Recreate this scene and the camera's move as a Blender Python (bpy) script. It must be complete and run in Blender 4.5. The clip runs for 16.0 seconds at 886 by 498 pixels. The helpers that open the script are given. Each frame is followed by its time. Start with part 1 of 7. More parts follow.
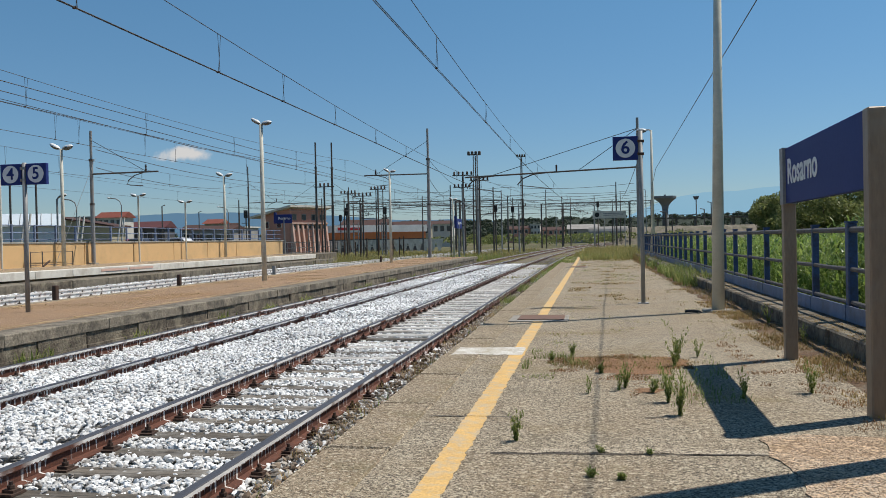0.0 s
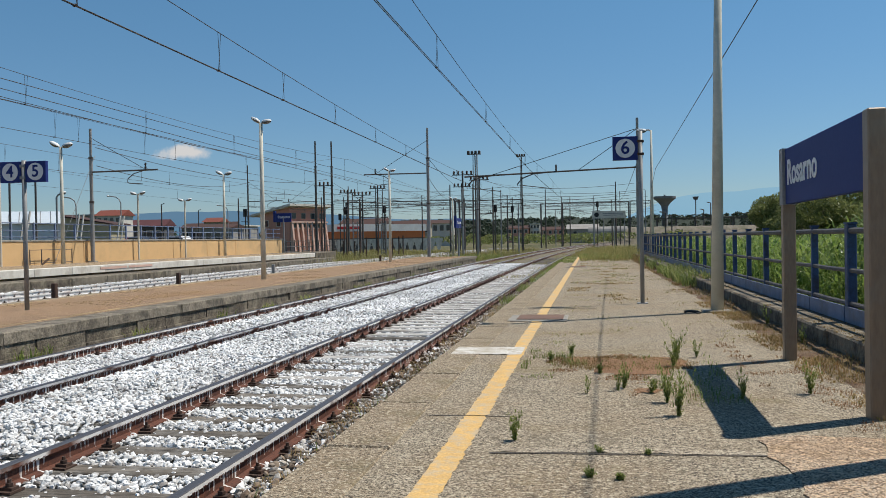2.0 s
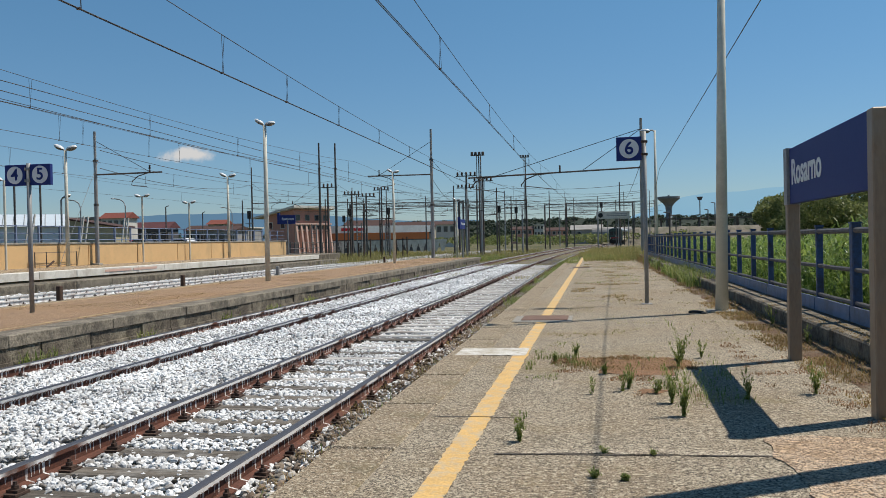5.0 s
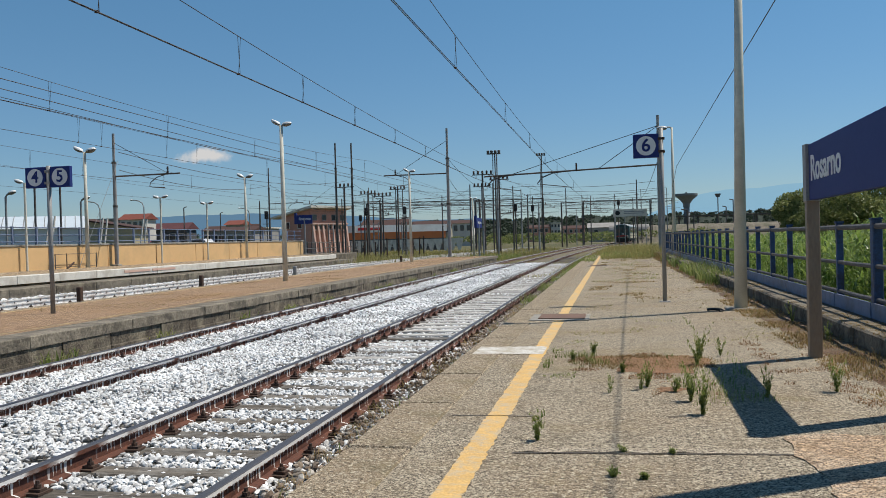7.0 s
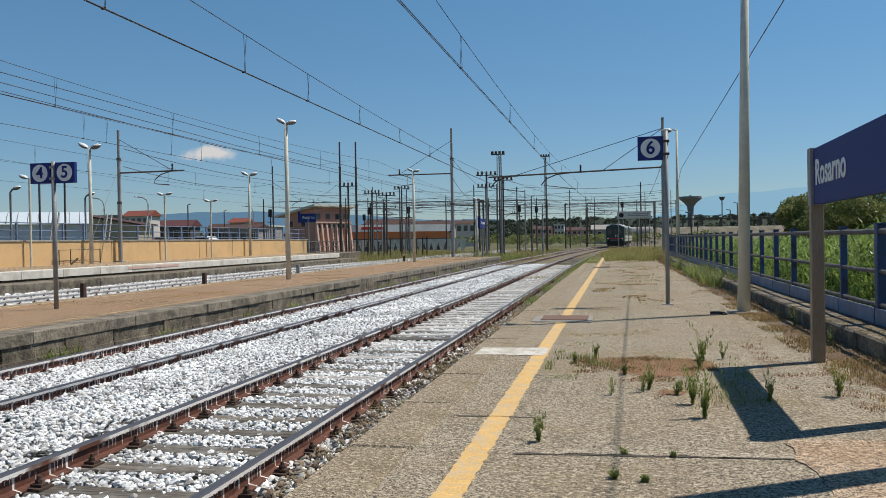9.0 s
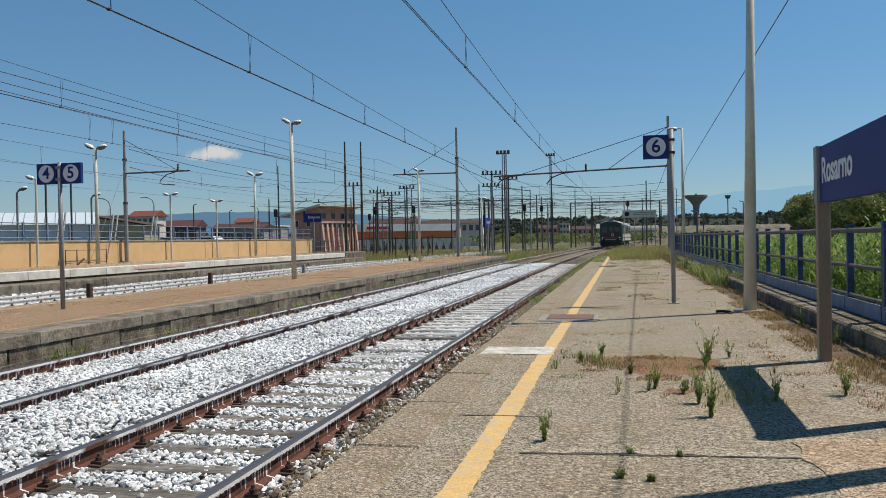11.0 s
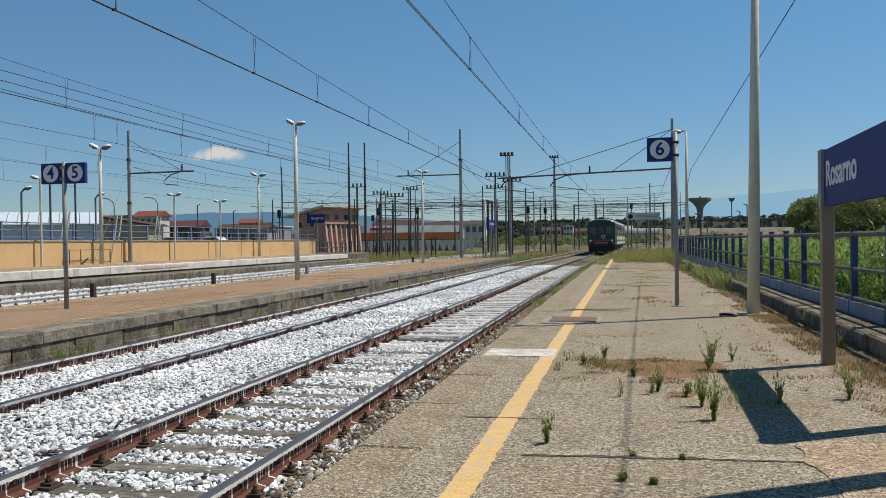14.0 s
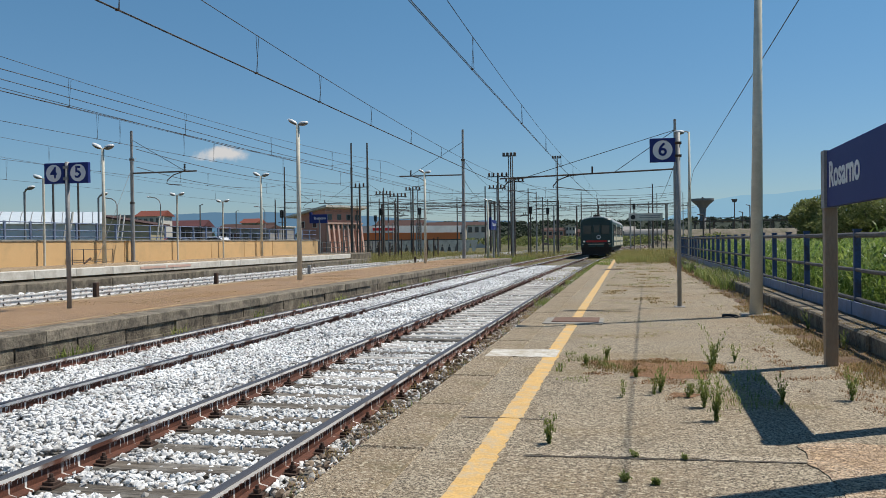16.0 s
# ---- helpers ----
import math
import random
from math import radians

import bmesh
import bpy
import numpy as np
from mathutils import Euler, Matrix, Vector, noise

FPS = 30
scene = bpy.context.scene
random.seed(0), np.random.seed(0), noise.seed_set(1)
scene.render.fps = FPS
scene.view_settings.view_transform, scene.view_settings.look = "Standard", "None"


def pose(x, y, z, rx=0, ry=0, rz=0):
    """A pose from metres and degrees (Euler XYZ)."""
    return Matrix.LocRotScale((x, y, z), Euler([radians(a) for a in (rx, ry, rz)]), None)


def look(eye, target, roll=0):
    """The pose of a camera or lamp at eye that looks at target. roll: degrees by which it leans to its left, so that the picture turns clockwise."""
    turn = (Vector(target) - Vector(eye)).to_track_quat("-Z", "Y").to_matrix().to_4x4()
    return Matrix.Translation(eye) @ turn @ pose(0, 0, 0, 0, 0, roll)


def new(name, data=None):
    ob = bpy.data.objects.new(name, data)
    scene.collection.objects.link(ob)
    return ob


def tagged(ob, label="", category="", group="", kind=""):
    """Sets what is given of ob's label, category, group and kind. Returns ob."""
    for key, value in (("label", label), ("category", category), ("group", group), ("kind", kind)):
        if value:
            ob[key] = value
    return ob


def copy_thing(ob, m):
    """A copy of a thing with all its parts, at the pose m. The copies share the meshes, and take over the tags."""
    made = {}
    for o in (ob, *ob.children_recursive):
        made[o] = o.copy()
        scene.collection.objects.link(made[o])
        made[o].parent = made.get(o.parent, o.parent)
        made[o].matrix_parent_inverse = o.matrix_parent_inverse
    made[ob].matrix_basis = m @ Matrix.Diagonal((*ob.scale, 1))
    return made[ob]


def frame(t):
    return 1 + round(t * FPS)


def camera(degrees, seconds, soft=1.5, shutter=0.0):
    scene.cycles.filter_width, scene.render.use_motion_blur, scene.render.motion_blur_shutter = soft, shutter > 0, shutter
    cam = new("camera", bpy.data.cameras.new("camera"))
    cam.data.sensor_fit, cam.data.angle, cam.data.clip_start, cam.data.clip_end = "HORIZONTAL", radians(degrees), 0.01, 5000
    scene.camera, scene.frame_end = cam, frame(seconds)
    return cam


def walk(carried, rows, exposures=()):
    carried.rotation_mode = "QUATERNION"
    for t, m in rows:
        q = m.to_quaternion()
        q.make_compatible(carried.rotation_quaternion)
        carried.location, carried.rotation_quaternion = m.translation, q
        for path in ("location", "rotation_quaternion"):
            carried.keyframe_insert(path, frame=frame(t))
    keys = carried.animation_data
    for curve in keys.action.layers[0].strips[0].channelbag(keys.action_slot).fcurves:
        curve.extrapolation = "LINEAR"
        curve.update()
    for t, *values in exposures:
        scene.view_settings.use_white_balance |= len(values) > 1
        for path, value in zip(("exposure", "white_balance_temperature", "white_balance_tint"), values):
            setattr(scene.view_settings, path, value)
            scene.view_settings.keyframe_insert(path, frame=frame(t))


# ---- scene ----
# ---------------------------------------------------------------- camera
EYE = (0.0, 0.0, 1.171)
cam = camera(55.73, 16.0, soft=0.6)
# seconds, degrees turned to the left of the track, tilt, lean
TURNS = [(0, 10.135, -0.593, -1.203), (0.5, 10.012, -0.693, -1.165), (1, 10.000, -0.625, -1.172), (1.5, 9.882, -0.642, -1.043),
         (2, 10.096, -0.637, -0.979), (2.5, 10.086, -0.641, -0.863), (3, 10.045, -0.624, -1.065), (3.5, 10.062, -0.604, -1.162),
         (4, 10.243, -0.546, -1.140), (4.2, 10.330, -0.545, -1.170), (6.3, 10.403, -0.556, -1.236), (6.5, 11.024, -0.564, -1.278),
         (7, 11.505, -0.595, -1.586), (7.5, 11.631, -0.562, -1.583), (8, 11.671, -0.613, -1.296), (8.5, 11.688, -0.582, -1.067),
         (9, 11.727, -0.582, -0.934), (11.5, 12.204, -0.636, -1.043), (12, 12.311, -0.646, -0.930), (12.5, 12.190, -0.589, -0.904),
         (13, 12.300, -0.526, -0.910), (13.5, 12.259, -0.538, -0.870), (14, 12.314, -0.510, -0.803), (14.5, 12.347, -0.420, -0.748),
         (15, 12.355, -0.583, -0.755), (15.5, 12.443, -0.483, -0.699), (16, 12.479, -0.487, -0.701)]


def aim(yaw, tilt, lean):
    y, p = radians(yaw), radians(tilt)
    way = Vector((-math.sin(y) * math.cos(p), math.cos(y) * math.cos(p), math.sin(p)))
    return look(EYE, Vector(EYE) + way, lean)


walk(cam, [(t, aim(a, b, c)) for t, a, b, c in TURNS], exposures=[(0, 0.0), (16, 0.0)])

# ---------------------------------------------------------------- light
TO_SUN = Vector((0.50, 0.30, 1.0)).normalized()
sun = new("sun", bpy.data.lights.new("sun", "SUN"))
sun.data.energy, sun.data.angle, sun.data.color = 5.0, radians(0.53), (1.0, 0.945, 0.85)
sun.matrix_world = look(TO_SUN * 50, (0, 0, 0))

world = bpy.data.worlds.new("sky")
scene.world = world
world.use_nodes = True
wn, wl = world.node_tree.nodes, world.node_tree.links
sky = wn.new("ShaderNodeTexSky")
sky.sky_type, sky.sun_disc = "NISHITA", False
sky.sun_elevation = math.asin(TO_SUN.z)
sky.sun_rotation = math.atan2(TO_SUN.x, TO_SUN.y)
sky.air_density, sky.dust_density, sky.ozone_density = 1.0, 0.0, 3.0
bg = wn["Background"]
bg.inputs["Strength"].default_value = 0.078
# one small cumulus low in the sky
tc = wn.new("ShaderNodeTexCoord")
nrm = wn.new("ShaderNodeVectorMath"); nrm.operation = "NORMALIZE"
wl.new(tc.outputs["Generated"], nrm.inputs[0])


def cloud_mask(centre, spread, low, high):
    """A ragged patch of vapour round a direction of the sky."""
    sub = wn.new("ShaderNodeVectorMath"); sub.operation = "SUBTRACT"
    sub.inputs[1].default_value = Vector(centre).normalized()
    wl.new(nrm.outputs[0], sub.inputs[0])
    sc = wn.new("ShaderNodeVectorMath"); sc.operation = "DIVIDE"
    sc.inputs[1].default_value = spread
    wl.new(sub.outputs[0], sc.inputs[0])
    ln = wn.new("ShaderNodeVectorMath"); ln.operation = "LENGTH"
    wl.new(sc.outputs[0], ln.inputs[0])
    nz = wn.new("ShaderNodeTexNoise")
    nz.inputs["Scale"].default_value, nz.inputs["Detail"].default_value, nz.inputs["Roughness"].default_value = 34, 7, 0.6
    wl.new(nrm.outputs[0], nz.inputs["Vector"])
    mul = wn.new("ShaderNodeMath"); mul.operation = "MULTIPLY_ADD"
    mul.inputs[1].default_value = -1.9
    wl.new(nz.outputs["Fac"], mul.inputs[0])
    wl.new(ln.outputs["Value"], mul.inputs[2])
    mr = wn.new("ShaderNodeMapRange"); mr.interpolation_type = "SMOOTHSTEP"
    mr.inputs["From Min"].default_value, mr.inputs["From Max"].default_value = low, high
    mr.inputs["To Min"].default_value, mr.inputs["To Max"].default_value = 1, 0
    wl.new(mul.outputs[0], mr.inputs["Value"])
    return mr.outputs[0]


mask = cloud_mask((-0.474, 0.932, 0.109), (0.040, 0.040, 0.0115), -0.62, -0.05)
mixc = wn.new("ShaderNodeMixRGB")
mixc.inputs[2].default_value = (8.2, 8.1, 8.0, 1)
wl.new(mask, mixc.inputs[0])
# clear southern air: deeper blue
tint = wn.new("ShaderNodeMixRGB"); tint.blend_type = "MULTIPLY"
tint.inputs[0].default_value = 1.0
sep = wn.new("ShaderNodeSeparateXYZ")
wl.new(nrm.outputs[0], sep.inputs[0])
rise_up = wn.new("ShaderNodeMapRange")
rise_up.inputs["From Min"].default_value, rise_up.inputs["From Max"].default_value = -0.02, 0.3
wl.new(sep.outputs["Z"], rise_up.inputs["Value"])
air = wn.new("ShaderNodeMixRGB")
air.inputs[1].default_value, air.inputs[2].default_value = (0.665, 0.775, 0.985, 1), (0.76, 1.12, 1.20, 1)
wl.new(rise_up.outputs[0], air.inputs[0])
wl.new(air.outputs[0], tint.inputs[2])
wl.new(sky.outputs[0], tint.inputs[1])
wl.new(tint.outputs[0], mixc.inputs[1])
wl.new(mixc.outputs[0], bg.inputs["Color"])

# ---------------------------------------------------------------- materials
def rgba(c):
    return (*c, 1.0)


def mat(name, c1, c2=None, scale=8.0, rough=0.8, metal=0.0, bump=0.2, fine=60.0, c3=None, stain=0.9, stain_size=1.2, stretch=(1, 1, 1), spec=0.4, per_object=0.0, bump_d=0.01):
    """Grain at two scales between c1 and c2, stains of c3, fine relief."""
    m = bpy.data.materials.new(name)
    m.use_nodes = True
    n, l = m.node_tree.nodes, m.node_tree.links
    b = n["Principled BSDF"]
    b.inputs["Roughness"].default_value, b.inputs["Metallic"].default_value = rough, metal
    b.inputs["Specular IOR Level"].default_value = spec
    c2 = c2 or tuple(v * 0.75 for v in c1)
    tex = n.new("ShaderNodeTexCoord")
    mp = n.new("ShaderNodeMapping")
    mp.inputs["Scale"].default_value = stretch
    vec = tex.outputs["Object"]
    info = n.new("ShaderNodeObjectInfo")
    add = n.new("ShaderNodeVectorMath"); add.operation = "ADD"
    big = n.new("ShaderNodeVectorMath"); big.operation = "SCALE"
    comb = n.new("ShaderNodeCombineXYZ")
    for i in range(3):
        l.new(info.outputs["Random"], comb.inputs[i])
    big.inputs["Scale"].default_value = 37.0
    l.new(comb.outputs[0], big.inputs[0])
    l.new(vec, add.inputs[0]); l.new(big.outputs[0], add.inputs[1])
    l.new(add.outputs[0], mp.inputs["Vector"])
    a = n.new("ShaderNodeTexNoise")
    a.inputs["Scale"].default_value, a.inputs["Detail"].default_value, a.inputs["Roughness"].default_value = scale, 5, 0.65
    f = n.new("ShaderNodeTexNoise")
    f.inputs["Scale"].default_value, f.inputs["Detail"].default_value = fine, 3
    l.new(mp.outputs[0], a.inputs["Vector"]); l.new(mp.outputs[0], f.inputs["Vector"])
    mx = n.new("ShaderNodeMath"); mx.operation = "ADD"
    l.new(a.outputs["Fac"], mx.inputs[0]); l.new(f.outputs["Fac"], mx.inputs[1])
    ramp = n.new("ShaderNodeMapRange")
    ramp.inputs["From Min"].default_value, ramp.inputs["From Max"].default_value = 0.72, 1.28
    l.new(mx.outputs[0], ramp.inputs["Value"])
    mix = n.new("ShaderNodeMixRGB")
    mix.inputs[1].default_value, mix.inputs[2].default_value = rgba(c1), rgba(c2)
    l.new(ramp.outputs[0], mix.inputs[0])
    out = mix.outputs[0]
    if c3:
        s = n.new("ShaderNodeTexNoise")
        s.inputs["Scale"].default_value, s.inputs["Detail"].default_value, s.inputs["Roughness"].default_value = stain_size, 6, 0.7
        l.new(add.outputs[0], s.inputs["Vector"])
        sr = n.new("ShaderNodeMapRange")
        sr.inputs["From Min"].default_value, sr.inputs["From Max"].default_value = 0.47, 0.63
        sr.inputs["To Max"].default_value = stain
        l.new(s.outputs["Fac"], sr.inputs["Value"])
        m3 = n.new("ShaderNodeMixRGB")
        m3.inputs[2].default_value = rgba(c3)
        l.new(sr.outputs[0], m3.inputs[0]); l.new(out, m3.inputs[1])
        out = m3.outputs[0]
    if per_object:
        hs = n.new("ShaderNodeHueSaturation")
        vr = n.new("ShaderNodeMapRange")
        vr.inputs["To Min"].default_value, vr.inputs["To Max"].default_value = 1 - per_object, 1 + per_object
        l.new(info.outputs["Random"], vr.inputs["Value"])
        l.new(vr.outputs[0], hs.inputs["Value"]); l.new(out, hs.inputs["Color"])
        out = hs.outputs[0]
    l.new(out, b.inputs["Base Color"])
    if bump:
        bp = n.new("ShaderNodeBump")
        bp.inputs["Strength"].default_value, bp.inputs["Distance"].default_value = bump, bump_d
        l.new(mx.outputs[0], bp.inputs["Height"]); l.new(bp.outputs[0], b.inputs["Normal"])
    return m


def island_mat(name, cols, rough=0.7, trans=0.0, spec=0.3):
    """Each loose piece of a mesh takes its own tone of a ramp of colours."""
    m = bpy.data.materials.new(name)
    m.use_nodes = True
    n, l = m.node_tree.nodes, m.node_tree.links
    b = n["Principled BSDF"]
    b.inputs["Roughness"].default_value = rough
    b.inputs["Specular IOR Level"].default_value = spec
    g = n.new("ShaderNodeNewGeometry")
    r = n.new("ShaderNodeValToRGB")
    e = r.color_ramp.elements
    while len(e) < len(cols):
        e.new(0.5)
    for i, c in enumerate(cols):
        e[i].position, e[i].color = i / (len(cols) - 1), rgba(c)
    l.new(g.outputs["Random Per Island"], r.inputs[0])
    nz = n.new("ShaderNodeTexNoise"); nz.inputs["Scale"].default_value = 0.7
    nz.inputs["Detail"].default_value = 4
    t = n.new("ShaderNodeTexCoord"); l.new(t.outputs["Object"], nz.inputs["Vector"])
    vr = n.new("ShaderNodeMapRange")
    vr.inputs["From Min"].default_value, vr.inputs["From Max"].default_value = 0.3, 0.7
    vr.inputs["To Min"].default_value, vr.inputs["To Max"].default_value = 0.72, 1.2
    l.new(nz.outputs["Fac"], vr.inputs["Value"])
    hs = n.new("ShaderNodeHueSaturation")
    l.new(r.outputs[0], hs.inputs["Color"]); l.new(vr.outputs[0], hs.inputs["Value"])
    l.new(hs.outputs[0], b.inputs["Base Color"])
    if trans:
        tr = n.new("ShaderNodeBsdfTranslucent")
        l.new(hs.outputs[0], tr.inputs["Color"])
        ms = n.new("ShaderNodeMixShader"); ms.inputs[0].default_value = trans
        l.new(b.outputs[0], ms.inputs[1]); l.new(tr.outputs[0], ms.inputs[2])
        l.new(ms.outputs[0], n["Material Output"].inputs["Surface"])
    return m


def asphalt_mat(name="old_asphalt", c1=(0.47, 0.395, 0.29), c2=(0.31, 0.255, 0.18), tone=(1, 1, 1)):
    """Old platform asphalt: pale aggregate, dark pits, hairline cracks, brown patches of moss and soil."""
    m = mat(name, c1, c2, 3.0, 0.95, 0, 1.0, 70, bump_d=0.012, spec=0.2)
    n, l = m.node_tree.nodes, m.node_tree.links
    b = n["Principled BSDF"]
    base = b.inputs["Base Color"].links[0].from_socket
    t = n.new("ShaderNodeTexCoord")
    def noise_to(scale, lo, hi, detail=5):
        z = n.new("ShaderNodeTexNoise"); z.inputs["Scale"].default_value, z.inputs["Detail"].default_value = scale, detail
        z.inputs["Roughness"].default_value = 0.68
        l.new(t.outputs["Object"], z.inputs["Vector"])
        r = n.new("ShaderNodeMapRange"); r.inputs["From Min"].default_value, r.inputs["From Max"].default_value = lo, hi
        l.new(z.outputs["Fac"], r.inputs["Value"])
        return r.outputs[0]
    def over(sock, fac, col, amount):
        k = n.new("ShaderNodeMath"); k.operation = "MULTIPLY"; k.inputs[1].default_value = amount
        l.new(fac, k.inputs[0])
        x = n.new("ShaderNodeMixRGB"); x.inputs[2].default_value = rgba(tuple(a * q for a, q in zip(col, tone)))
        l.new(k.outputs[0], x.inputs[0]); l.new(sock, x.inputs[1])
        return x.outputs[0]
    # pits between the stones
    v = n.new("ShaderNodeTexVoronoi"); v.inputs["Scale"].default_value = 100
    l.new(t.outputs["Object"], v.inputs["Vector"])
    vr = n.new("ShaderNodeMapRange"); vr.inputs["From Min"].default_value, vr.inputs["From Max"].default_value = 0.5, 0.68
    l.new(v.outputs["Distance"], vr.inputs["Value"])
    o = over(base, vr.outputs[0], (0.045, 0.036, 0.028), 0.92)
    o = over(o, noise_to(88, 0.57, 0.64, 3), (0.05, 0.041, 0.033), 0.88)
    o = over(o, noise_to(105, 0.57, 0.64, 2), (0.62, 0.53, 0.39), 0.7)
    o = over(o, noise_to(0.45, 0.44, 0.64), (0.25, 0.18, 0.11), 0.75)
    o = over(o, noise_to(1.9, 0.54, 0.70), (0.15, 0.122, 0.086), 0.7)
    o = over(o, noise_to(8.0, 0.56, 0.66), (0.13, 0.10, 0.07), 0.7)
    o = over(o, noise_to(24.0, 0.55, 0.63, 4), (0.11, 0.088, 0.064), 0.6)
    o = over(o, noise_to(46.0, 0.56, 0.62, 3), (0.05, 0.041, 0.032), 0.85)
    o = over(o, noise_to(15.0, 0.57, 0.66), (0.54, 0.475, 0.355), 0.5)
    o = over(o, noise_to(38.0, 0.55, 0.62, 3), (0.63, 0.55, 0.41), 0.7)
    o = over(o, noise_to(0.9, 0.56, 0.72), (0.20, 0.17, 0.085), 0.55)
    # hairline cracks
    w = n.new("ShaderNodeTexNoise"); w.inputs["Scale"].default_value = 3.0
    l.new(t.outputs["Object"], w.inputs["Vector"])
    wa = n.new("ShaderNodeMixRGB"); wa.inputs[0].default_value = 0.16
    l.new(t.outputs["Object"], wa.inputs[1]); l.new(w.outputs["Color"], wa.inputs[2])
    c = n.new("ShaderNodeTexVoronoi"); c.feature = "DISTANCE_TO_EDGE"; c.inputs["Scale"].default_value = 0.75
    l.new(wa.outputs[0], c.inputs["Vector"])
    cr = n.new("ShaderNodeMapRange"); cr.inputs["From Min"].default_value, cr.inputs["From Max"].default_value = 0.0, 0.005
    cr.inputs["To Min"].default_value, cr.inputs["To Max"].default_value = 1, 0
    l.new(c.outputs["Distance"], cr.inputs["Value"])
    o = over(o, cr.outputs[0], (0.05, 0.043, 0.035), 0.45)
    l.new(o, b.inputs["Base Color"])
    return m


def rail_mat():
    """Rusty rail: bright running surface, lime splashed on the shoulder and run down the web."""
    m = mat("rusty_rail", (0.15, 0.055, 0.032), (0.065, 0.028, 0.02), 9, 0.75, 0.1, 0.35, 70, per_object=0.0)
    n, l = m.node_tree.nodes, m.node_tree.links
    b = n["Principled BSDF"]
    base = b.inputs["Base Color"].links[0].from_socket
    t = n.new("ShaderNodeTexCoord"); s = n.new("ShaderNodeSeparateXYZ")
    l.new(t.outputs["Object"], s.inputs[0])
    mp = n.new("ShaderNodeMapping"); mp.inputs["Scale"].default_value = (0.0, 27.0, 1.0)
    l.new(t.outputs["Object"], mp.inputs["Vector"])
    z = n.new("ShaderNodeTexNoise"); z.inputs["Scale"].default_value, z.inputs["Detail"].default_value = 1.0, 3
    l.new(mp.outputs[0], z.inputs["Vector"])
    # the drip reaches lower where the noise is strong
    low = n.new("ShaderNodeMapRange")
    low.inputs["From Min"].default_value, low.inputs["From Max"].default_value = 0.50, 0.64
    low.inputs["To Min"].default_value, low.inputs["To Max"].default_value = -0.030, -0.150
    l.new(z.outputs["Fac"], low.inputs["Value"])
    gt = n.new("ShaderNodeMath"); gt.operation = "GREATER_THAN"
    l.new(s.outputs["Z"], gt.inputs[0]); l.new(low.outputs[0], gt.inputs[1])
    patchy = n.new("ShaderNodeTexNoise"); patchy.inputs["Scale"].default_value = 2.2
    l.new(t.outputs["Object"], patchy.inputs["Vector"])
    pr = n.new("ShaderNodeMapRange"); pr.inputs["From Min"].default_value, pr.inputs["From Max"].default_value = 0.36, 0.46
    pr.inputs["To Max"].default_value = 0.9
    l.new(patchy.outputs["Fac"], pr.inputs["Value"])
    k = n.new("ShaderNodeMath"); k.operation = "MULTIPLY"
    l.new(gt.outputs[0], k.inputs[0]); l.new(pr.outputs[0], k.inputs[1])
    x = n.new("ShaderNodeMixRGB"); x.inputs[2].default_value = (0.74, 0.73, 0.70, 1)
    l.new(k.outputs[0], x.inputs[0]); l.new(base, x.inputs[1])
    # worn steel on top of the head
    top = n.new("ShaderNodeMath"); top.operation = "GREATER_THAN"; top.inputs[1].default_value = -0.0065
    l.new(s.outputs["Z"], top.inputs[0])
    y = n.new("ShaderNodeMixRGB"); y.inputs[2].default_value = (0.07, 0.068, 0.075, 1)
    l.new(top.outputs[0], y.inputs[0]); l.new(x.outputs[0], y.inputs[1])
    l.new(y.outputs[0], b.inputs["Base Color"])
    r = n.new("ShaderNodeMapRange"); r.inputs["To Min"].default_value, r.inputs["To Max"].default_value = 0.8, 0.5
    l.new(top.outputs[0], r.inputs["Value"]); l.new(r.outputs[0], b.inputs["Roughness"])
    return m


M_ASPHALT = asphalt_mat()
M_RAIL = rail_mat()
M_RAILW = mat("limed_rail", (0.70, 0.69, 0.67), (0.52, 0.50, 0.47), 6, 0.8, 0, 0.3, 50, c3=(0.22, 0.12, 0.08), stain=0.55, stain_size=5)
M_SLEEPER = mat("weathered_sleeper", (0.20, 0.17, 0.135), (0.035, 0.028, 0.022), 3.5, 0.9, 0, 1.0, 16, c3=(0.46, 0.44, 0.40), stain=0.35, stain_size=3.0, stretch=(0.35, 5, 5), per_object=0.25)
M_SLEEPERLIMED = mat("limed_sleeper", (0.66, 0.64, 0.61), (0.30, 0.275, 0.24), 3.5, 0.95, 0, 1.0, 16, c3=(0.16, 0.13, 0.10), stain=0.6, stain_size=2.5, stretch=(0.35, 5, 5), per_object=0.15)
# lime grey, with the shade of the gaps between stones painted in as near-black
M_BALLASTBED = mat("limed_bed_shaded_gaps", (0.36, 0.345, 0.32), (0.05, 0.045, 0.04), 16, 0.95, 0, 1.0, 30, bump_d=0.05)
M_STONE = island_mat("limed_ballast_stone", [(0.25, 0.225, 0.20), (0.72, 0.71, 0.69), (0.86, 0.86, 0.85), (0.52, 0.505, 0.48), (0.88, 0.88, 0.87), (0.80, 0.795, 0.78)], 0.9)
M_DIRTYSTONE = island_mat("brown_ballast_stone", [(0.12, 0.085, 0.06), (0.28, 0.22, 0.165), (0.19, 0.14, 0.10), (0.55, 0.52, 0.47), (0.22, 0.17, 0.125)], 0.95)
M_IRON = mat("dark_rusty_iron", (0.055, 0.04, 0.035), (0.10, 0.055, 0.035), 20, 0.8, 0.2, 0.3, 90)
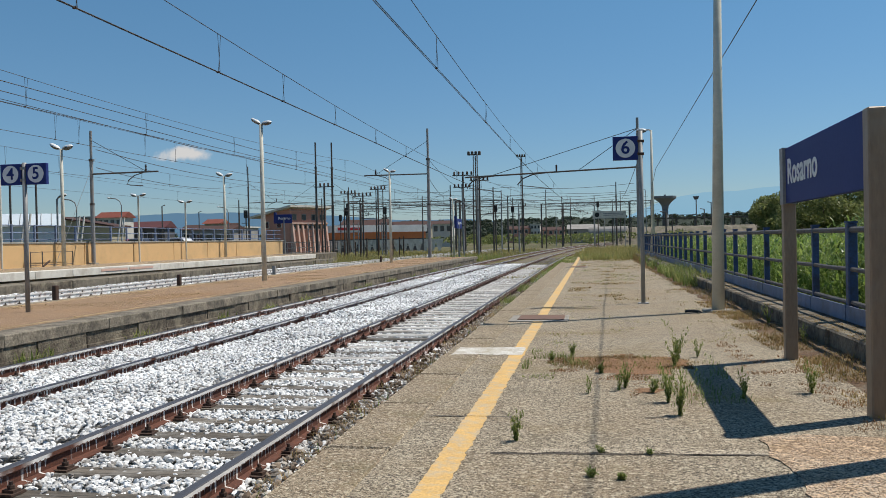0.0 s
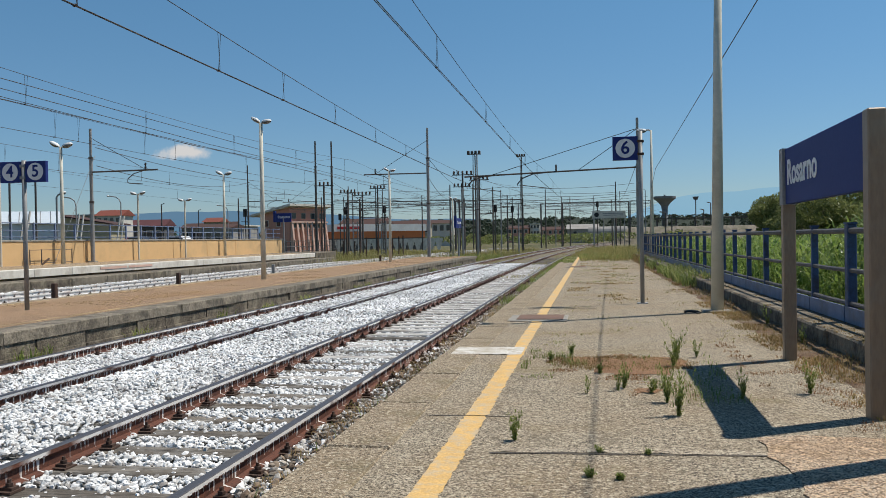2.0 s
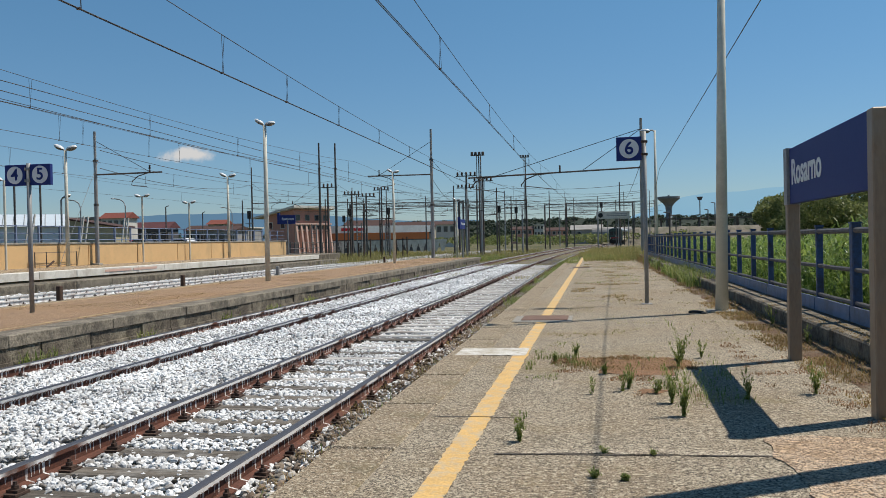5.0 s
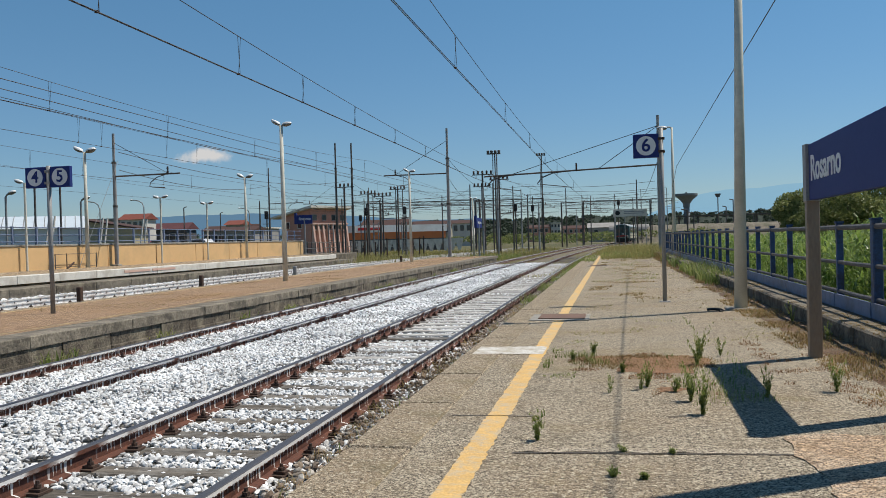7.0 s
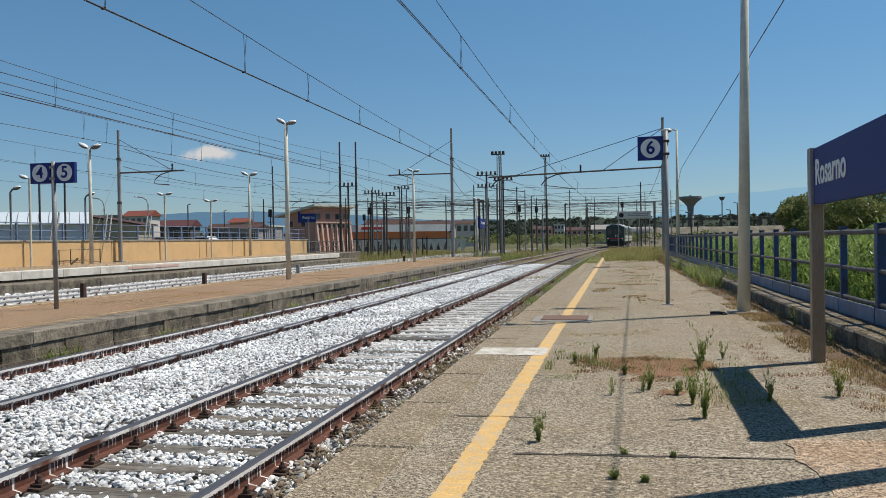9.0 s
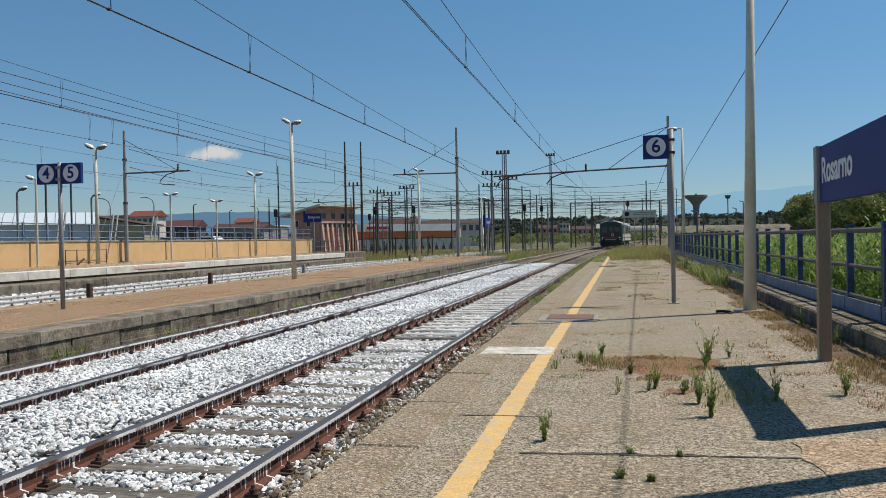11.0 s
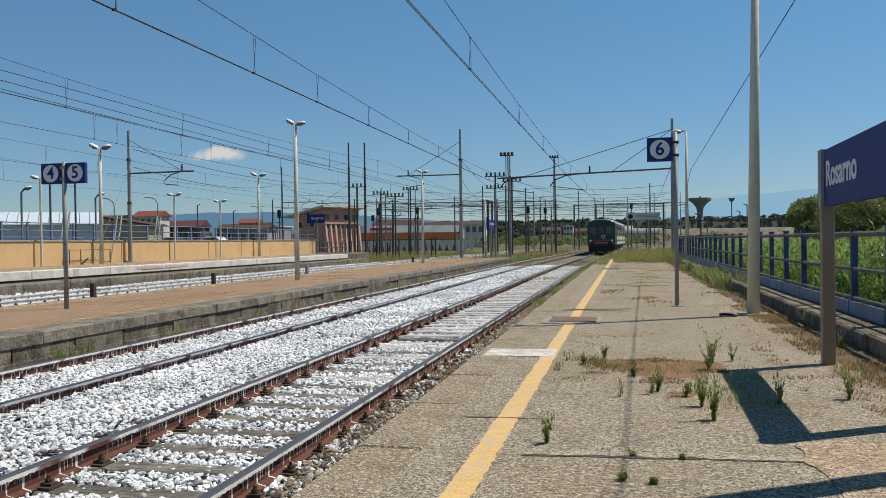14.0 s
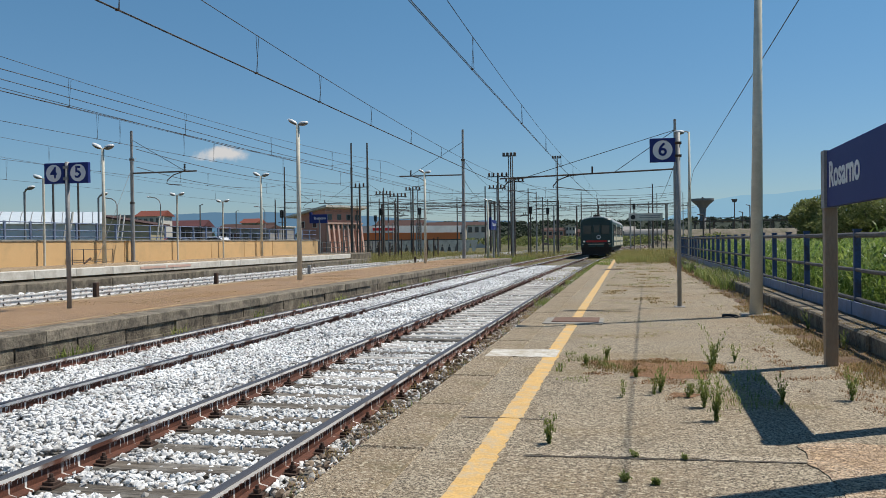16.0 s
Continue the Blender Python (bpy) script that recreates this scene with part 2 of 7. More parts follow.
M_CONC = mat("grey_concrete", (0.33, 0.31, 0.27), (0.21, 0.195, 0.165), 4, 0.9, 0, 0.5, 45, c3=(0.15, 0.135, 0.115), stain=0.6, stain_size=1.6)
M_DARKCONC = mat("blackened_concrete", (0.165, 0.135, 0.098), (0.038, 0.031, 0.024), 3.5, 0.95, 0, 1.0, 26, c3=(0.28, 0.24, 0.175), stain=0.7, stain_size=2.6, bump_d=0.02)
M_EDGE = asphalt_mat("platform_edge_stone", (0.46, 0.375, 0.27), (0.31, 0.25, 0.175))
M_REDASPH = asphalt_mat("reddish_asphalt", (0.45, 0.295, 0.19), (0.28, 0.18, 0.115), (1.12, 0.9, 0.74))
M_PALECONC = mat("pale_concrete", (0.70, 0.67, 0.60), (0.56, 0.53, 0.47), 2, 0.9, 0, 0.3, 40, c3=(0.34, 0.29, 0.23), stain=0.5)
M_YELLOW = mat("worn_yellow_paint", (0.70, 0.44, 0.15), (0.50, 0.32, 0.13), 7, 0.9, 0, 1.0, 60, c3=(0.44, 0.365, 0.26), stain=0.85, stain_size=9, bump_d=0.005)
M_WHITEPAINT = mat("worn_white_paint", (0.68, 0.66, 0.62), (0.38, 0.335, 0.26), 5, 0.9, 0, 1.0, 60, c3=(0.37, 0.315, 0.23), stain=0.95, stain_size=9, bump_d=0.005)
M_TAR = mat("tar_joint", (0.075, 0.065, 0.055), (0.12, 0.10, 0.08), 12, 0.95, 0, 0.5, 60)
M_RUSTPLATE = mat("rust_brown_plate", (0.20, 0.115, 0.08), (0.13, 0.08, 0.06), 8, 0.85, 0.1, 0.4, 60)
M_SOIL = mat("dry_soil", (0.19, 0.11, 0.06), (0.08, 0.052, 0.033), 5, 1.0, 0, 1.0, 40, bump_d=0.03, c3=(0.24, 0.20, 0.14), stain=0.7, stain_size=3)
M_GROUND = mat("dry_grass_ground", (0.125, 0.11, 0.045), (0.05, 0.06, 0.02), 0.35, 1.0, 0, 0.8, 7, c3=(0.19, 0.15, 0.085), stain=0.8, stain_size=0.05, bump_d=0.1)
M_ORANGE = mat("ochre_plaster", (0.64, 0.42, 0.205), (0.58, 0.375, 0.18), 1.2, 0.9, 0, 0.2, 30, c3=(0.48, 0.33, 0.17), stain=0.6, stain_size=0.7)
M_BLUEPAINT = mat("faded_blue_paint", (0.05, 0.10, 0.235), (0.032, 0.06, 0.13), 5, 0.55, 0, 0.2, 60, c3=(0.035, 0.036, 0.045), stain=0.8, stain_size=4.5)
M_BLUEPALE = mat("chalky_blue_plate", (0.19, 0.24, 0.36), (0.13, 0.17, 0.27), 4, 0.6, 0, 0.2, 60, c3=(0.12, 0.12, 0.13), stain=0.6, stain_size=3)
M_RAILTOP = mat("weathered_rail_bar", (0.045, 0.05, 0.065), (0.17, 0.15, 0.13), 9, 0.7, 0.1, 0.3, 70)
M_SIGNBLUE = mat("navy_enamel", (0.018, 0.032, 0.155), (0.022, 0.038, 0.17), 2, 0.6, 0, 0.02, 30, spec=0.2)
M_SIGNWHITE = mat("white_enamel", (0.72, 0.73, 0.74), (0.66, 0.67, 0.68), 6, 0.45, 0, 0.03, 40)
M_SIGNPOST = mat("brown_aged_steel", (0.31, 0.22, 0.15), (0.23, 0.16, 0.11), 3, 0.5, 0.25, 0.12, 50, c3=(0.28, 0.24, 0.19), stain=0.5, stain_size=2, stretch=(1, 1, 0.25))
M_GALV = mat("galvanised_steel", (0.31, 0.31, 0.305), (0.23, 0.23, 0.225), 6, 0.6, 0.3, 0.08, 50)
M_CREAMPOLE = mat("cream_concrete_pole", (0.64, 0.615, 0.52), (0.55, 0.53, 0.445), 5, 0.85, 0, 0.2, 60, c3=(0.37, 0.33, 0.26), stain=0.5, stain_size=1.5)
M_MAST = mat("dull_grey_mast", (0.115, 0.11, 0.105), (0.065, 0.06, 0.056), 4, 0.7, 0.2, 0.15, 50, c3=(0.18, 0.11, 0.07), stain=0.5, stain_size=0.9)
M_MASTGREY = mat("light_grey_mast", (0.33, 0.33, 0.325), (0.25, 0.25, 0.245), 4, 0.6, 0.2, 0.1, 50, c3=(0.24, 0.19, 0.16), stain=0.5, stain_size=0.9)
M_WIRE = mat("oxidised_copper_wire", (0.085, 0.08, 0.08), (0.055, 0.052, 0.052), 5, 0.6, 0.3, 0, 50)
M_LAMPGLASS = mat("clouded_lamp_bowl", (0.78, 0.78, 0.76), (0.7, 0.7, 0.68), 5, 0.3, 0, 0, 40)
M_PLATEGREY = mat("lamp_housing_grey", (0.5, 0.5, 0.49), (0.42, 0.42, 0.41), 5, 0.5, 0.1, 0.05, 40)
M_BLACK = mat("black_paint", (0.015, 0.015, 0.016), (0.022, 0.022, 0.022), 5, 0.5, 0, 0.05, 40)
M_GLASS = mat("dark_window_glass", (0.02, 0.025, 0.03), (0.03, 0.035, 0.04), 2, 0.08, 0, 0, 10, spec=0.6)
M_GREEN = mat("dark_teal_body_paint", (0.018, 0.05, 0.05), (0.014, 0.04, 0.041), 3, 0.4, 0, 0.03, 30)
M_CREAM = mat("cream_body_paint", (0.56, 0.51, 0.38), (0.5, 0.455, 0.34), 3, 0.45, 0, 0.03, 30)
M_RED = mat("signal_red_paint", (0.50, 0.025, 0.025), (0.42, 0.02, 0.02), 3, 0.45, 0, 0.02, 30)
M_ROOFGREY = mat("train_roof_grey", (0.34, 0.36, 0.37), (0.27, 0.29, 0.30), 3, 0.6, 0, 0.1, 30)
M_UNDER = mat("sooty_underframe", (0.022, 0.021, 0.02), (0.04, 0.034, 0.03), 6, 0.85, 0.1, 0.2, 40)
M_PINK = mat("salmon_plaster", (0.54, 0.27, 0.205), (0.47, 0.23, 0.17), 0.8, 0.9, 0, 0.1, 12, c3=(0.36, 0.2, 0.15), stain=0.4, stain_size=0.3)
M_PINKPALE = mat("pale_pink_plaster", (0.62, 0.41, 0.33), (0.55, 0.36, 0.29), 0.8, 0.9, 0, 0.1, 12)
M_TERRA = mat("terracotta_tiles", (0.25, 0.07, 0.045), (0.15, 0.045, 0.032), 1.5, 0.9, 0, 0.5, 9, stretch=(1, 4, 1))
M_BROWNROOF = mat("brown_roof_tiles", (0.085, 0.042, 0.033), (0.055, 0.03, 0.025), 1.5, 0.9, 0, 0.4, 9)
M_WHITEWALL = mat("white_plaster", (0.62, 0.59, 0.53), (0.54, 0.51, 0.46), 0.6, 0.9, 0, 0.1, 10, c3=(0.42, 0.39, 0.34), stain=0.5, stain_size=0.25)
M_TANWALL = mat("tan_plaster", (0.40, 0.355, 0.26), (0.33, 0.29, 0.21), 0.6, 0.9, 0, 0.1, 10, c3=(0.27, 0.235, 0.18), stain=0.5, stain_size=0.25)
M_GREYWALL = mat("grey_render_wall", (0.33, 0.315, 0.29), (0.26, 0.245, 0.225), 0.6, 0.9, 0, 0.1, 10, c3=(0.2, 0.18, 0.16), stain=0.5, stain_size=0.25)
M_ORANGEPANEL = mat("orange_wall_band", (0.62, 0.20, 0.07), (0.54, 0.17, 0.06), 0.6, 0.8, 0, 0.05, 10)
M_OLIVEWALL = mat("olive_tan_plaster", (0.42, 0.365, 0.24), (0.34, 0.30, 0.20), 0.6, 0.9, 0, 0.1, 10, c3=(0.26, 0.23, 0.16), stain=0.5, stain_size=0.3)
M_WHITEBAND = mat("white_parapet_paint", (0.82, 0.81, 0.78), (0.74, 0.73, 0.70), 0.6, 0.8, 0, 0.1, 10, c3=(0.55, 0.53, 0.49), stain=0.4, stain_size=0.4)
M_SHEDDARK = mat("dark_sheet_wall", (0.10, 0.10, 0.10), (0.06, 0.06, 0.062), 0.7, 0.8, 0, 0.1, 10)
M_DARKRED = mat("dark_red_sheet_roof", (0.13, 0.045, 0.045), (0.09, 0.035, 0.035), 1.0, 0.7, 0, 0.1, 10)
M_POLY = mat("milky_sheet_roof", (0.60, 0.65, 0.68), (0.50, 0.56, 0.60), 1.0, 0.4, 0, 0.05, 10)
M_SHEDWALL = mat("grey_sheet_wall", (0.60, 0.62, 0.66), (0.52, 0.54, 0.58), 0.7, 0.7, 0, 0.1, 12)
M_BARK = mat("bark", (0.16, 0.12, 0.085), (0.09, 0.07, 0.05), 6, 0.95, 0, 0.8, 30)
M_REED = island_mat("reed_leaves", [(0.045, 0.085, 0.02), (0.25, 0.34, 0.075), (0.15, 0.24, 0.045), (0.38, 0.44, 0.13), (0.20, 0.31, 0.06)], 0.38, 0.45)
M_LEAF = island_mat("olive_leaves", [(0.10, 0.13, 0.04), (0.20, 0.23, 0.075), (0.28, 0.29, 0.11), (0.14, 0.175, 0.055)], 0.55, 0.45)
M_LEAFDARK = island_mat("dark_wood_leaves", [(0.03, 0.045, 0.028), (0.075, 0.095, 0.055), (0.045, 0.065, 0.038)], 0.7, 0.2)
M_WEED = island_mat("weed_leaves", [(0.12, 0.165, 0.04), (0.21, 0.27, 0.065), (0.38, 0.38, 0.13), (0.16, 0.22, 0.055)], 0.55, 0.45)
M_REDMOSS = island_mat("red_moss_tufts", [(0.30, 0.15, 0.075), (0.38, 0.20, 0.10), (0.24, 0.12, 0.06), (0.30, 0.21, 0.10)], 0.9, 0.2)
M_DRYGRASS = island_mat("dry_grass_blades", [(0.27, 0.15, 0.06), (0.38, 0.27, 0.12), (0.30, 0.20, 0.08), (0.20, 0.18, 0.06)], 0.8, 0.3)
M_YELLOWGRASS = island_mat("yellowing_grass_blades", [(0.32, 0.27, 0.095), (0.23, 0.225, 0.07), (0.42, 0.34, 0.14), (0.17, 0.20, 0.05)], 0.8, 0.4)
M_CARWHITE = mat("white_car_paint", (0.7, 0.7, 0.7), (0.65, 0.65, 0.65), 2, 0.25, 0, 0, 10)
M_CARDARK = mat("dark_car_paint", (0.03, 0.03, 0.04), (0.04, 0.04, 0.05), 2, 0.25, 0, 0, 10)
M_CARRED = mat("red_car_paint", (0.4, 0.03, 0.03), (0.35, 0.03, 0.03), 2, 0.25, 0, 0, 10)


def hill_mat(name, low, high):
    """Distant hills in a flat glowing colour, with the blue summer haze painted into it."""
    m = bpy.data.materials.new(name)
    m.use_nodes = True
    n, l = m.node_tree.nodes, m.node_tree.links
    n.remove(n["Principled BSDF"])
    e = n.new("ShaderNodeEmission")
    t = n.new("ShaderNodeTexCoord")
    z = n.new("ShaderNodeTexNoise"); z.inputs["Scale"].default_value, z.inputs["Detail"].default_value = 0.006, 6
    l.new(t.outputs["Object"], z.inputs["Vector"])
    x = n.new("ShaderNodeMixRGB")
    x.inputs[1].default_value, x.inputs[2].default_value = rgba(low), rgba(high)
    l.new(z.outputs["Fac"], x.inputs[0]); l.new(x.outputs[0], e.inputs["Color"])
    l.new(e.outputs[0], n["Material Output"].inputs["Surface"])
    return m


# unlit backdrop: the haze is in these colours, paler for the farther range
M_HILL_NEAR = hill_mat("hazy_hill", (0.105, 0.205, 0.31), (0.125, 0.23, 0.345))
M_HILL_FAR = hill_mat("hazed_far_mountain", (0.235, 0.43, 0.575), (0.265, 0.46, 0.60))

# ---------------------------------------------------------------- mesh helpers
class Build:
    """Collects the corners and faces of one mesh."""

    def __init__(self):
        self.v, self.f = [], []

    def add(self, verts, faces):
        o = len(self.v)
        self.v += [tuple(p) for p in verts]
        self.f += [tuple(i + o for i in q) for q in faces]
        return self

    def box(self, x0, x1, y0, y1, z0, z1):
        return self.add([(x0, y0, z0), (x1, y0, z0), (x1, y1, z0), (x0, y1, z0), (x0, y0, z1), (x1, y0, z1), (x1, y1, z1), (x0, y1, z1)],
                        [(0, 3, 2, 1), (4, 5, 6, 7), (0, 1, 5, 4), (1, 2, 6, 5), (2, 3, 7, 6), (3, 0, 4, 7)])

    def chamfer(self, x0, x1, y0, y1, z0, z1, c):
        """A block with its upper and side edges broken."""
        def ring(d, z):
            return [(x0 + d, y0 + c, z), (x0 + c, y0 + d, z), (x1 - c, y0 + d, z), (x1 - d, y0 + c, z),
                    (x1 - d, y1 - c, z), (x1 - c, y1 - d, z), (x0 + c, y1 - d, z), (x0 + d, y1 - c, z)]
        r = [ring(0, z0), ring(0, z1 - c), [(min(max(a, x0 + c), x1 - c), min(max(b, y0 + c), y1 - c), z1) for a, b, _ in ring(0, z1)]]
        v = r[0] + r[1] + r[2]
        f = [tuple(range(7, -1, -1)), tuple(range(16, 24))]
        for k in (0, 8):
            f += [(k + i, k + (i + 1) % 8, k + 8 + (i + 1) % 8, k + 8 + i) for i in range(8)]
        return self.add(v, f)

    def tube(self, pts, r, n=8, r1=None, cap=True):
        """A round bar along points; r1 is the radius at the far end."""
        pts = [Vector(p) for p in pts]
        k = len(pts)
        up = Vector((0, 0, 1))
        v, f = [], []
        for i, p in enumerate(pts):
            d = (pts[min(i + 1, k - 1)] - pts[max(i - 1, 0)]).normalized()
            a = d.cross(up if abs(d.z) < 0.95 else Vector((0, 1, 0))).normalized()
            b = a.cross(d)
            rr = r if r1 is None else r + (r1 - r) * i / (k - 1)
            v += [p + rr * (math.cos(2 * math.pi * j / n) * a + math.sin(2 * math.pi * j / n) * b) for j in range(n)]
        for i in range(k - 1):
            f += [(i * n + j, i * n + (j + 1) % n, (i + 1) * n + (j + 1) % n, (i + 1) * n + j) for j in range(n)]
        if cap:
            f += [tuple(range(n - 1, -1, -1)), tuple((k - 1) * n + j for j in range(n))]
        return self.add(v, f)

    def sweep(self, profile, stations):
        """A closed profile (across, up) carried along stations (x, y, z)."""
        n = len(profile)
        v = [(sx + a, sy, sz + b) for sx, sy, sz in stations for a, b in profile]
        f = [(i * n + j, i * n + (j + 1) % n, (i + 1) * n + (j + 1) % n, (i + 1) * n + j) for i in range(len(stations) - 1) for j in range(n)]
        k = (len(stations) - 1) * n
        f += [tuple(range(n - 1, -1, -1)), tuple(k + j for j in range(n))]
        return self.add(v, f)

    def prism(self, outline, axis, a, b):
        """An outline (u, w) drawn out along an axis from a to b."""
        def at(u, w, t):
            return {"x": (t, u, w), "y": (u, t, w), "z": (u, w, t)}[axis]
        n = len(outline)
        v = [at(u, w, t) for t in (a, b) for u, w in outline]
        f = [(j, (j + 1) % n, n + (j + 1) % n, n + j) for j in range(n)] + [tuple(range(n - 1, -1, -1)), tuple(range(n, 2 * n))]
        return self.add(v, f)

    def lathe(self, rings, n=16, at=(0, 0, 0)):
        """Rings (radius, height) turned round the upright axis."""
        v = [(at[0] + r * math.cos(2 * math.pi * j / n), at[1] + r * math.sin(2 * math.pi * j / n), at[2] + z) for r, z in rings for j in range(n)]
        f = [(i * n + j, i * n + (j + 1) % n, (i + 1) * n + (j + 1) % n, (i + 1) * n + j) for i in range(len(rings) - 1) for j in range(n)]
        k = (len(rings) - 1) * n
        f += [tuple(range(n - 1, -1, -1)), tuple(k + j for j in range(n))]
        return self.add(v, f)

    def grid(self, x0, x1, y0, y1, nx, ny, z):
        """A sheet whose height is z(x, y)."""
        v = [(x0 + (x1 - x0) * i / nx, y0 + (y1 - y0) * j / ny) for j in range(ny + 1) for i in range(nx + 1)]
        f = [(j * (nx + 1) + i, j * (nx + 1) + i + 1, (j + 1) * (nx + 1) + i + 1, (j + 1) * (nx + 1) + i) for j in range(ny) for i in range(nx)]
        return self.add([(x, y, z(x, y)) for x, y in v], f)

    def mesh(self, name, material, smooth=False):
        me = bpy.data.meshes.new(name)
        me.from_pydata(self.v, [], self.f)
        me.materials.append(material)
        if smooth:
            me.polygons.foreach_set("use_smooth", [True] * len(me.polygons))
        me.update()
        if len(me.polygons) < 4000:
            bm = bmesh.new()
            bm.from_mesh(me)
            bmesh.ops.recalc_face_normals(bm, faces=bm.faces)
            bm.to_mesh(me)
            bm.free()
        return me


def part(name, b, material, parent=None, label="", at=None, smooth=False, bevel=0.0):
    """Links a built mesh, or mesh data, as one object under its thing."""
    me = b.mesh(name, material, smooth) if isinstance(b, Build) else b
    ob = new(name, me)
    ob.parent = parent
    if at:
        ob.location = at
    if label:
        tagged(ob, label)
    if bevel:
        w = ob.modifiers.new("edges", "BEVEL")
        w.width, w.segments, w.limit_method = bevel, 2, "ANGLE"
    return ob


def thing(name, at, label, category, group="", kind="", rz=0.0):
    ob = new(name)
    ob.matrix_basis = pose(*at, 0, 0, rz)
    ob.empty_display_size = 0.2
    return tagged(ob, label, category, group, kind)


def structure(name, b, material, label, category, smooth=False, bevel=0.0):
    ob = part(name, b, material, None, label, smooth=smooth, bevel=bevel)
    return tagged(ob, label, category, kind="structure")


def stuff(name, verts, faces, material, label, category):
    me = bpy.data.meshes.new(name)
    verts = np.asarray(verts, dtype=np.float32)
    faces = np.asarray(faces, dtype=np.int32)
    me.vertices.add(len(verts)); me.vertices.foreach_set("co", verts.ravel())
    k = faces.shape[1]
    me.loops.add(faces.size); me.loops.foreach_set("vertex_index", faces.ravel())
    me.polygons.add(len(faces))
    me.polygons.foreach_set("loop_start", np.arange(0, faces.size, k, dtype=np.int32))
    me.polygons.foreach_set("use_smooth", np.zeros(len(faces), dtype=bool))
    me.materials.append(material)
    me.update(calc_edges=True)
    me.validate()
    return tagged(new(name, me), label, category, kind="stuff")


def lettering(name, text, size, material, parent, m, label=""):
    """Raised letters in the built-in font, as a mesh."""
    cu = bpy.data.curves.new(name, "FONT")
    cu.body, cu.size, cu.extrude, cu.align_x, cu.align_y = text, size, 0.002, "CENTER", "CENTER"
    cu.offset = 0.018 * size
    tmp = bpy.data.objects.new(name, cu)
    scene.collection.objects.link(tmp)
    me = bpy.data.meshes.new_from_object(tmp.evaluated_get(bpy.context.evaluated_depsgraph_get()))
    bpy.data.objects.remove(tmp)
    me.materials.clear(); me.materials.append(material)
    ob = new(name, me)
    ob.parent = parent
    ob.matrix_basis = m
    if label:
        tagged(ob, label)
    return ob


rng = np.random.default_rng(7)
M_EDGE2 = mat("stained_edge_slab", (0.31, 0.265, 0.20), (0.10, 0.085, 0.065), 3.5, 0.95, 0, 1.0, 26, c3=(0.075, 0.065, 0.05), stain=0.85, stain_size=2.6, bump_d=0.015)
RAIL_Z = -0.309
RAIL_PROFILE = [(-0.036, -0.004), (-0.030, 0.0), (0.030, 0.0), (0.036, -0.004), (0.036, -0.036), (0.010, -0.050), (0.010, -0.125), (0.068, -0.138), (0.068, -0.150),
                (-0.068, -0.150), (-0.068, -0.138), (-0.010, -0.125), (-0.010, -0.050), (-0.036, -0.036)]


def bend(y):
    """How far the lines have swung to the right at y."""
    return 0.00033 * (y - 38.0) ** 2 if y > 38 else 0.0


def heading(y):
    return -math.degrees(math.atan(2 * 0.00033 * max(y - 38.0, 0)))


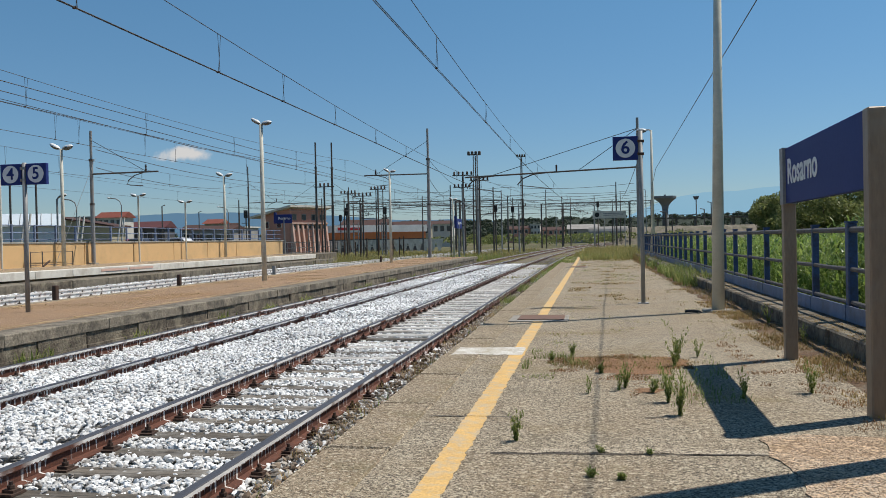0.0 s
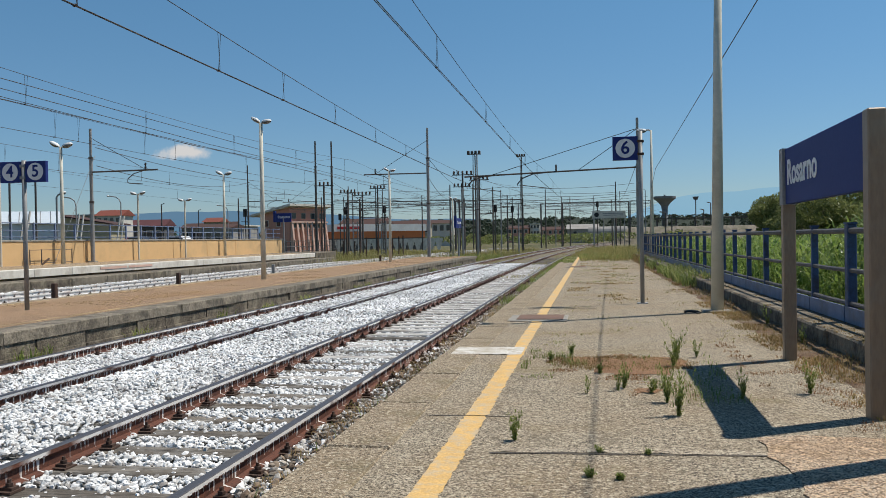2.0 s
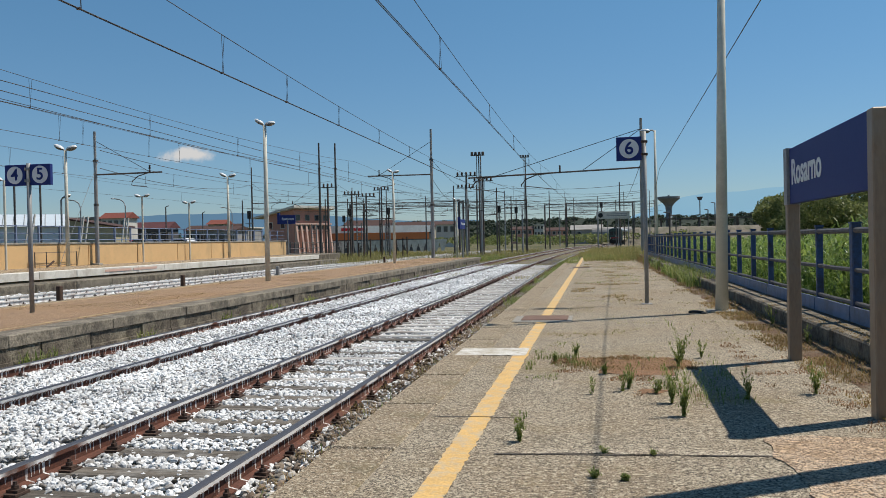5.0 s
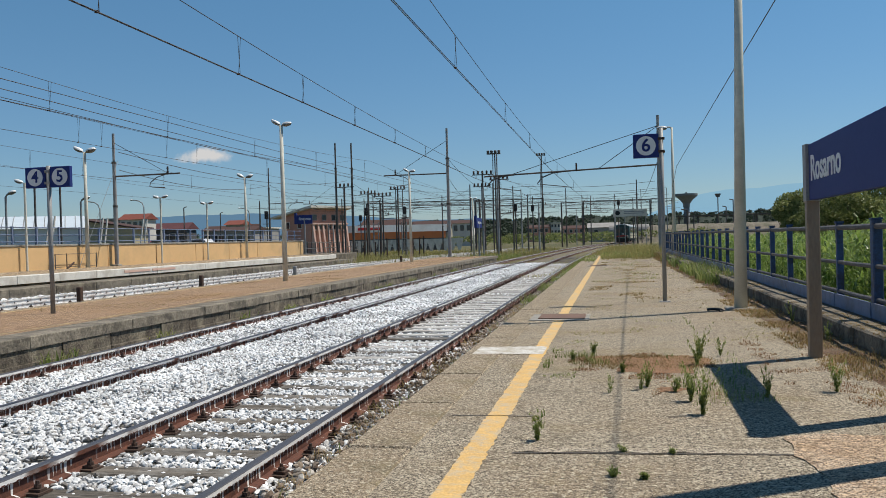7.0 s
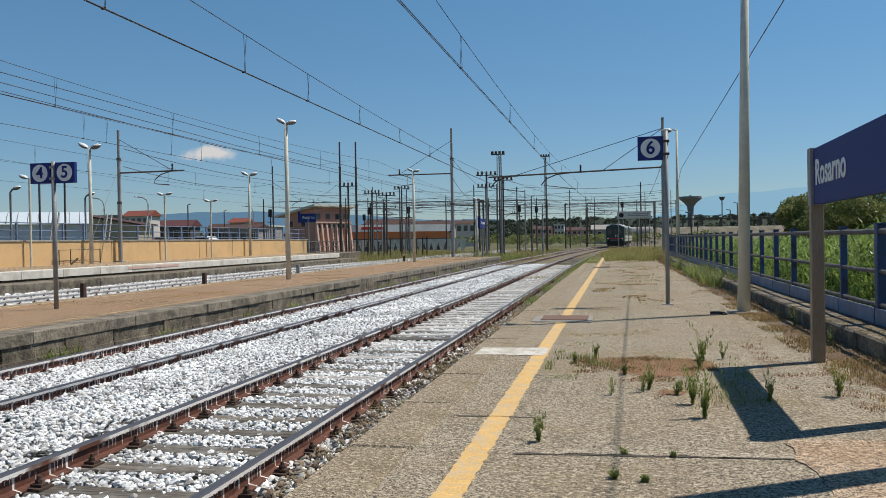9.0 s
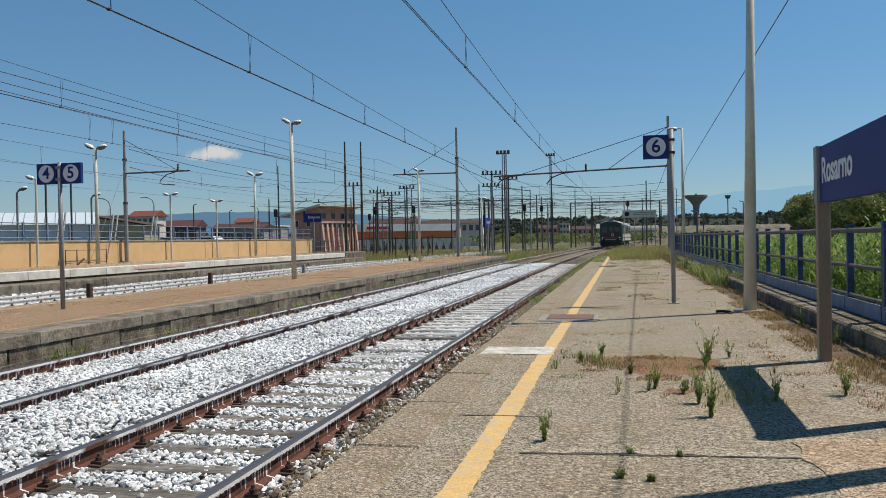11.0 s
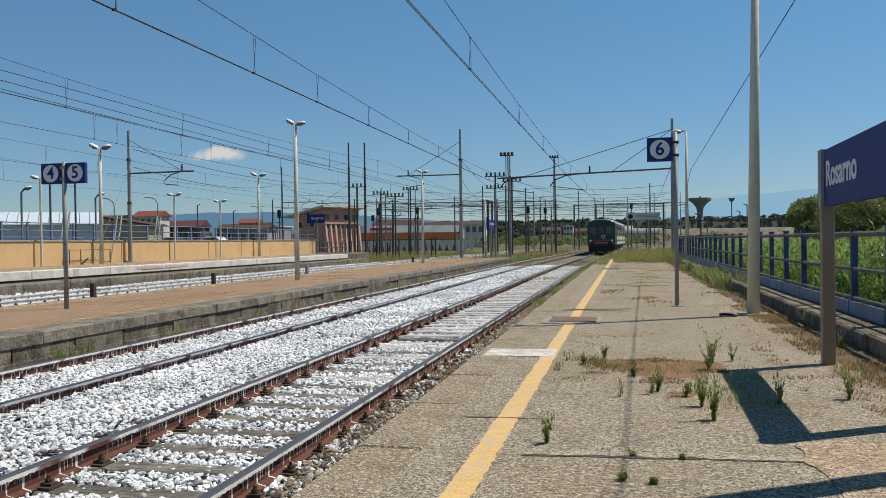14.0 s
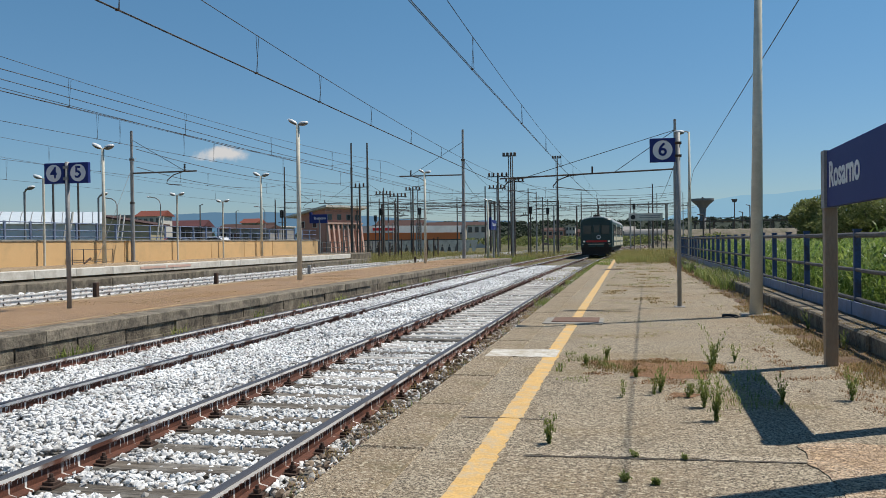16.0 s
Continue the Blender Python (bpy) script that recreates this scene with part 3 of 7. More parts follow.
# ---------------------------------------------------------------- ground and platforms
def build_setting():
    g = Build()
    g.add([(-4800, -4800, -0.62), (4800, -4800, -0.62), (4800, 4800, -0.62), (-4800, 4800, -0.62)], [(0, 1, 2, 3)])
    structure("ground", g, M_GROUND, "flat dry grass land around the station", "ground")
    # ballast bed under the lines
    b = Build()
    ys = list(range(-12, 61, 3)) + list(range(66, 343, 6))
    prof = [(-10.6, -0.62), (-10.4, -0.52), (3.0, -0.52), (3.3, -0.62)]
    b.sweep(prof, [(-5.2 + bend(y), y, 0) for y in ys if y < 56])
    d = Build().sweep([(-4.0, -0.62), (-3.7, -0.49), (3.3, -0.49), (3.6, -0.62)], [(-5.0 + bend(y), y, 0) for y in ys if y >= 54])
    structure("track_bed_brown", d, mat("earthy_ballast", (0.24, 0.195, 0.145), (0.11, 0.09, 0.065), 3, 1.0, 0, 1.0, 22, c3=(0.17, 0.16, 0.07), stain=0.8, stain_size=0.5, bump_d=0.04), "brown earthy ballast with grass farther down the line", "ballast")
    structure("ballast_bed", b, M_BALLASTBED, "crushed limestone ballast bed dusted white, gap shade painted in", "ballast")
    b = Build()
    b.sweep([(-9.2, -0.62), (-9.0, -0.46), (0.0, -0.46), (0.3, -0.62)], [(-12.2, y, 0) for y in (-12, 58)] )
    b.sweep([(-1.8, -0.62), (-1.6, -0.45), (1.6, -0.45), (1.8, -0.62)], [(-17.6 + bend(y) * 0.6, y, 0) for y in range(58, 150, 6)])
    structure("ballast_bed_far", b, M_BALLASTBED, "white ballast bed of the farther line", "ballast")

    # the platform underfoot
    b = Build()
    b.box(-1.14, 2.31, -14, 51.2, -0.62, 0.0)
    b.box(-1.47, -1.14, -14, 51.2, -0.62, -0.06)
    plat = structure("platform_main", b, M_ASPHALT, "cracked old asphalt platform with pale aggregate", "platform")
    # its edge stones, one by one
    meshes = []
    for k in range(5):
        e = Build()
        d = rng.uniform(-0.006, 0.006)
        e.chamfer(-1.53 + d, -1.143, 0.008, 1.292, -0.22, 0.001 + abs(d) * 0.4, 0.014)
        meshes.append(e.mesh("edge_stone", M_EDGE))
    for k in range(50):
        part("edge_stone", meshes[k % 5], None, plat, at=(rng.uniform(-0.006, 0.006), -13.6 + 1.3 * k, rng.uniform(-0.003, 0.002)))

    # painted yellow line, worn
    def strip(x0, x1, y0, y1, step, z, wob):
        s = Build()
        n = int((y1 - y0) / step)
        v, f = [], []
        for i in range(n + 1):
            y = y0 + i * step
            v += [(x0 + rng.normal(0, wob), y, z), (x1 + rng.normal(0, wob), y, z)]
        for i in range(n):
            f.append((2 * i, 2 * i + 1, 2 * i + 3, 2 * i + 2))
        return s.add(v, f)
    structure("yellow_line", strip(-0.845, -0.70, -6, 50, 0.045, 0.004, 0.0055), M_YELLOW, "worn yellow safety line painted on the platform", "marking")
    w = strip(8.42, 8.98, 0.72, 1.48, 0.06, 0.0055, 0.02)
    w.v = [(-y, x, z) for x, y, z in w.v]
    structure("white_stripe", w, M_WHITEPAINT, "faded white stripe painted across the platform edge", "marking")
    # cross joints and dark lines
    def joint(x0, x1, y, half, wob, mat_, nm, lab, slope=0.0, z=0.004):
        j = strip(y - half, y + half, -x1, -x0, 0.1, z, wob)
        j.v = [(-b2, a2 + slope * (-b2 - x0), z2) for a2, b2, z2 in j.v]
        structure(nm, j, mat_, lab, "joint")
    joint(-0.66, 0.93, 4.60, 0.055, 0.013, asphalt_mat("mortar_joint", (0.56, 0.475, 0.36), (0.42, 0.35, 0.26)), "concrete_joint", "pale mortar joint across the asphalt", 0.06)
    joint(-0.66, 0.93, 4.535, 0.010, 0.004, M_TAR, "tar_joint", "dark open joint in the asphalt", 0.06)
    joint(-1.12, -0.5, 5.47, 0.008, 0.004, M_TAR, "tar_joint_short", "dark crack across the platform edge", 0.03)
    # narrow dark strip from the platform edge to its middle
    joint(-1.5, 0.05, 13.95, 0.018, 0.008, M_TAR, "tar_joint_far", "dark line across the platform", 0.02)
    joint(-1.1, 2.2, 20.5, 0.02, 0.01, M_TAR, "tar_joint_farther", "dark line across the platform", 0.01)
    # broken concrete slab by the station sign
    b = Build()
    o = [(0.93, 5.02), (1.15, 5.12), (1.62, 5.08), (2.3, 5.0), (2.3, 2.4), (0.86, 2.5), (0.90, 3.6), (0.97, 4.25), (0.90, 4.6)]
    ragged = []
    for i in range(len(o)):
        p0, p1 = Vector(o[i]), Vector(o[(i + 1) % len(o)])
        k = max(1, int((p1 - p0).length / 0.07))
        ragged += [p0.lerp(p1, j / k) + Vector((rng.normal(0, 0.012), rng.normal(0, 0.012))) for j in range(k)]
    b.prism([tuple(p) for p in ragged], "z", -0.05, 0.006)
    structure("concrete_slab", b, asphalt_mat("worn_slab_concrete", (0.60, 0.50, 0.385), (0.40, 0.29, 0.195), (1.2, 0.98, 0.84)), "broken slab of pinkish concrete let into the asphalt", "slab")
    # dry soil along the kerb
    b = Build()
    b.grid(1.80, 2.33, -6, 50, 8, 240, lambda x, y: 0.001 + 0.03 * max(0, (x - 1.9 - 0.15 * noise.noise((0, y * 1.3, 3))) / 0.4) + 0.012 * noise.noise((x * 9, y * 9, 1)) * (x > 1.85) - 0.014 * (x < 1.9 + 0.12 * noise.noise((1, y * 1.7, 8))))
    structure("soil_strip", b, M_SOIL, "strip of dry brown soil heaped against the kerb", "soil")
    b = Build()
    def patch(cx, cy, rx, ry, h, seed):
        n = 26
        v = [(cx, cy, h)]
        for ring, q in ((0.55, 0.8), (1.0, 0.0)):
            for j in range(n):
                a = 2 * math.pi * j / n
                k = ring * (1 + 0.75 * noise.noise((math.cos(a) * 2, math.sin(a) * 2, seed)))
                v.append((cx + rx * k * math.cos(a), cy + ry * k * math.sin(a), 0.002 + h * q + 0.004 * rng.random()))
        f = [(0, 1 + j, 1 + (j + 1) % n) for j in range(n)] + [(1 + j, 1 + n + j, 1 + n + (j + 1) % n, 1 + (j + 1) % n) for j in range(n)]
        b.add(v, f)
    patch(0.36, 7.75, 0.40, 0.52, 0.012, 1.0)
    patch(-0.10, 8.05, 0.15, 0.22, 0.010, 5.0)
    patch(0.70, 7.95, 0.14, 0.3, 0.010, 9.0)
    patch(0.40, 6.5, 0.10, 0.10, 0.008, 2.0)
    structure("moss_patch", b, mat("dead_moss", (0.34, 0.185, 0.10), (0.17, 0.10, 0.055), 14, 1.0, 0, 1.0, 60, bump_d=0.02), "low patch of dead reddish moss on the asphalt", "moss")

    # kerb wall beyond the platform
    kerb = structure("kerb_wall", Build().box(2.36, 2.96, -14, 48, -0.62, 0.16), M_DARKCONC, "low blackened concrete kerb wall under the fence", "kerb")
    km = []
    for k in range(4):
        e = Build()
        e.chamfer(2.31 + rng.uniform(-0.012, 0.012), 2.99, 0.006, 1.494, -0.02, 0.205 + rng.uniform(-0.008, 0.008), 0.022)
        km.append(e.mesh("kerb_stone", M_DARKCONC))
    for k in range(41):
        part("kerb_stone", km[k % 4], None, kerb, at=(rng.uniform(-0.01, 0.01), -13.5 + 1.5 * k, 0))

    # platform between the farther lines
    b = Build()
    b.box(-11.9, -8.35, -14, 57.5, -0.62, -0.01)
    mid = structure("platform_middle", b, M_REDASPH, "narrow platform of reddish worn asphalt between the lines", "platform")
    e = [Build().chamfer(-8.36, -7.87 + 0.012 * (k % 3), 0.004, 2.496, -0.62, -0.356, 0.008).chamfer(-8.36, -7.885 - 0.01 * (k % 2), 0.03, 1.3 + 0.2 * k, -0.354, -0.15, 0.008).chamfer(-8.36, -7.875 + 0.008 * (k % 2), 1.32 + 0.2 * k, 2.49, -0.354, -0.15, 0.008).mesh("edge_block", M_DARKCONC) for k in range(3)]
    e2 = Build().chamfer(-12.2, -11.89, 0.01, 2.49, -0.62, -0.005, 0.03).mesh("edge_block", M_EDGE)
    cap = [Build().chamfer(-8.42, -7.868 + 0.008 * (k % 3), 0.004, 2.496, -0.155, 0.008, 0.010).mesh("edge_slab", M_EDGE2) for k in range(3)]
    for k in range(28):
        part("edge_block", e[k % 3], None, mid, at=(0, -13 + 2.5 * k, 0))
        part("edge_block", e2, None, mid, at=(0, -13 + 2.5 * k, 0))
        part("edge_slab", cap[k % 3], None, mid, at=(rng.uniform(-0.01, 0.01), -12.4 + 2.5 * k, 0))
    structure("faded_line", strip(-8.75, -8.66, -10, 56, 0.3, -0.006, 0.012), mat("faded_ochre_paint", (0.58, 0.42, 0.19), (0.42, 0.30, 0.16), 5, 0.9, 0, 0.4, 40, c3=(0.28, 0.21, 0.15), stain=0.9, stain_size=2), "almost worn off yellow line", "marking")
    structure("faded_line_back", strip(-11.75, -11.66, -10, 56, 0.3, -0.006, 0.012), bpy.data.materials["faded_ochre_paint"], "almost worn off yellow line at the far edge", "marking")

    # far high platform with its edge and the ochre wall behind it
    b = Build()
    b.box(-27.6, -22.5, -10, 66, -0.62, 0.25)
    far = structure("platform_far", b, asphalt_mat("dusty_paving", (0.50, 0.40, 0.27), (0.36, 0.28, 0.19), (1.15, 1.0, 0.85)), "raised platform with dusty tan paving", "platform")
    structure("ledge_strip", Build().box(-22.5, -21.25, -10, 66, -0.62, -0.15), M_DARKCONC, "dirty strip between the platform lip and the old ledge", "pavement")
    e = [Build().chamfer(-21.3, -20.6 + 0.012 * k, 0.006, 2.494, -0.62, -0.13 + 0.008 * k, 0.03).mesh("edge_block", M_EDGE2 if k else M_DARKCONC) for k in range(3)]
    e2 = Build().chamfer(-22.75, -22.25, 0.006, 2.494, -0.06, 0.262, 0.02).mesh("edge_slab", M_PALECONC)
    for k in range(30):
        part("edge_block", e[k * 5 % 3], None, far, at=(rng.uniform(-0.02, 0.02), -9.5 + 2.5 * k, 0))
        part("edge_slab", e2, None, far, at=(rng.uniform(-0.008, 0.008), -9.5 + 2.5 * k, 0))
    for y in (35.1, 37.5):
        part("text_bar", Build().box(-22.24, -22.225, y, y + 2.2, 0.07, 0.18), M_PINKPALE, far, "faded reddish bar of writing")
    b = Build().prism([(-22.4, 66), (-22.4, 70), (-24.4, 78), (-27.6, 78), (-27.6, 66)], "z", -0.62, 0.24)
    structure("platform_far_end", b, M_DARKCONC, "stained concrete end of the raised platform", "platform")

    # ochre wall in panels with a coping and a blue-grey railing
    wall = structure("wall_ochre", Build().box(-27.95, -27.62, -10, 72, -0.62, 1.44), M_ORANGE, "long ochre plastered wall behind the platform", "wall")
    pm = Build().box(-27.625, -27.58, 0.03, 4.97, 0.24, 1.42).mesh("wall_panel", M_ORANGE)
    cm = Build().chamfer(-28.0, -27.54, 0.01, 2.49, 1.43, 1.51, 0.02).mesh("coping_stone", M_CONC)
    for k in range(16):
        part("wall_panel", pm, None, wall, at=(0, -8 + 5 * k, 0))
    for k in range(33):
        part("coping_stone", cm, None, wall, at=(0, -10 + 2.5 * k, 0))
    rail = thing("wall_railing", (-27.78, 0, 1.53), "blue-grey tubular railing along the wall top", "railing")
    post = Build().box(-0.045, 0.045, -0.045, 0.045, 0, 0.86).mesh("post", M_BLUEPALE)
    for k in range(48):
        part("post", post, None, rail, at=(0, -9.5 + 1.7 * k, 0))
    for z in (0.12, 0.45, 0.82):
        part("bar", Build().tube([(0, -10, z), (0, 72, z)], 0.028, 6), M_BLUEPALE, rail)


# ---------------------------------------------------------------- the lines
def rail_stations(x, y0, y1):
    ys = [y0 + i * 2.0 for i in range(int((min(y1, 50) - y0) / 2) + 1)]
    ys += [50 + i * 4.0 for i in range(1, int((y1 - 50) / 4) + 1)] if y1 > 50 else []
    return [(x + bend(y), y, 0) for y in ys]


def clip_mesh():
    b = Build()
    b.box(-0.06, 0.06, -0.07, 0.07, -0.012, 0.004)
    b.box(-0.045, 0.045, -0.035, 0.035, 0.004, 0.024)
    b.tube([(0, 0, 0.02), (0, 0, 0.075)], 0.014, 6)
    b.tube([(0, 0, 0.028), (0, 0, 0.05)], 0.026, 6)
    return b.mesh("rail_clip", M_IRON)


def build_track(name, label, xl, y0, y1, pitch, first, limed, sleepers, clips_to, z=RAIL_Z):
    """Two rails on timber sleepers, with bolted clips on both sides of each rail."""
    tr = tagged(new(name), label, "railway track", kind="structure")
    tr.location = (0, 0, z)
    for x in (xl, xl + 1.505):
        part("rail", Build().sweep(RAIL_PROFILE, rail_stations(x, y0, y1)), M_RAILW if limed else M_RAIL, tr)
    sm = []
    for k in range(6):
        b = Build()
        h = rng.uniform(-0.012, 0.012)
        b.chamfer(-0.53, 2.03, -0.12 + rng.uniform(-0.01, 0.01), 0.12 + rng.uniform(-0.01, 0.01), -0.30, -0.152 + h * 0.3, 0.018)
        me = b.mesh("sleeper", M_SLEEPER)
        for v in me.vertices:
            v.co.z += 0.008 * noise.noise(v.co * 3.1 + Vector((k, 0, 0)))
        sm.append(me)
    lm = []
    for me in sm:
        me = me.copy()
        me.materials.clear(); me.materials.append(M_SLEEPERLIMED)
        lm.append(me)
    cm = clip_mesh()
    n = int((clips_to - first) / pitch)
    for k in range(-6, n):
        y = first + k * pitch
        if sleepers:
            ob = part("sleeper", (lm if y > 11.5 + 3 * math.sin(k * 2.4) and y < 52 else sm)[(k * 5) % 6], None, tr, at=(xl + bend(y), y, 0))
            ob.rotation_euler = (0, 0, radians(rng.uniform(-1.4, 1.4) + heading(y)))
        if y > 0.5 and (y < 34 or limed or k % 2 == 0):
            for x in (xl - 0.105, xl + 0.105, xl + 1.4, xl + 1.61):
                if y < 16 or x > xl:
                    ob = part("rail_clip", cm, None, tr, at=(x + bend(y), y, -0.138))
                    ob.rotation_euler = (0, 0, radians(rng.uniform(-9, 9)))
    return tr


def rock_shape(rough):
    bm = bmesh.new()
    bmesh.ops.create_icosphere(bm, subdivisions=1, radius=1.0)
    v = np.array([tuple(p.co) for p in bm.verts])
    f = np.array([[q.index for q in p.verts] for p in bm.faces])
    bm.free()
    v = v * (1 + rng.uniform(-rough, rough, (len(v), 1)))
    v = np.sign(v) * np.abs(v) ** 0.8
    return v * np.array([1.3, 0.85, 0.6]), f


def scatter(shapes, pos, size):
    """Copies of small shapes, each turned and scaled at random, joined."""
    vs, fs, o = [], [], 0
    pick = rng.integers(0, len(shapes), len(pos))
    for s, (v, f) in enumerate(shapes):
        p, z = pos[pick == s], size[pick == s]
        k = len(p)
        if not k:
            continue
        a, b, c = rng.uniform(0, 2 * np.pi, k), rng.normal(0, 0.45, k), rng.normal(0, 0.45, k)
        ca, sa, cb, sb, cc, sc_ = np.cos(a), np.sin(a), np.cos(b), np.sin(b), np.cos(c), np.sin(c)
        zr, on = np.zeros(k), np.ones(k)
        rz_ = np.array([[ca, -sa, zr], [sa, ca, zr], [zr, zr, on]]).transpose(2, 0, 1)
        rx_ = np.array([[on, zr, zr], [zr, cb, -sb], [zr, sb, cb]]).transpose(2, 0, 1)
        ry_ = np.array([[cc, zr, sc_], [zr, on, zr], [-sc_, zr, cc]]).transpose(2, 0, 1)
        m = rz_ @ rx_ @ ry_
        w = np.einsum("kij,nj->kni", m, v) * z[:, None, None] + p[:, None, :]
        vs.append(w.reshape(-1, 3))
        fs.append((f[None] + (np.arange(k) * len(v))[:, None, None] + o).reshape(-1, f.shape[1]))
        o += k * len(v)
    return np.concatenate(vs), np.concatenate(fs)


def bend_np(y):
    return np.where(y > 38, 0.00033 * (y - 38) ** 2, 0.0)


def stones(name, x0, x1, y0, y1, per, lo, hi, z, material, label, keep=None):
    n = int((x1 - x0) * (y1 - y0) * per)
    p = np.stack([rng.uniform(x0, x1, n), rng.uniform(y0, y1, n), np.zeros(n)], 1)
    s = rng.uniform(lo, hi, n)
    if keep is not None:
        k = keep(p[:, 0], p[:, 1])
        p, s = p[k], s[k]
    p[:, 2] = z(p[:, 0], p[:, 1]) + rng.uniform(-0.012, 0.018, len(p))
    p[:, 0] += bend_np(p[:, 1])
    v, f = scatter([rock_shape(0.36) for _ in range(6)], p, s)
    return stuff(name, v, f, material, label, "ballast")


PITCH, FIRST = 0.582, 5.547


def between_sleepers(x, y):
    """Thins the stones out on the tops of the sleepers of the near line."""
    ph = np.abs(((y - FIRST) / PITCH + 0.5) % 1.0 - 0.5) * PITCH
    on = (x > -4.35) & (x < -2.0)
    clear = (np.abs(x + 3.947) < 0.05) | (np.abs(x + 2.442) < 0.05)
    thin = np.random.default_rng(3).random(len(x))
    return ~clear & (~on | (ph > 0.125) | (thin < 0.12) | (y > 40) & (thin < 0.4))


def bed_height(x, y):
    z = np.full(len(x), -0.475)
    mid = (x > -5.72) & (x < -4.15)
    z[mid] = -0.40
    z[(x <= -5.72) & (x > -7.5)] = -0.45
    z[(x > -4.2) & (x < -2.2) & (y > 13)] = -0.505
    return z


def build_lines():
    build_track("track_near", "rusty rails on weathered timber sleepers in white ballast", -3.947, -4, 342, PITCH, FIRST, False, True, 70)
    build_track("track_second", "rusty rails buried in white ballast beside the middle platform", -7.34, -4, 262, 0.6, 5.3, False, False, 46)
    build_track("track_far", "rails and clips coated white with lime dust", -18.35, -6, 120, 0.6, 12.0, True, True, 58)
    stones("ballast_near", -7.80, -1.56, 3.2, 13, 760, 0.012, 0.029, bed_height, M_STONE, "sharp white limestone ballast between the rails", between_sleepers)
    stones("ballast_middle", -7.80, -1.56, 13, 30, 290, 0.020, 0.038, bed_height, M_STONE, "white limestone ballast between the rails", between_sleepers)
    stones("ballast_far", -7.80, -1.60, 30, 52, 90, 0.032, 0.055, bed_height, M_STONE, "white limestone ballast farther along the line", between_sleepers)
    stones("ballast_edge", -2.30, -1.54, 2.5, 30, 240, 0.013, 0.032, lambda x, y: -0.44 + 0.10 * (x + 2.3), M_DIRTYSTONE, "brown dusty stones along the platform foot")
    stones("ballast_lime_line", -20.6, -16.3, 10, 66, 45, 0.05, 0.09, lambda x, y: np.full(len(x), -0.49), M_STONE, "lime dusted ballast of the farther line")


build_setting()
build_lines()

# ---------------------------------------------------------------- fence
def build_fence():
    f = thing("fence", (2.76, 0, 0.205), "blue painted steel fence with square posts on the kerb", "fence")
    post = Build().chamfer(-0.04, 0.04, -0.028, 0.028, 0.0, 1.04, 0.006)
    post.box(-0.048, 0.048, -0.036, 0.036, 1.04, 1.065)
    post = post.mesh("post", M_BLUEPAINT)
    wide = Build().chamfer(-0.05, 0.05, -0.055, 0.055, 0.0, 1.06, 0.01)
    wide.box(-0.055, 0.055, -0.06, 0.06, 1.06, 1.08)
    wide = wide.mesh("post", M_BLUEPAINT)
    plate = Build().box(-0.07, -0.055, 0.02, 1.48, 0.0, 0.17).mesh("toe_plate", M_BLUEPALE)
    bars = [(0.20, 0.026), (0.56, 0.026), (0.99, 0.033)]
    bm_ = [Build().tube([(0, 0.0, 0), (0, 0.75, -0.004), (0, 1.5, 0)], r, 7).mesh("bar", M_RAILTOP) for _, r in bars]
    for k in range(-8, 25):
        y = 9.72 + 1.5 * k
        part("post", wide if k % 6 == 0 else post, None, f, at=(0, y, 0))
        if k < 24:
            part("toe_plate", plate, None, f, at=(0, y, 0))
            for (z, r), me in zip(bars, bm_):
                part("bar", me, None, f, at=(-0.01, y, z))


# ---------------------------------------------------------------- signs
def number_plate(parent, x0, x1, z0, z1, digit, y=-0.06):
    """A navy box with a pale disc and its numeral."""
    plate = part("plate", Build().chamfer(x0, x1, y - 0.04, y + 0.04, z0, z1, 0.006), M_SIGNBLUE, parent, "navy blue enamel plate")
    cx, cz, r = (x0 + x1) / 2, (z0 + z1) / 2, (x1 - x0) * 0.385
    d = Build()
    n = 40
    d.prism([(cx + r * math.cos(2 * math.pi * j / n), cz + r * math.sin(2 * math.pi * j / n)) for j in range(n)], "y", y - 0.045, y - 0.038)
    part("disc", d, M_SIGNWHITE, plate, "pale grey disc")
    lettering("numeral", digit, (x1 - x0) * 0.72, M_SIGNBLUE, plate, pose(cx, y - 0.047, cz, 90, 0, 0), "navy numeral " + digit)
    return plate


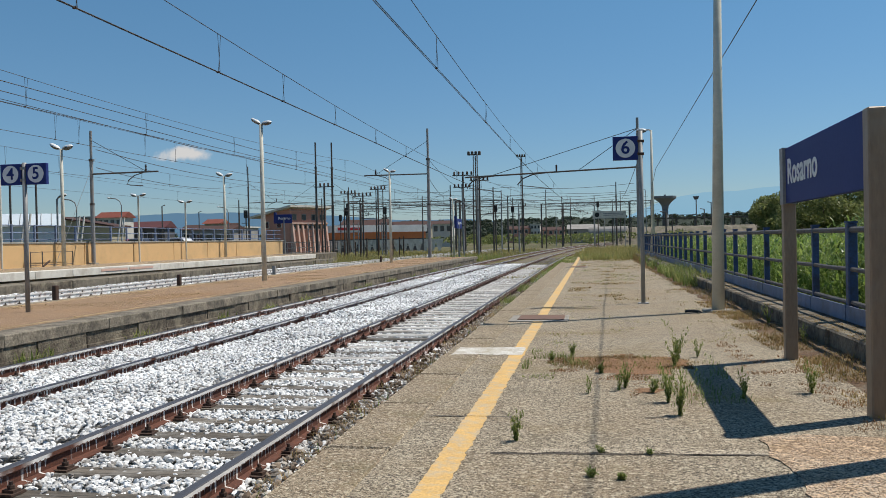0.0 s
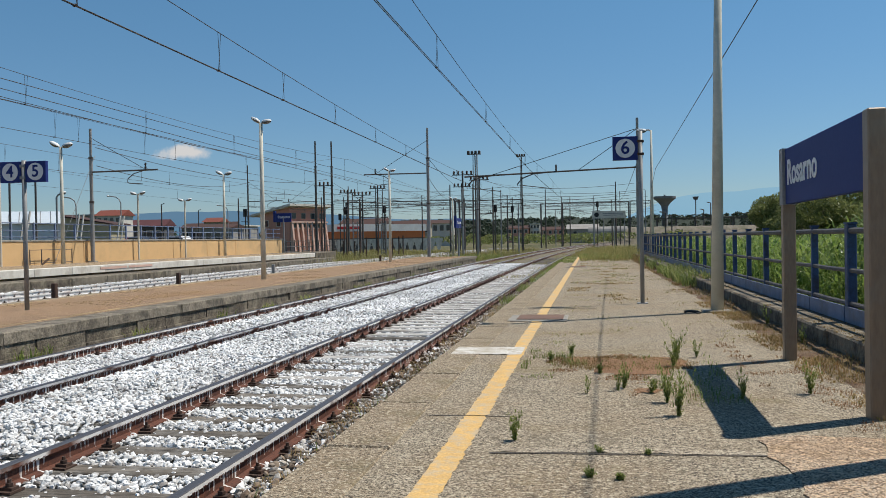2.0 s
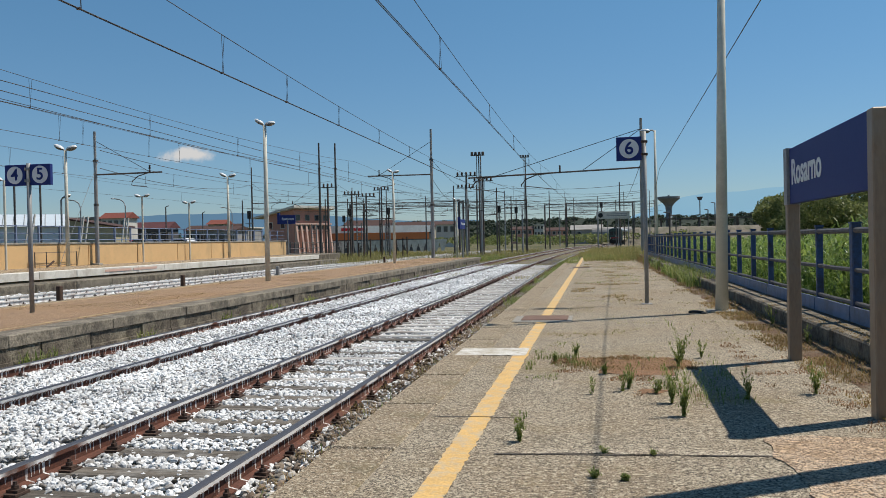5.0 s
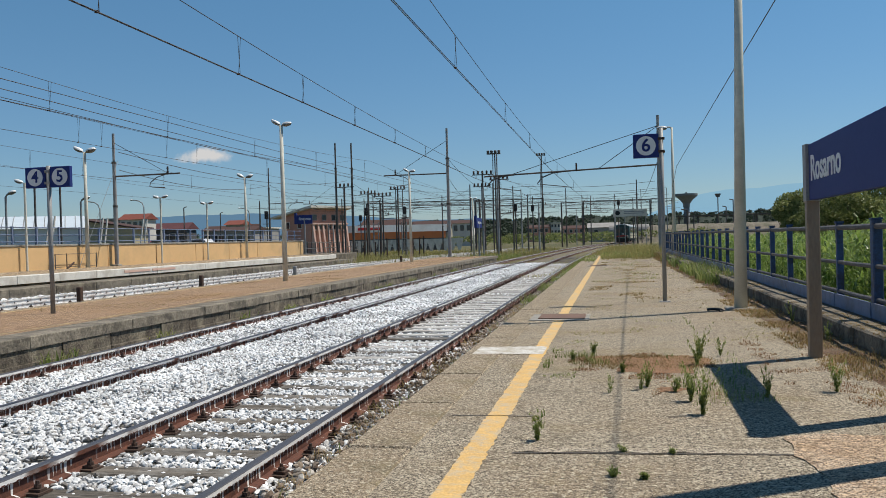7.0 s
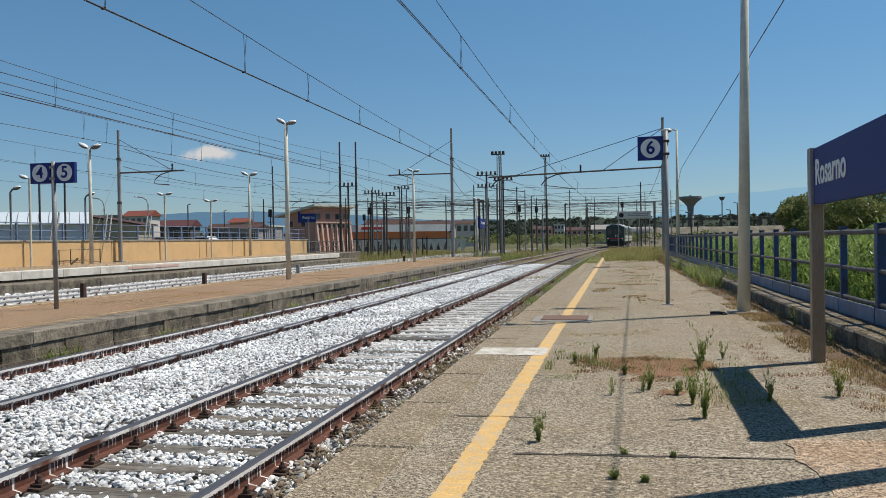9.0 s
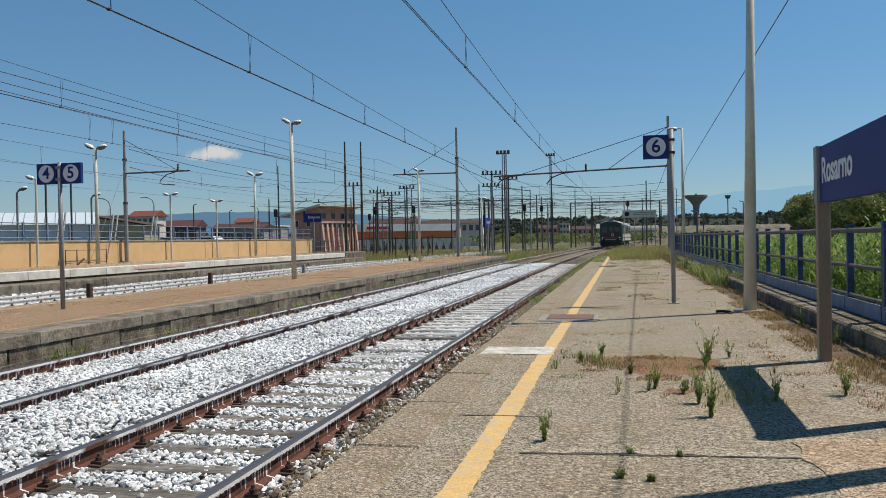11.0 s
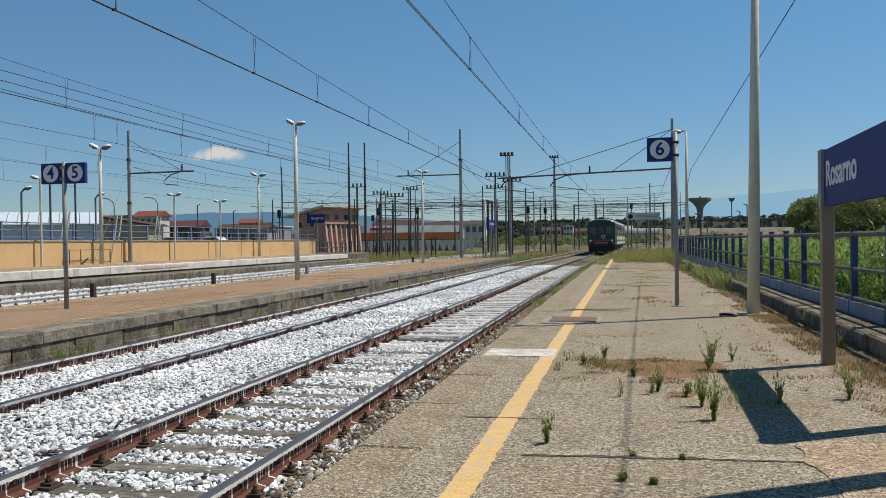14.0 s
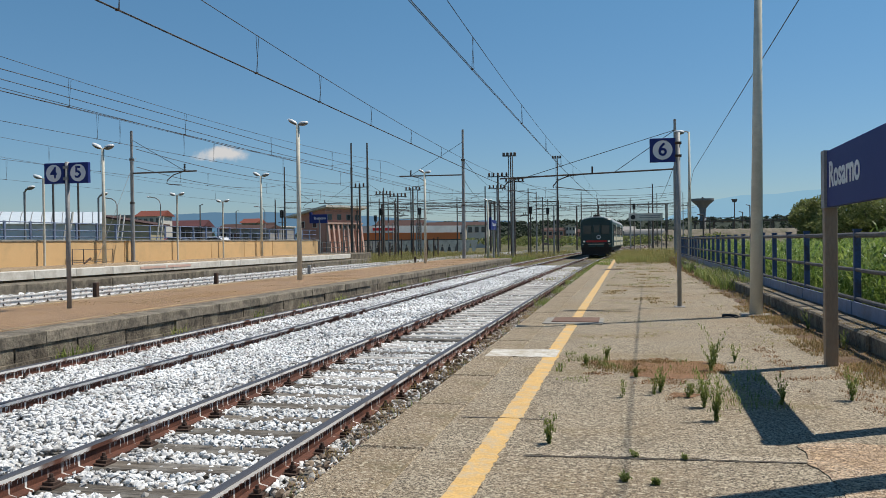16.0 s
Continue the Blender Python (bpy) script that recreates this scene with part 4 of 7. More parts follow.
def build_signs():
    s = thing("platform_number_sign", (0.85, 14.95, 0), "navy platform sign numbered 6 on a galvanised pole", "sign", "platform number signs")
    part("pole", Build().tube([(0, 0, 0), (0, 0, 3.0)], 0.036, 12), M_GALV, s, smooth=True)
    part("pole_foot", Build().chamfer(-0.09, 0.09, -0.09, 0.09, 0, 0.015, 0.004), M_GALV, s)
    number_plate(s, -0.475, -0.045, 2.50, 2.91, "6", 0.0)
    for z in (2.60, 2.82):
        part("bracket", Build().box(-0.06, 0.055, -0.055, 0.055, z - 0.02, z + 0.02), M_IRON, s)

    s = thing("platform_number_sign", (-10.42, 14.05, -0.008), "two navy platform plates numbered 4 and 5 on one pole", "sign", "platform number signs")
    part("pole", Build().tube([(0, 0, 0), (0, 0, 2.79)], 0.042, 12), M_GALV, s, smooth=True)
    number_plate(s, -0.475, -0.05, 2.38, 2.77, "4", 0.0)
    number_plate(s, 0.05, 0.475, 2.38, 2.77, "5", 0.0)
    part("bracket", Build().box(-0.055, 0.055, -0.055, 0.055, 2.44, 2.49), M_GALV, s)
    part("bracket", Build().box(-0.055, 0.055, -0.055, 0.055, 2.66, 2.71), M_GALV, s)

    s = thing("station_name_sign", (1.65, -0.09, 0), "blue station name board between two brown steel posts", "sign", "station name signs")
    s.rotation_euler = (0, 0, -0.0175)
    for y, w in ((8.31, 0.052), (5.74, 0.06)):
        part("post", Build().chamfer(-0.055, 0.055, y - w, y + w, -0.02, 1.945, 0.008), M_SIGNPOST, s, "upright of aged brown steel")
    board = part("board", Build().chamfer(-0.035, 0.035, 5.80, 8.26, 1.445, 1.95, 0.006), M_SIGNBLUE, s, "navy blue name board")
    part("rim", Build().box(-0.062, 0.058, 8.24, 8.375, 1.437, 1.957), M_GALV, board, "pale end strip of the board")
    turn = Matrix(((0, 0, -1, -0.038), (-1, 0, 0, 7.60), (0, 1, 0, 1.715), (0, 0, 0, 1)))
    lettering("lettering", "Rosarno", 0.315, M_SIGNWHITE, board, turn @ Matrix.Diagonal((1.03, 1.0, 1, 1)), "white letters reading Rosarno")

    s = thing("station_name_sign", (-27.2, 71.5, 0.24), "small blue station name board on a grey pole", "sign", "station name signs")
    part("pole", Build().tube([(0, 0, 0), (0, 0, 3.3)], 0.08, 10), M_GALV, s)
    b = part("board", Build().chamfer(-0.75, 0.75, -0.06, 0.0, 2.75, 3.55, 0.01), M_SIGNBLUE, s)
    part("rim", Build().box(-0.95, -0.75, -0.07, 0.2, 2.75, 3.75), M_SIGNBLUE, b)
    lettering("lettering", "Rosarno", 0.34, M_SIGNWHITE, b, pose(0.05, -0.064, 3.2, 90, 0, 0), "white letters reading Rosarno")

    copy_thing(s, pose(-10.95, 69.0, -0.62, 0, 0, 84))
    s = thing("notice_board", (1.95, 99, -0.62), "long pale notice board on four posts in the grass", "notice board")
    for x in (-1.75, -0.6, 0.6, 1.75):
        part("post", Build().tube([(x, 0, 0), (x, 0, 4.8)], 0.05, 8), M_GALV, s)
    b = part("board", Build().chamfer(-1.9, 1.9, -0.1, -0.04, 3.95, 4.8, 0.01), M_PALECONC, s)
    n = 20
    part("disc", Build().prism([(-1.4 + 0.27 * math.cos(2 * math.pi * j / n), 4.37 + 0.27 * math.sin(2 * math.pi * j / n)) for j in range(n)], "y", -0.115, -0.098), M_BLACK, b, "dark round emblem")
    for z in (4.5, 4.3):
        part("text_bar", Build().box(-0.7, 1.6, -0.11, -0.098, z - 0.04, z + 0.04), M_GALV, b, "grey bar of writing")


# ---------------------------------------------------------------- lamps
M_BOWL = mat("smoky_lamp_bowl", (0.16, 0.16, 0.155), (0.11, 0.11, 0.105), 5, 0.25, 0, 0, 40)


def lamp_head(parent, x, z, side, tilt, s=1.0):
    """An oval housing with a clouded bowl below."""
    c, sn = math.cos(radians(tilt)), math.sin(radians(tilt))
    def bowl_shape():
        b = Build()
        n, v = 14, []
        rings = [(0.97, 0.0), (0.8, -0.5), (0.35, -0.8), (0.08, -0.85)]
        for r, h in rings:
            for j in range(n):
                a = 2 * math.pi * j / n
                u = side * s * (0.27 + 0.27 * r * math.cos(a))
                v.append((x + u * c, s * 0.165 * r * math.sin(a), z + s * 0.14 * h + abs(u) * sn))
        f = [(i * n + j, i * n + (j + 1) % n, (i + 1) * n + (j + 1) % n, (i + 1) * n + j) for i in range(3) for j in range(n)]
        return b.add(v, f + [tuple(3 * n + j for j in range(n))])
    top = Build()
    n, v = 14, []
    rings = [(1.0, 0.0), (0.97, 0.045), (0.8, 0.085), (0.45, 0.11), (0.08, 0.115)]
    for r, h in rings:
        for j in range(n):
            a = 2 * math.pi * j / n
            u = side * s * (0.27 + 0.27 * r * math.cos(a))
            v.append((x + u * c, s * 0.17 * r * math.sin(a), z + s * h + abs(u) * sn))
    f = [(i * n + j, i * n + (j + 1) % n, (i + 1) * n + (j + 1) % n, (i + 1) * n + j) for i in range(4) for j in range(n)] + [tuple(4 * n + j for j in range(n))]
    head = part("lamp_head", top.add(v, f), M_LAMPGLASS, parent, "pale lamp housing", smooth=True)
    part("bowl", bowl_shape(), M_BOWL, head, "clouded glass bowl", smooth=True)


def build_lamps():
    # tall cream poles on the near platform
    p = thing("street_lamp", (1.865, 13.3, 0), "tall tapering cream concrete lamp post on the platform", "lamp post", "near platform lamps")
    part("pole", Build().tube([(0, 0, 0), (0, 0, 6.2)], 0.097, 16, 0.045), M_CREAMPOLE, p, smooth=True)
    part("base", Build().chamfer(-0.22, 0.22, -0.2, 0.2, -0.02, 0.03, 0.015), M_CONC, p)
    part("arm", Build().tube([(0, 0, 6.15), (-0.10, 0, 6.22), (-0.35, 0, 6.22)], 0.035, 8), M_PLATEGREY, p)
    lamp_head(p, -0.2, 6.18, -1, 2, 0.9)
    copy_thing(p, pose(2.83, 41.0, 0))
    p.matrix_basis = pose(1.865, 13.3, 0, 0, 0.8, 0)
    q = thing("concrete_post", (2.05, 4.86, 0), "plain cream concrete post by the kerb", "post")
    part("shaft", Build().tube([(0, 0, 0), (0, 0, 3.8)], 0.10, 14), M_CREAMPOLE, q)
    # double lamps on the middle platform
    d = thing("double_lamp", (-10.46, 25.63, -0.01), "cream lamp post with two oval heads on the platform", "lamp post", "middle platform lamps")
    part("pole", Build().tube([(0, 0, 0), (0, 0, 5.05)], 0.085, 12, 0.055), M_CREAMPOLE, d, smooth=True)
    part("crossarm", Build().tube([(-0.2, 0, 5.12), (0, 0, 5.02), (0.2, 0, 5.10)], 0.03, 8), M_PLATEGREY, d)
    lamp_head(d, -0.02, 5.08, -1, 24, 0.64)
    lamp_head(d, 0.02, 5.06, 1, 6, 0.64)
    copy_thing(d, pose(-11.05, 45.4, -0.01))
    copy_thing(d, pose(-11.0, 66.5, -0.62))
    # lamps along the ochre wall
    e = thing("double_lamp", (-27.2, 39.6, 0.25), "lamp post with two oval heads before the ochre wall", "lamp post", "far platform lamps")
    part("pole", Build().tube([(0, 0, 0), (0, 0, 6.1)], 0.11, 12, 0.07), M_CREAMPOLE, e, smooth=True)
    part("crossarm", Build().tube([(-0.5, 0, 6.3), (0, 0, 6.05), (0.5, 0, 6.3)], 0.04, 8), M_PLATEGREY, e)
    lamp_head(e, -0.08, 6.13, -1, 22, 1.12)
    lamp_head(e, 0.08, 6.10, 1, 12, 1.12)
    copy_thing(e, pose(-27.2, 59.2, 0.25))
    g = thing("double_lamp", (-27.3, 47.2, 0.25), "slim double street lamp with flat heads by the wall", "lamp post", "slim wall lamps")
    part("pole", Build().tube([(0, 0, 0), (0, 0, 4.05)], 0.055, 10), M_CREAMPOLE, g)
    for sd in (-1, 1):
        part("arm", Build().tube([(0, 0, 4.0), (sd * 0.35, 0, 4.12)], 0.03, 8), M_PLATEGREY, g)
        lamp_head(g, sd * 0.1, 4.03, sd, 14, 0.78)
    copy_thing(g, pose(-27.3, 53.2, 0.1))
    o = thing("wall_lamp", (-27.3, 35.05, 0.25), "slim cream lamp post with one flat head by the wall", "lamp post")
    part("pole", Build().tube([(0, 0, 0), (0, 0, 4.2)], 0.055, 10), M_CREAMPOLE, o)
    part("arm", Build().tube([(0, 0, 4.15), (-0.3, 0, 4.3)], 0.03, 8), M_PLATEGREY, o)
    lamp_head(o, -0.1, 4.22, -1, 14, 0.85)
    # road lamps behind the wall
    h = thing("road_lamp", (-33.0, 40.8, -0.62), "grey single arm road lamp behind the wall", "lamp post", "road lamps")
    part("pole", Build().tube([(0, 0, 0), (0, 0, 4.85), (0.12, 0, 5.0), (0.3, 0, 5.08)], 0.06, 8), M_GALV, h)
    lamp_head(h, 0.16, 5.04, 1, 12, 0.95)
    copy_thing(h, pose(-33.0, 47.5, -0.62))
    g = thing("road_lamp", (-50.0, 83.0, -0.62), "tall thin road lamp with a long curved arm", "lamp post", "road lamps")
    part("pole", Build().tube([(0, 0, 0), (0, 0, 6.3), (-0.2, 0, 6.75), (-0.6, 0, 7.0), (-1.5, 0, 7.15)], 0.06, 8), M_GALV, g)
    lamp_head(g, -1.3, 7.12, -1, 4, 0.7)
    copy_thing(g, pose(-50.0, 75.0, -1.1))
    copy_thing(g, pose(-50.0, 110.0, -0.62))
    k = thing("dark_pole", (-33.0, 43.2, -0.62), "slim dark steel pole behind the wall", "pole", "dark poles")
    part("shaft", Build().tube([(0, 0, 0), (0, 0, 5.75), (0.3, 0, 5.85)], 0.06, 8), M_MAST, k)
    copy_thing(k, pose(-33.0, 45.5, -0.62))
    copy_thing(k, pose(-46.0, 93.0, -0.62))
    copy_thing(k, pose(-42.0, 77.0, -0.62))
    c = thing("hooked_pipe", (10.0, 27.5, -0.62), "thin grey pipe with a hooked top among the reeds", "pipe")
    part("shaft", Build().tube([(0, 0, 0), (0, 0, 2.55), (-0.05, 0, 2.75), (-0.18, 0, 2.86), (-0.32, 0, 2.82), (-0.38, 0, 2.72)], 0.06, 8), M_GALV, c)


# ---------------------------------------------------------------- overhead line
def insulator(b, p, axis):
    a = Vector(p)
    for i in range(5):
        q = a + Vector(axis) * 0.08 * i
        b.tube([q, q + Vector(axis) * 0.03], 0.07, 8)


def mast(at, h, r, material, label, side=0, arm_z=6.0, reach=3.2, stay=True, group="catenary masts"):
    """A tubular mast; side is -1 or 1 for a cantilever to the left or right, 0 for none."""
    m = thing("catenary_mast", at, label, "catenary mast", group)
    b = Build()
    b.tube([(0, 0, 0), (0, 0, h * 0.45)], r, 10)
    b.tube([(0, 0, h * 0.45), (0, 0, h * 0.78)], r * 0.82, 10)
    b.tube([(0, 0, h * 0.78), (0, 0, h)], r * 0.62, 10)
    part("shaft", b, material, m)
    part("footing", Build().chamfer(-r * 1.8, r * 1.8, -r * 1.8, r * 1.8, -0.1, 0.08, 0.03), M_CONC, m)
    for z in (0.45, 0.78):
        part("collar", Build().tube([(0, 0, h * z - 0.06), (0, 0, h * z + 0.06)], r * 1.15, 10), M_MAST, m)
    if side:
        arm = part("cantilever", Build().tube([(0, 0, arm_z), (side * reach, 0, arm_z + 0.02)], 0.045, 8), M_MAST, m)
        c = Build()
        x = side * reach * 0.82
        c.tube([(x, 0, arm_z), (x, 0, arm_z + 0.42)], 0.035, 6)
        insulator(c, (x, 0, arm_z + 0.05), (0, 0, 1))
        part("insulator", c, M_IRON, arm)
        g = Build()
        g.tube([(x - side * 0.1, 0, arm_z), (x - side * 0.7, 0, arm_z - 0.16), (x - side * 1.05, 0, arm_z - 0.42), (x - side * 1.12, 0, arm_z - 0.62), (x - side * 0.95, 0, arm_z - 0.68), (x - side * 0.2, 0, arm_z - 0.74)], 0.028, 6)
        part("registration_arm", g, M_MAST, arm)
        if stay:
            part("stay", Build().tube([(0, 0, min(h - 0.5, arm_z + 2.3)), (x, 0, arm_z + 0.05)], 0.016, 5), M_WIRE, m)
    return m


def build_masts():
    # the pair of masts across the near lines
    r = thing("catenary_mast", (3.07, 57.4, -0.62), "grey catenary mast with a long beam over two lines", "catenary mast", "catenary masts")
    b = Build()
    b.tube([(0, 0, 0), (0, 0, 6.6)], 0.125, 12)
    b.tube([(0, 0, 6.6), (0, 0, 9.7)], 0.09, 12)
    part("shaft", b, M_MASTGREY, r)
    beam = part("beam", Build().tube([(0, 0, 6.42), (-11.7, 0, 6.10)], 0.055, 8), M_MAST, r, "long slightly drooping steel beam")
    for x in (-6.7, -10.2):
        g = Build()
        z = 6.42 + 0.0274 * x
        g.tube([(x + 0.6, 0, z), (x - 0.3, 0, z - 0.08), (x - 1.0, 0, z - 0.35), (x - 1.35, 0, z - 0.75), (x - 1.3, 0, z - 0.85)], 0.045, 6)
        part("registration_arm", g, M_MAST, beam)
        g = Build()
        g.tube([(x - 1.2, 0, z - 0.8), (x + 1.0, 0, z - 1.1)], 0.03, 6)
        part("steady_arm", g, M_MAST, beam)
    for x, h in ((-5.4, 0.45),):
        part("insulator", Build().tube([(x, 0, 6.25), (x, 0, 6.3 + h)], 0.06, 8), M_IRON, beam)
    for x in (-3.95, -9.9):
        part("stay", Build().tube([(0, 0, 9.0), (x - 0.0, 0, 6.42 + 0.0274 * x)], 0.022, 5), M_WIRE, r)
    m = mast((-11.2, 57.4, -0.62), 9.6, 0.125, M_MASTGREY, "tall galvanised catenary mast on the middle platform", -1, 6.45, 4.6)
    mast((-27.3, 42.4, 0.25), 7.4, 0.115, M_MASTGREY, "grey catenary mast before the ochre wall", 1, 5.0, 4.0)
    # the crowd of masts down the yard
    spec = [(-40.5, 92, 6.8, 0), (-39.3, 92, 10.6, 1), (-32.4, 96, 13.6, -1), (-30.4, 96, 13.5, 1), (-32.4, 98, 7.0, 0), (-33.8, 112, 7.7, 1), (-34.9, 118, 9.6, 1),
            (-36.0, 124, 8.9, 0), (-29.3, 104, 7.0, 1), (-30.8, 118, 9.5, 1), (-32.3, 128, 9.9, -1), (-26.4, 130, 8.7, 1), (-16.5, 98, 8.1, -1), (-14.1, 92, 7.3, 0),
            (-18.1, 120, 7.6, 1), (-17.7, 126, 10.0, -1), (-12.0, 89, 10.8, 0), (-13.7, 100, 11.6, 0), (-12.1, 104, 8.1, -1), (-12.8, 120, 8.6, 1), (-12.1, 130, 8.0, -1),
            (-11.1, 112, 7.4, 0), (-8.6, 100, 5.7, 0), (-12.2, 150, 16.1, 0), (-7.8, 145, 9.9, 1), (-8.0, 190, 8.0, 1), (-5.6, 160, 9.3, 1), (-4.4, 175, 9.9, 1),
            (0.4, 150, 8.9, -1), (4.6, 165, 12.2, -1), (6.2, 190, 11.7, 0), (11.1, 180, 11.2, 0), (3.5, 150, 8.1, 0), (8.9, 200, 9.8, 0)]
    for i, (x, y, h, sd) in enumerate(spec):
        mast((x, y, -0.62), h + 0.2, 0.16 if h > 12 else 0.11, M_MASTGREY if i % 3 == 1 and i > 12 else M_MAST, "tall dark catenary mast in the station yard" if h > 10 else "dark steel catenary mast in the station yard",
             sd, min(h - 2.2, 6.6), 4.2 if sd else 0, group="yard masts")
    # floodlight masts
    for x, y, h in ((-13.7, 99.0, 11.9), (-12.2, 148.6, 16.3)):
        f = thing("floodlight_mast", (x, y, -0.62), "lattice floodlight mast with a head frame", "floodlight mast", "floodlight masts")
        for dx in (-0.18, 0.18):
            part("leg", Build().tube([(dx, 0, 0), (dx * 0.6, 0, h)], 0.05, 6), M_MAST, f)
        part("head_frame", Build().box(-0.8, 0.8, -0.3, 0.3, h - 0.04, h + 0.04), M_MAST, f)
        for dx in (-0.65, -0.22, 0.22, 0.65):
            part("floodlight", Build().chamfer(dx - 0.15, dx + 0.15, -0.25, 0.1, h + 0.04, h + 0.4, 0.05), M_MAST, f)
    # portal frames over the far lines
    for x0, x1, y, z, dk in ((-9, 6.5, 152, 8.0, 1), (-6, 12, 178, 9.2, 0), (-34, -19, 121, 7.6, 1), (-18, -9, 111, 7.0, 0), (-40, -26, 134, 8.2, 0)):
        g = thing("portal_frame", (0, y, -0.62), "steel portal frame carrying the wires over the yard", "portal frame", "portal frames")
        for x in (x0, x1):
            part("leg", Build().box(x - 0.13, x + 0.13, -0.13, 0.13, 0, z), M_MAST, g)
        part("beam", Build().box(x0, x1, -0.07, 0.07, z - 0.11, z), M_MAST, g)
        part("lower_beam", Build().box(x0, x1, -0.04, 0.04, z - 0.62, z - 0.56), M_MAST, g)
        n = int((x1 - x0) / 1.0)
        for i in range(n):
            xa = x0 + (x1 - x0) * i / n
            xb = x0 + (x1 - x0) * (i + 1) / n
            part("lattice_bar", Build().tube([(xa, 0, z - 0.58), (xb, 0, z - 0.08)] if i % 2 else [(xa, 0, z - 0.08), (xb, 0, z - 0.58)], 0.016, 5), M_MAST, g)
    # disconnector insulators on top of the mast rows
    for x, y, z in ((-31.4, 96, 7.9), (-28.9, 104, 7.1), (-33.5, 113, 8.0), (-30.5, 118, 8.8), (-14.5, 95, 8.6), (-16.9, 110, 8.2), (-13.4, 101, 8.4)):
        q = thing("disconnector", (x, y, z),  "row of dark insulators on a switching crossbar", "insulators", "disconnectors")
        part("support", Build().box(-0.09, 0.09, -0.09, 0.09, -z - 0.62, 0.0), M_MAST, q)
        part("crossbar", Build().box(-1.2, 1.2, -0.06, 0.06, -0.1, 0.0), M_MAST, q)
        for i in range(5):
            c = Build()
            xx = -1.0 + 0.5 * i
            c.lathe([(0.05, 0.0), (0.13, 0.06), (0.09, 0.12), (0.14, 0.18), (0.09, 0.24), (0.13, 0.32), (0.05, 0.42)], 8, (xx, 0, 0))
            part("insulator", c, M_IRON, q)
    # signals
    for x, y, h in ((-39.0, 90.5, 4.9), (-30.2, 101, 5.3), (-26.0, 104, 5.4), (-12.0, 105.5, 5.3), (-11.0, 118, 5.6), (0.9, 134, 6.6), (-36.2, 118, 5.0)):
        s = thing("railway_signal", (x, y, -0.62), "black colour light signal on a slim post", "signal", "railway signals")
        part("post", Build().tube([(0, 0, 0), (0, 0, h)], 0.08, 8), M_MAST, s)
        hd = part("signal_head", Build().chamfer(-0.22, 0.22, -0.2, 0.05, h - 0.1, h + 0.8, 0.05), M_BLACK, s)
        for i in range(3):
            part("hood", Build().tube([(0, -0.4, h + 0.08 + 0.26 * i), (0, -0.19, h + 0.08 + 0.26 * i)], 0.1, 8), M_BLACK, hd)
        part("platform_step", Build().box(-0.4, 0.4, -0.3, 0.3, h - 0.7, h - 0.64), M_MAST, s)


def wire_run(name, label, x, contact, carrier, y0, y1, drops, bent=True, twin=True):
    """A contact wire hung by droppers from its carrier; contact and carrier give the height at y."""
    w = thing(name, (x, 0, 0), label, "overhead line", "overhead lines")
    ys = [y0 + (y1 - y0) * i / 44 for i in range(45)]
    sx = (lambda y: bend(y)) if bent else (lambda y: 0.0)
    part("contact_wire", Build().tube([(sx(y) + 0.012, y, contact(y)) for y in ys], 0.008, 5), M_WIRE, w)
    if twin:
        part("contact_wire", Build().tube([(sx(y) - 0.025, y, contact(y) + 0.006) for y in ys], 0.0075, 5), M_WIRE, w)
    part("carrier_wire", Build().tube([(sx(y), y, carrier(y)) for y in ys], 0.0075, 5), M_WIRE, w)
    for y in drops:
        part("dropper", Build().tube([(sx(y), y, carrier(y)), (sx(y) + 0.03, y, contact(y))], 0.005, 4), M_WIRE, w)
        part("dropper", Build().tube([(sx(y), y + 0.12, carrier(y)), (sx(y) - 0.03, y + 0.06, contact(y))], 0.005, 4), M_WIRE, w)
        part("dropper_clamp", Build().box(sx(y) - 0.03, sx(y) + 0.018, y - 0.02, y + 0.02, contact(y) - 0.012, contact(y) + 0.02), M_IRON, w)


def sag(mid, low, high, half):
    return lambda y: low + (high - low) * min(1.0, ((((y - mid) + half) % (2 * half)) - half) ** 2 / half ** 2)


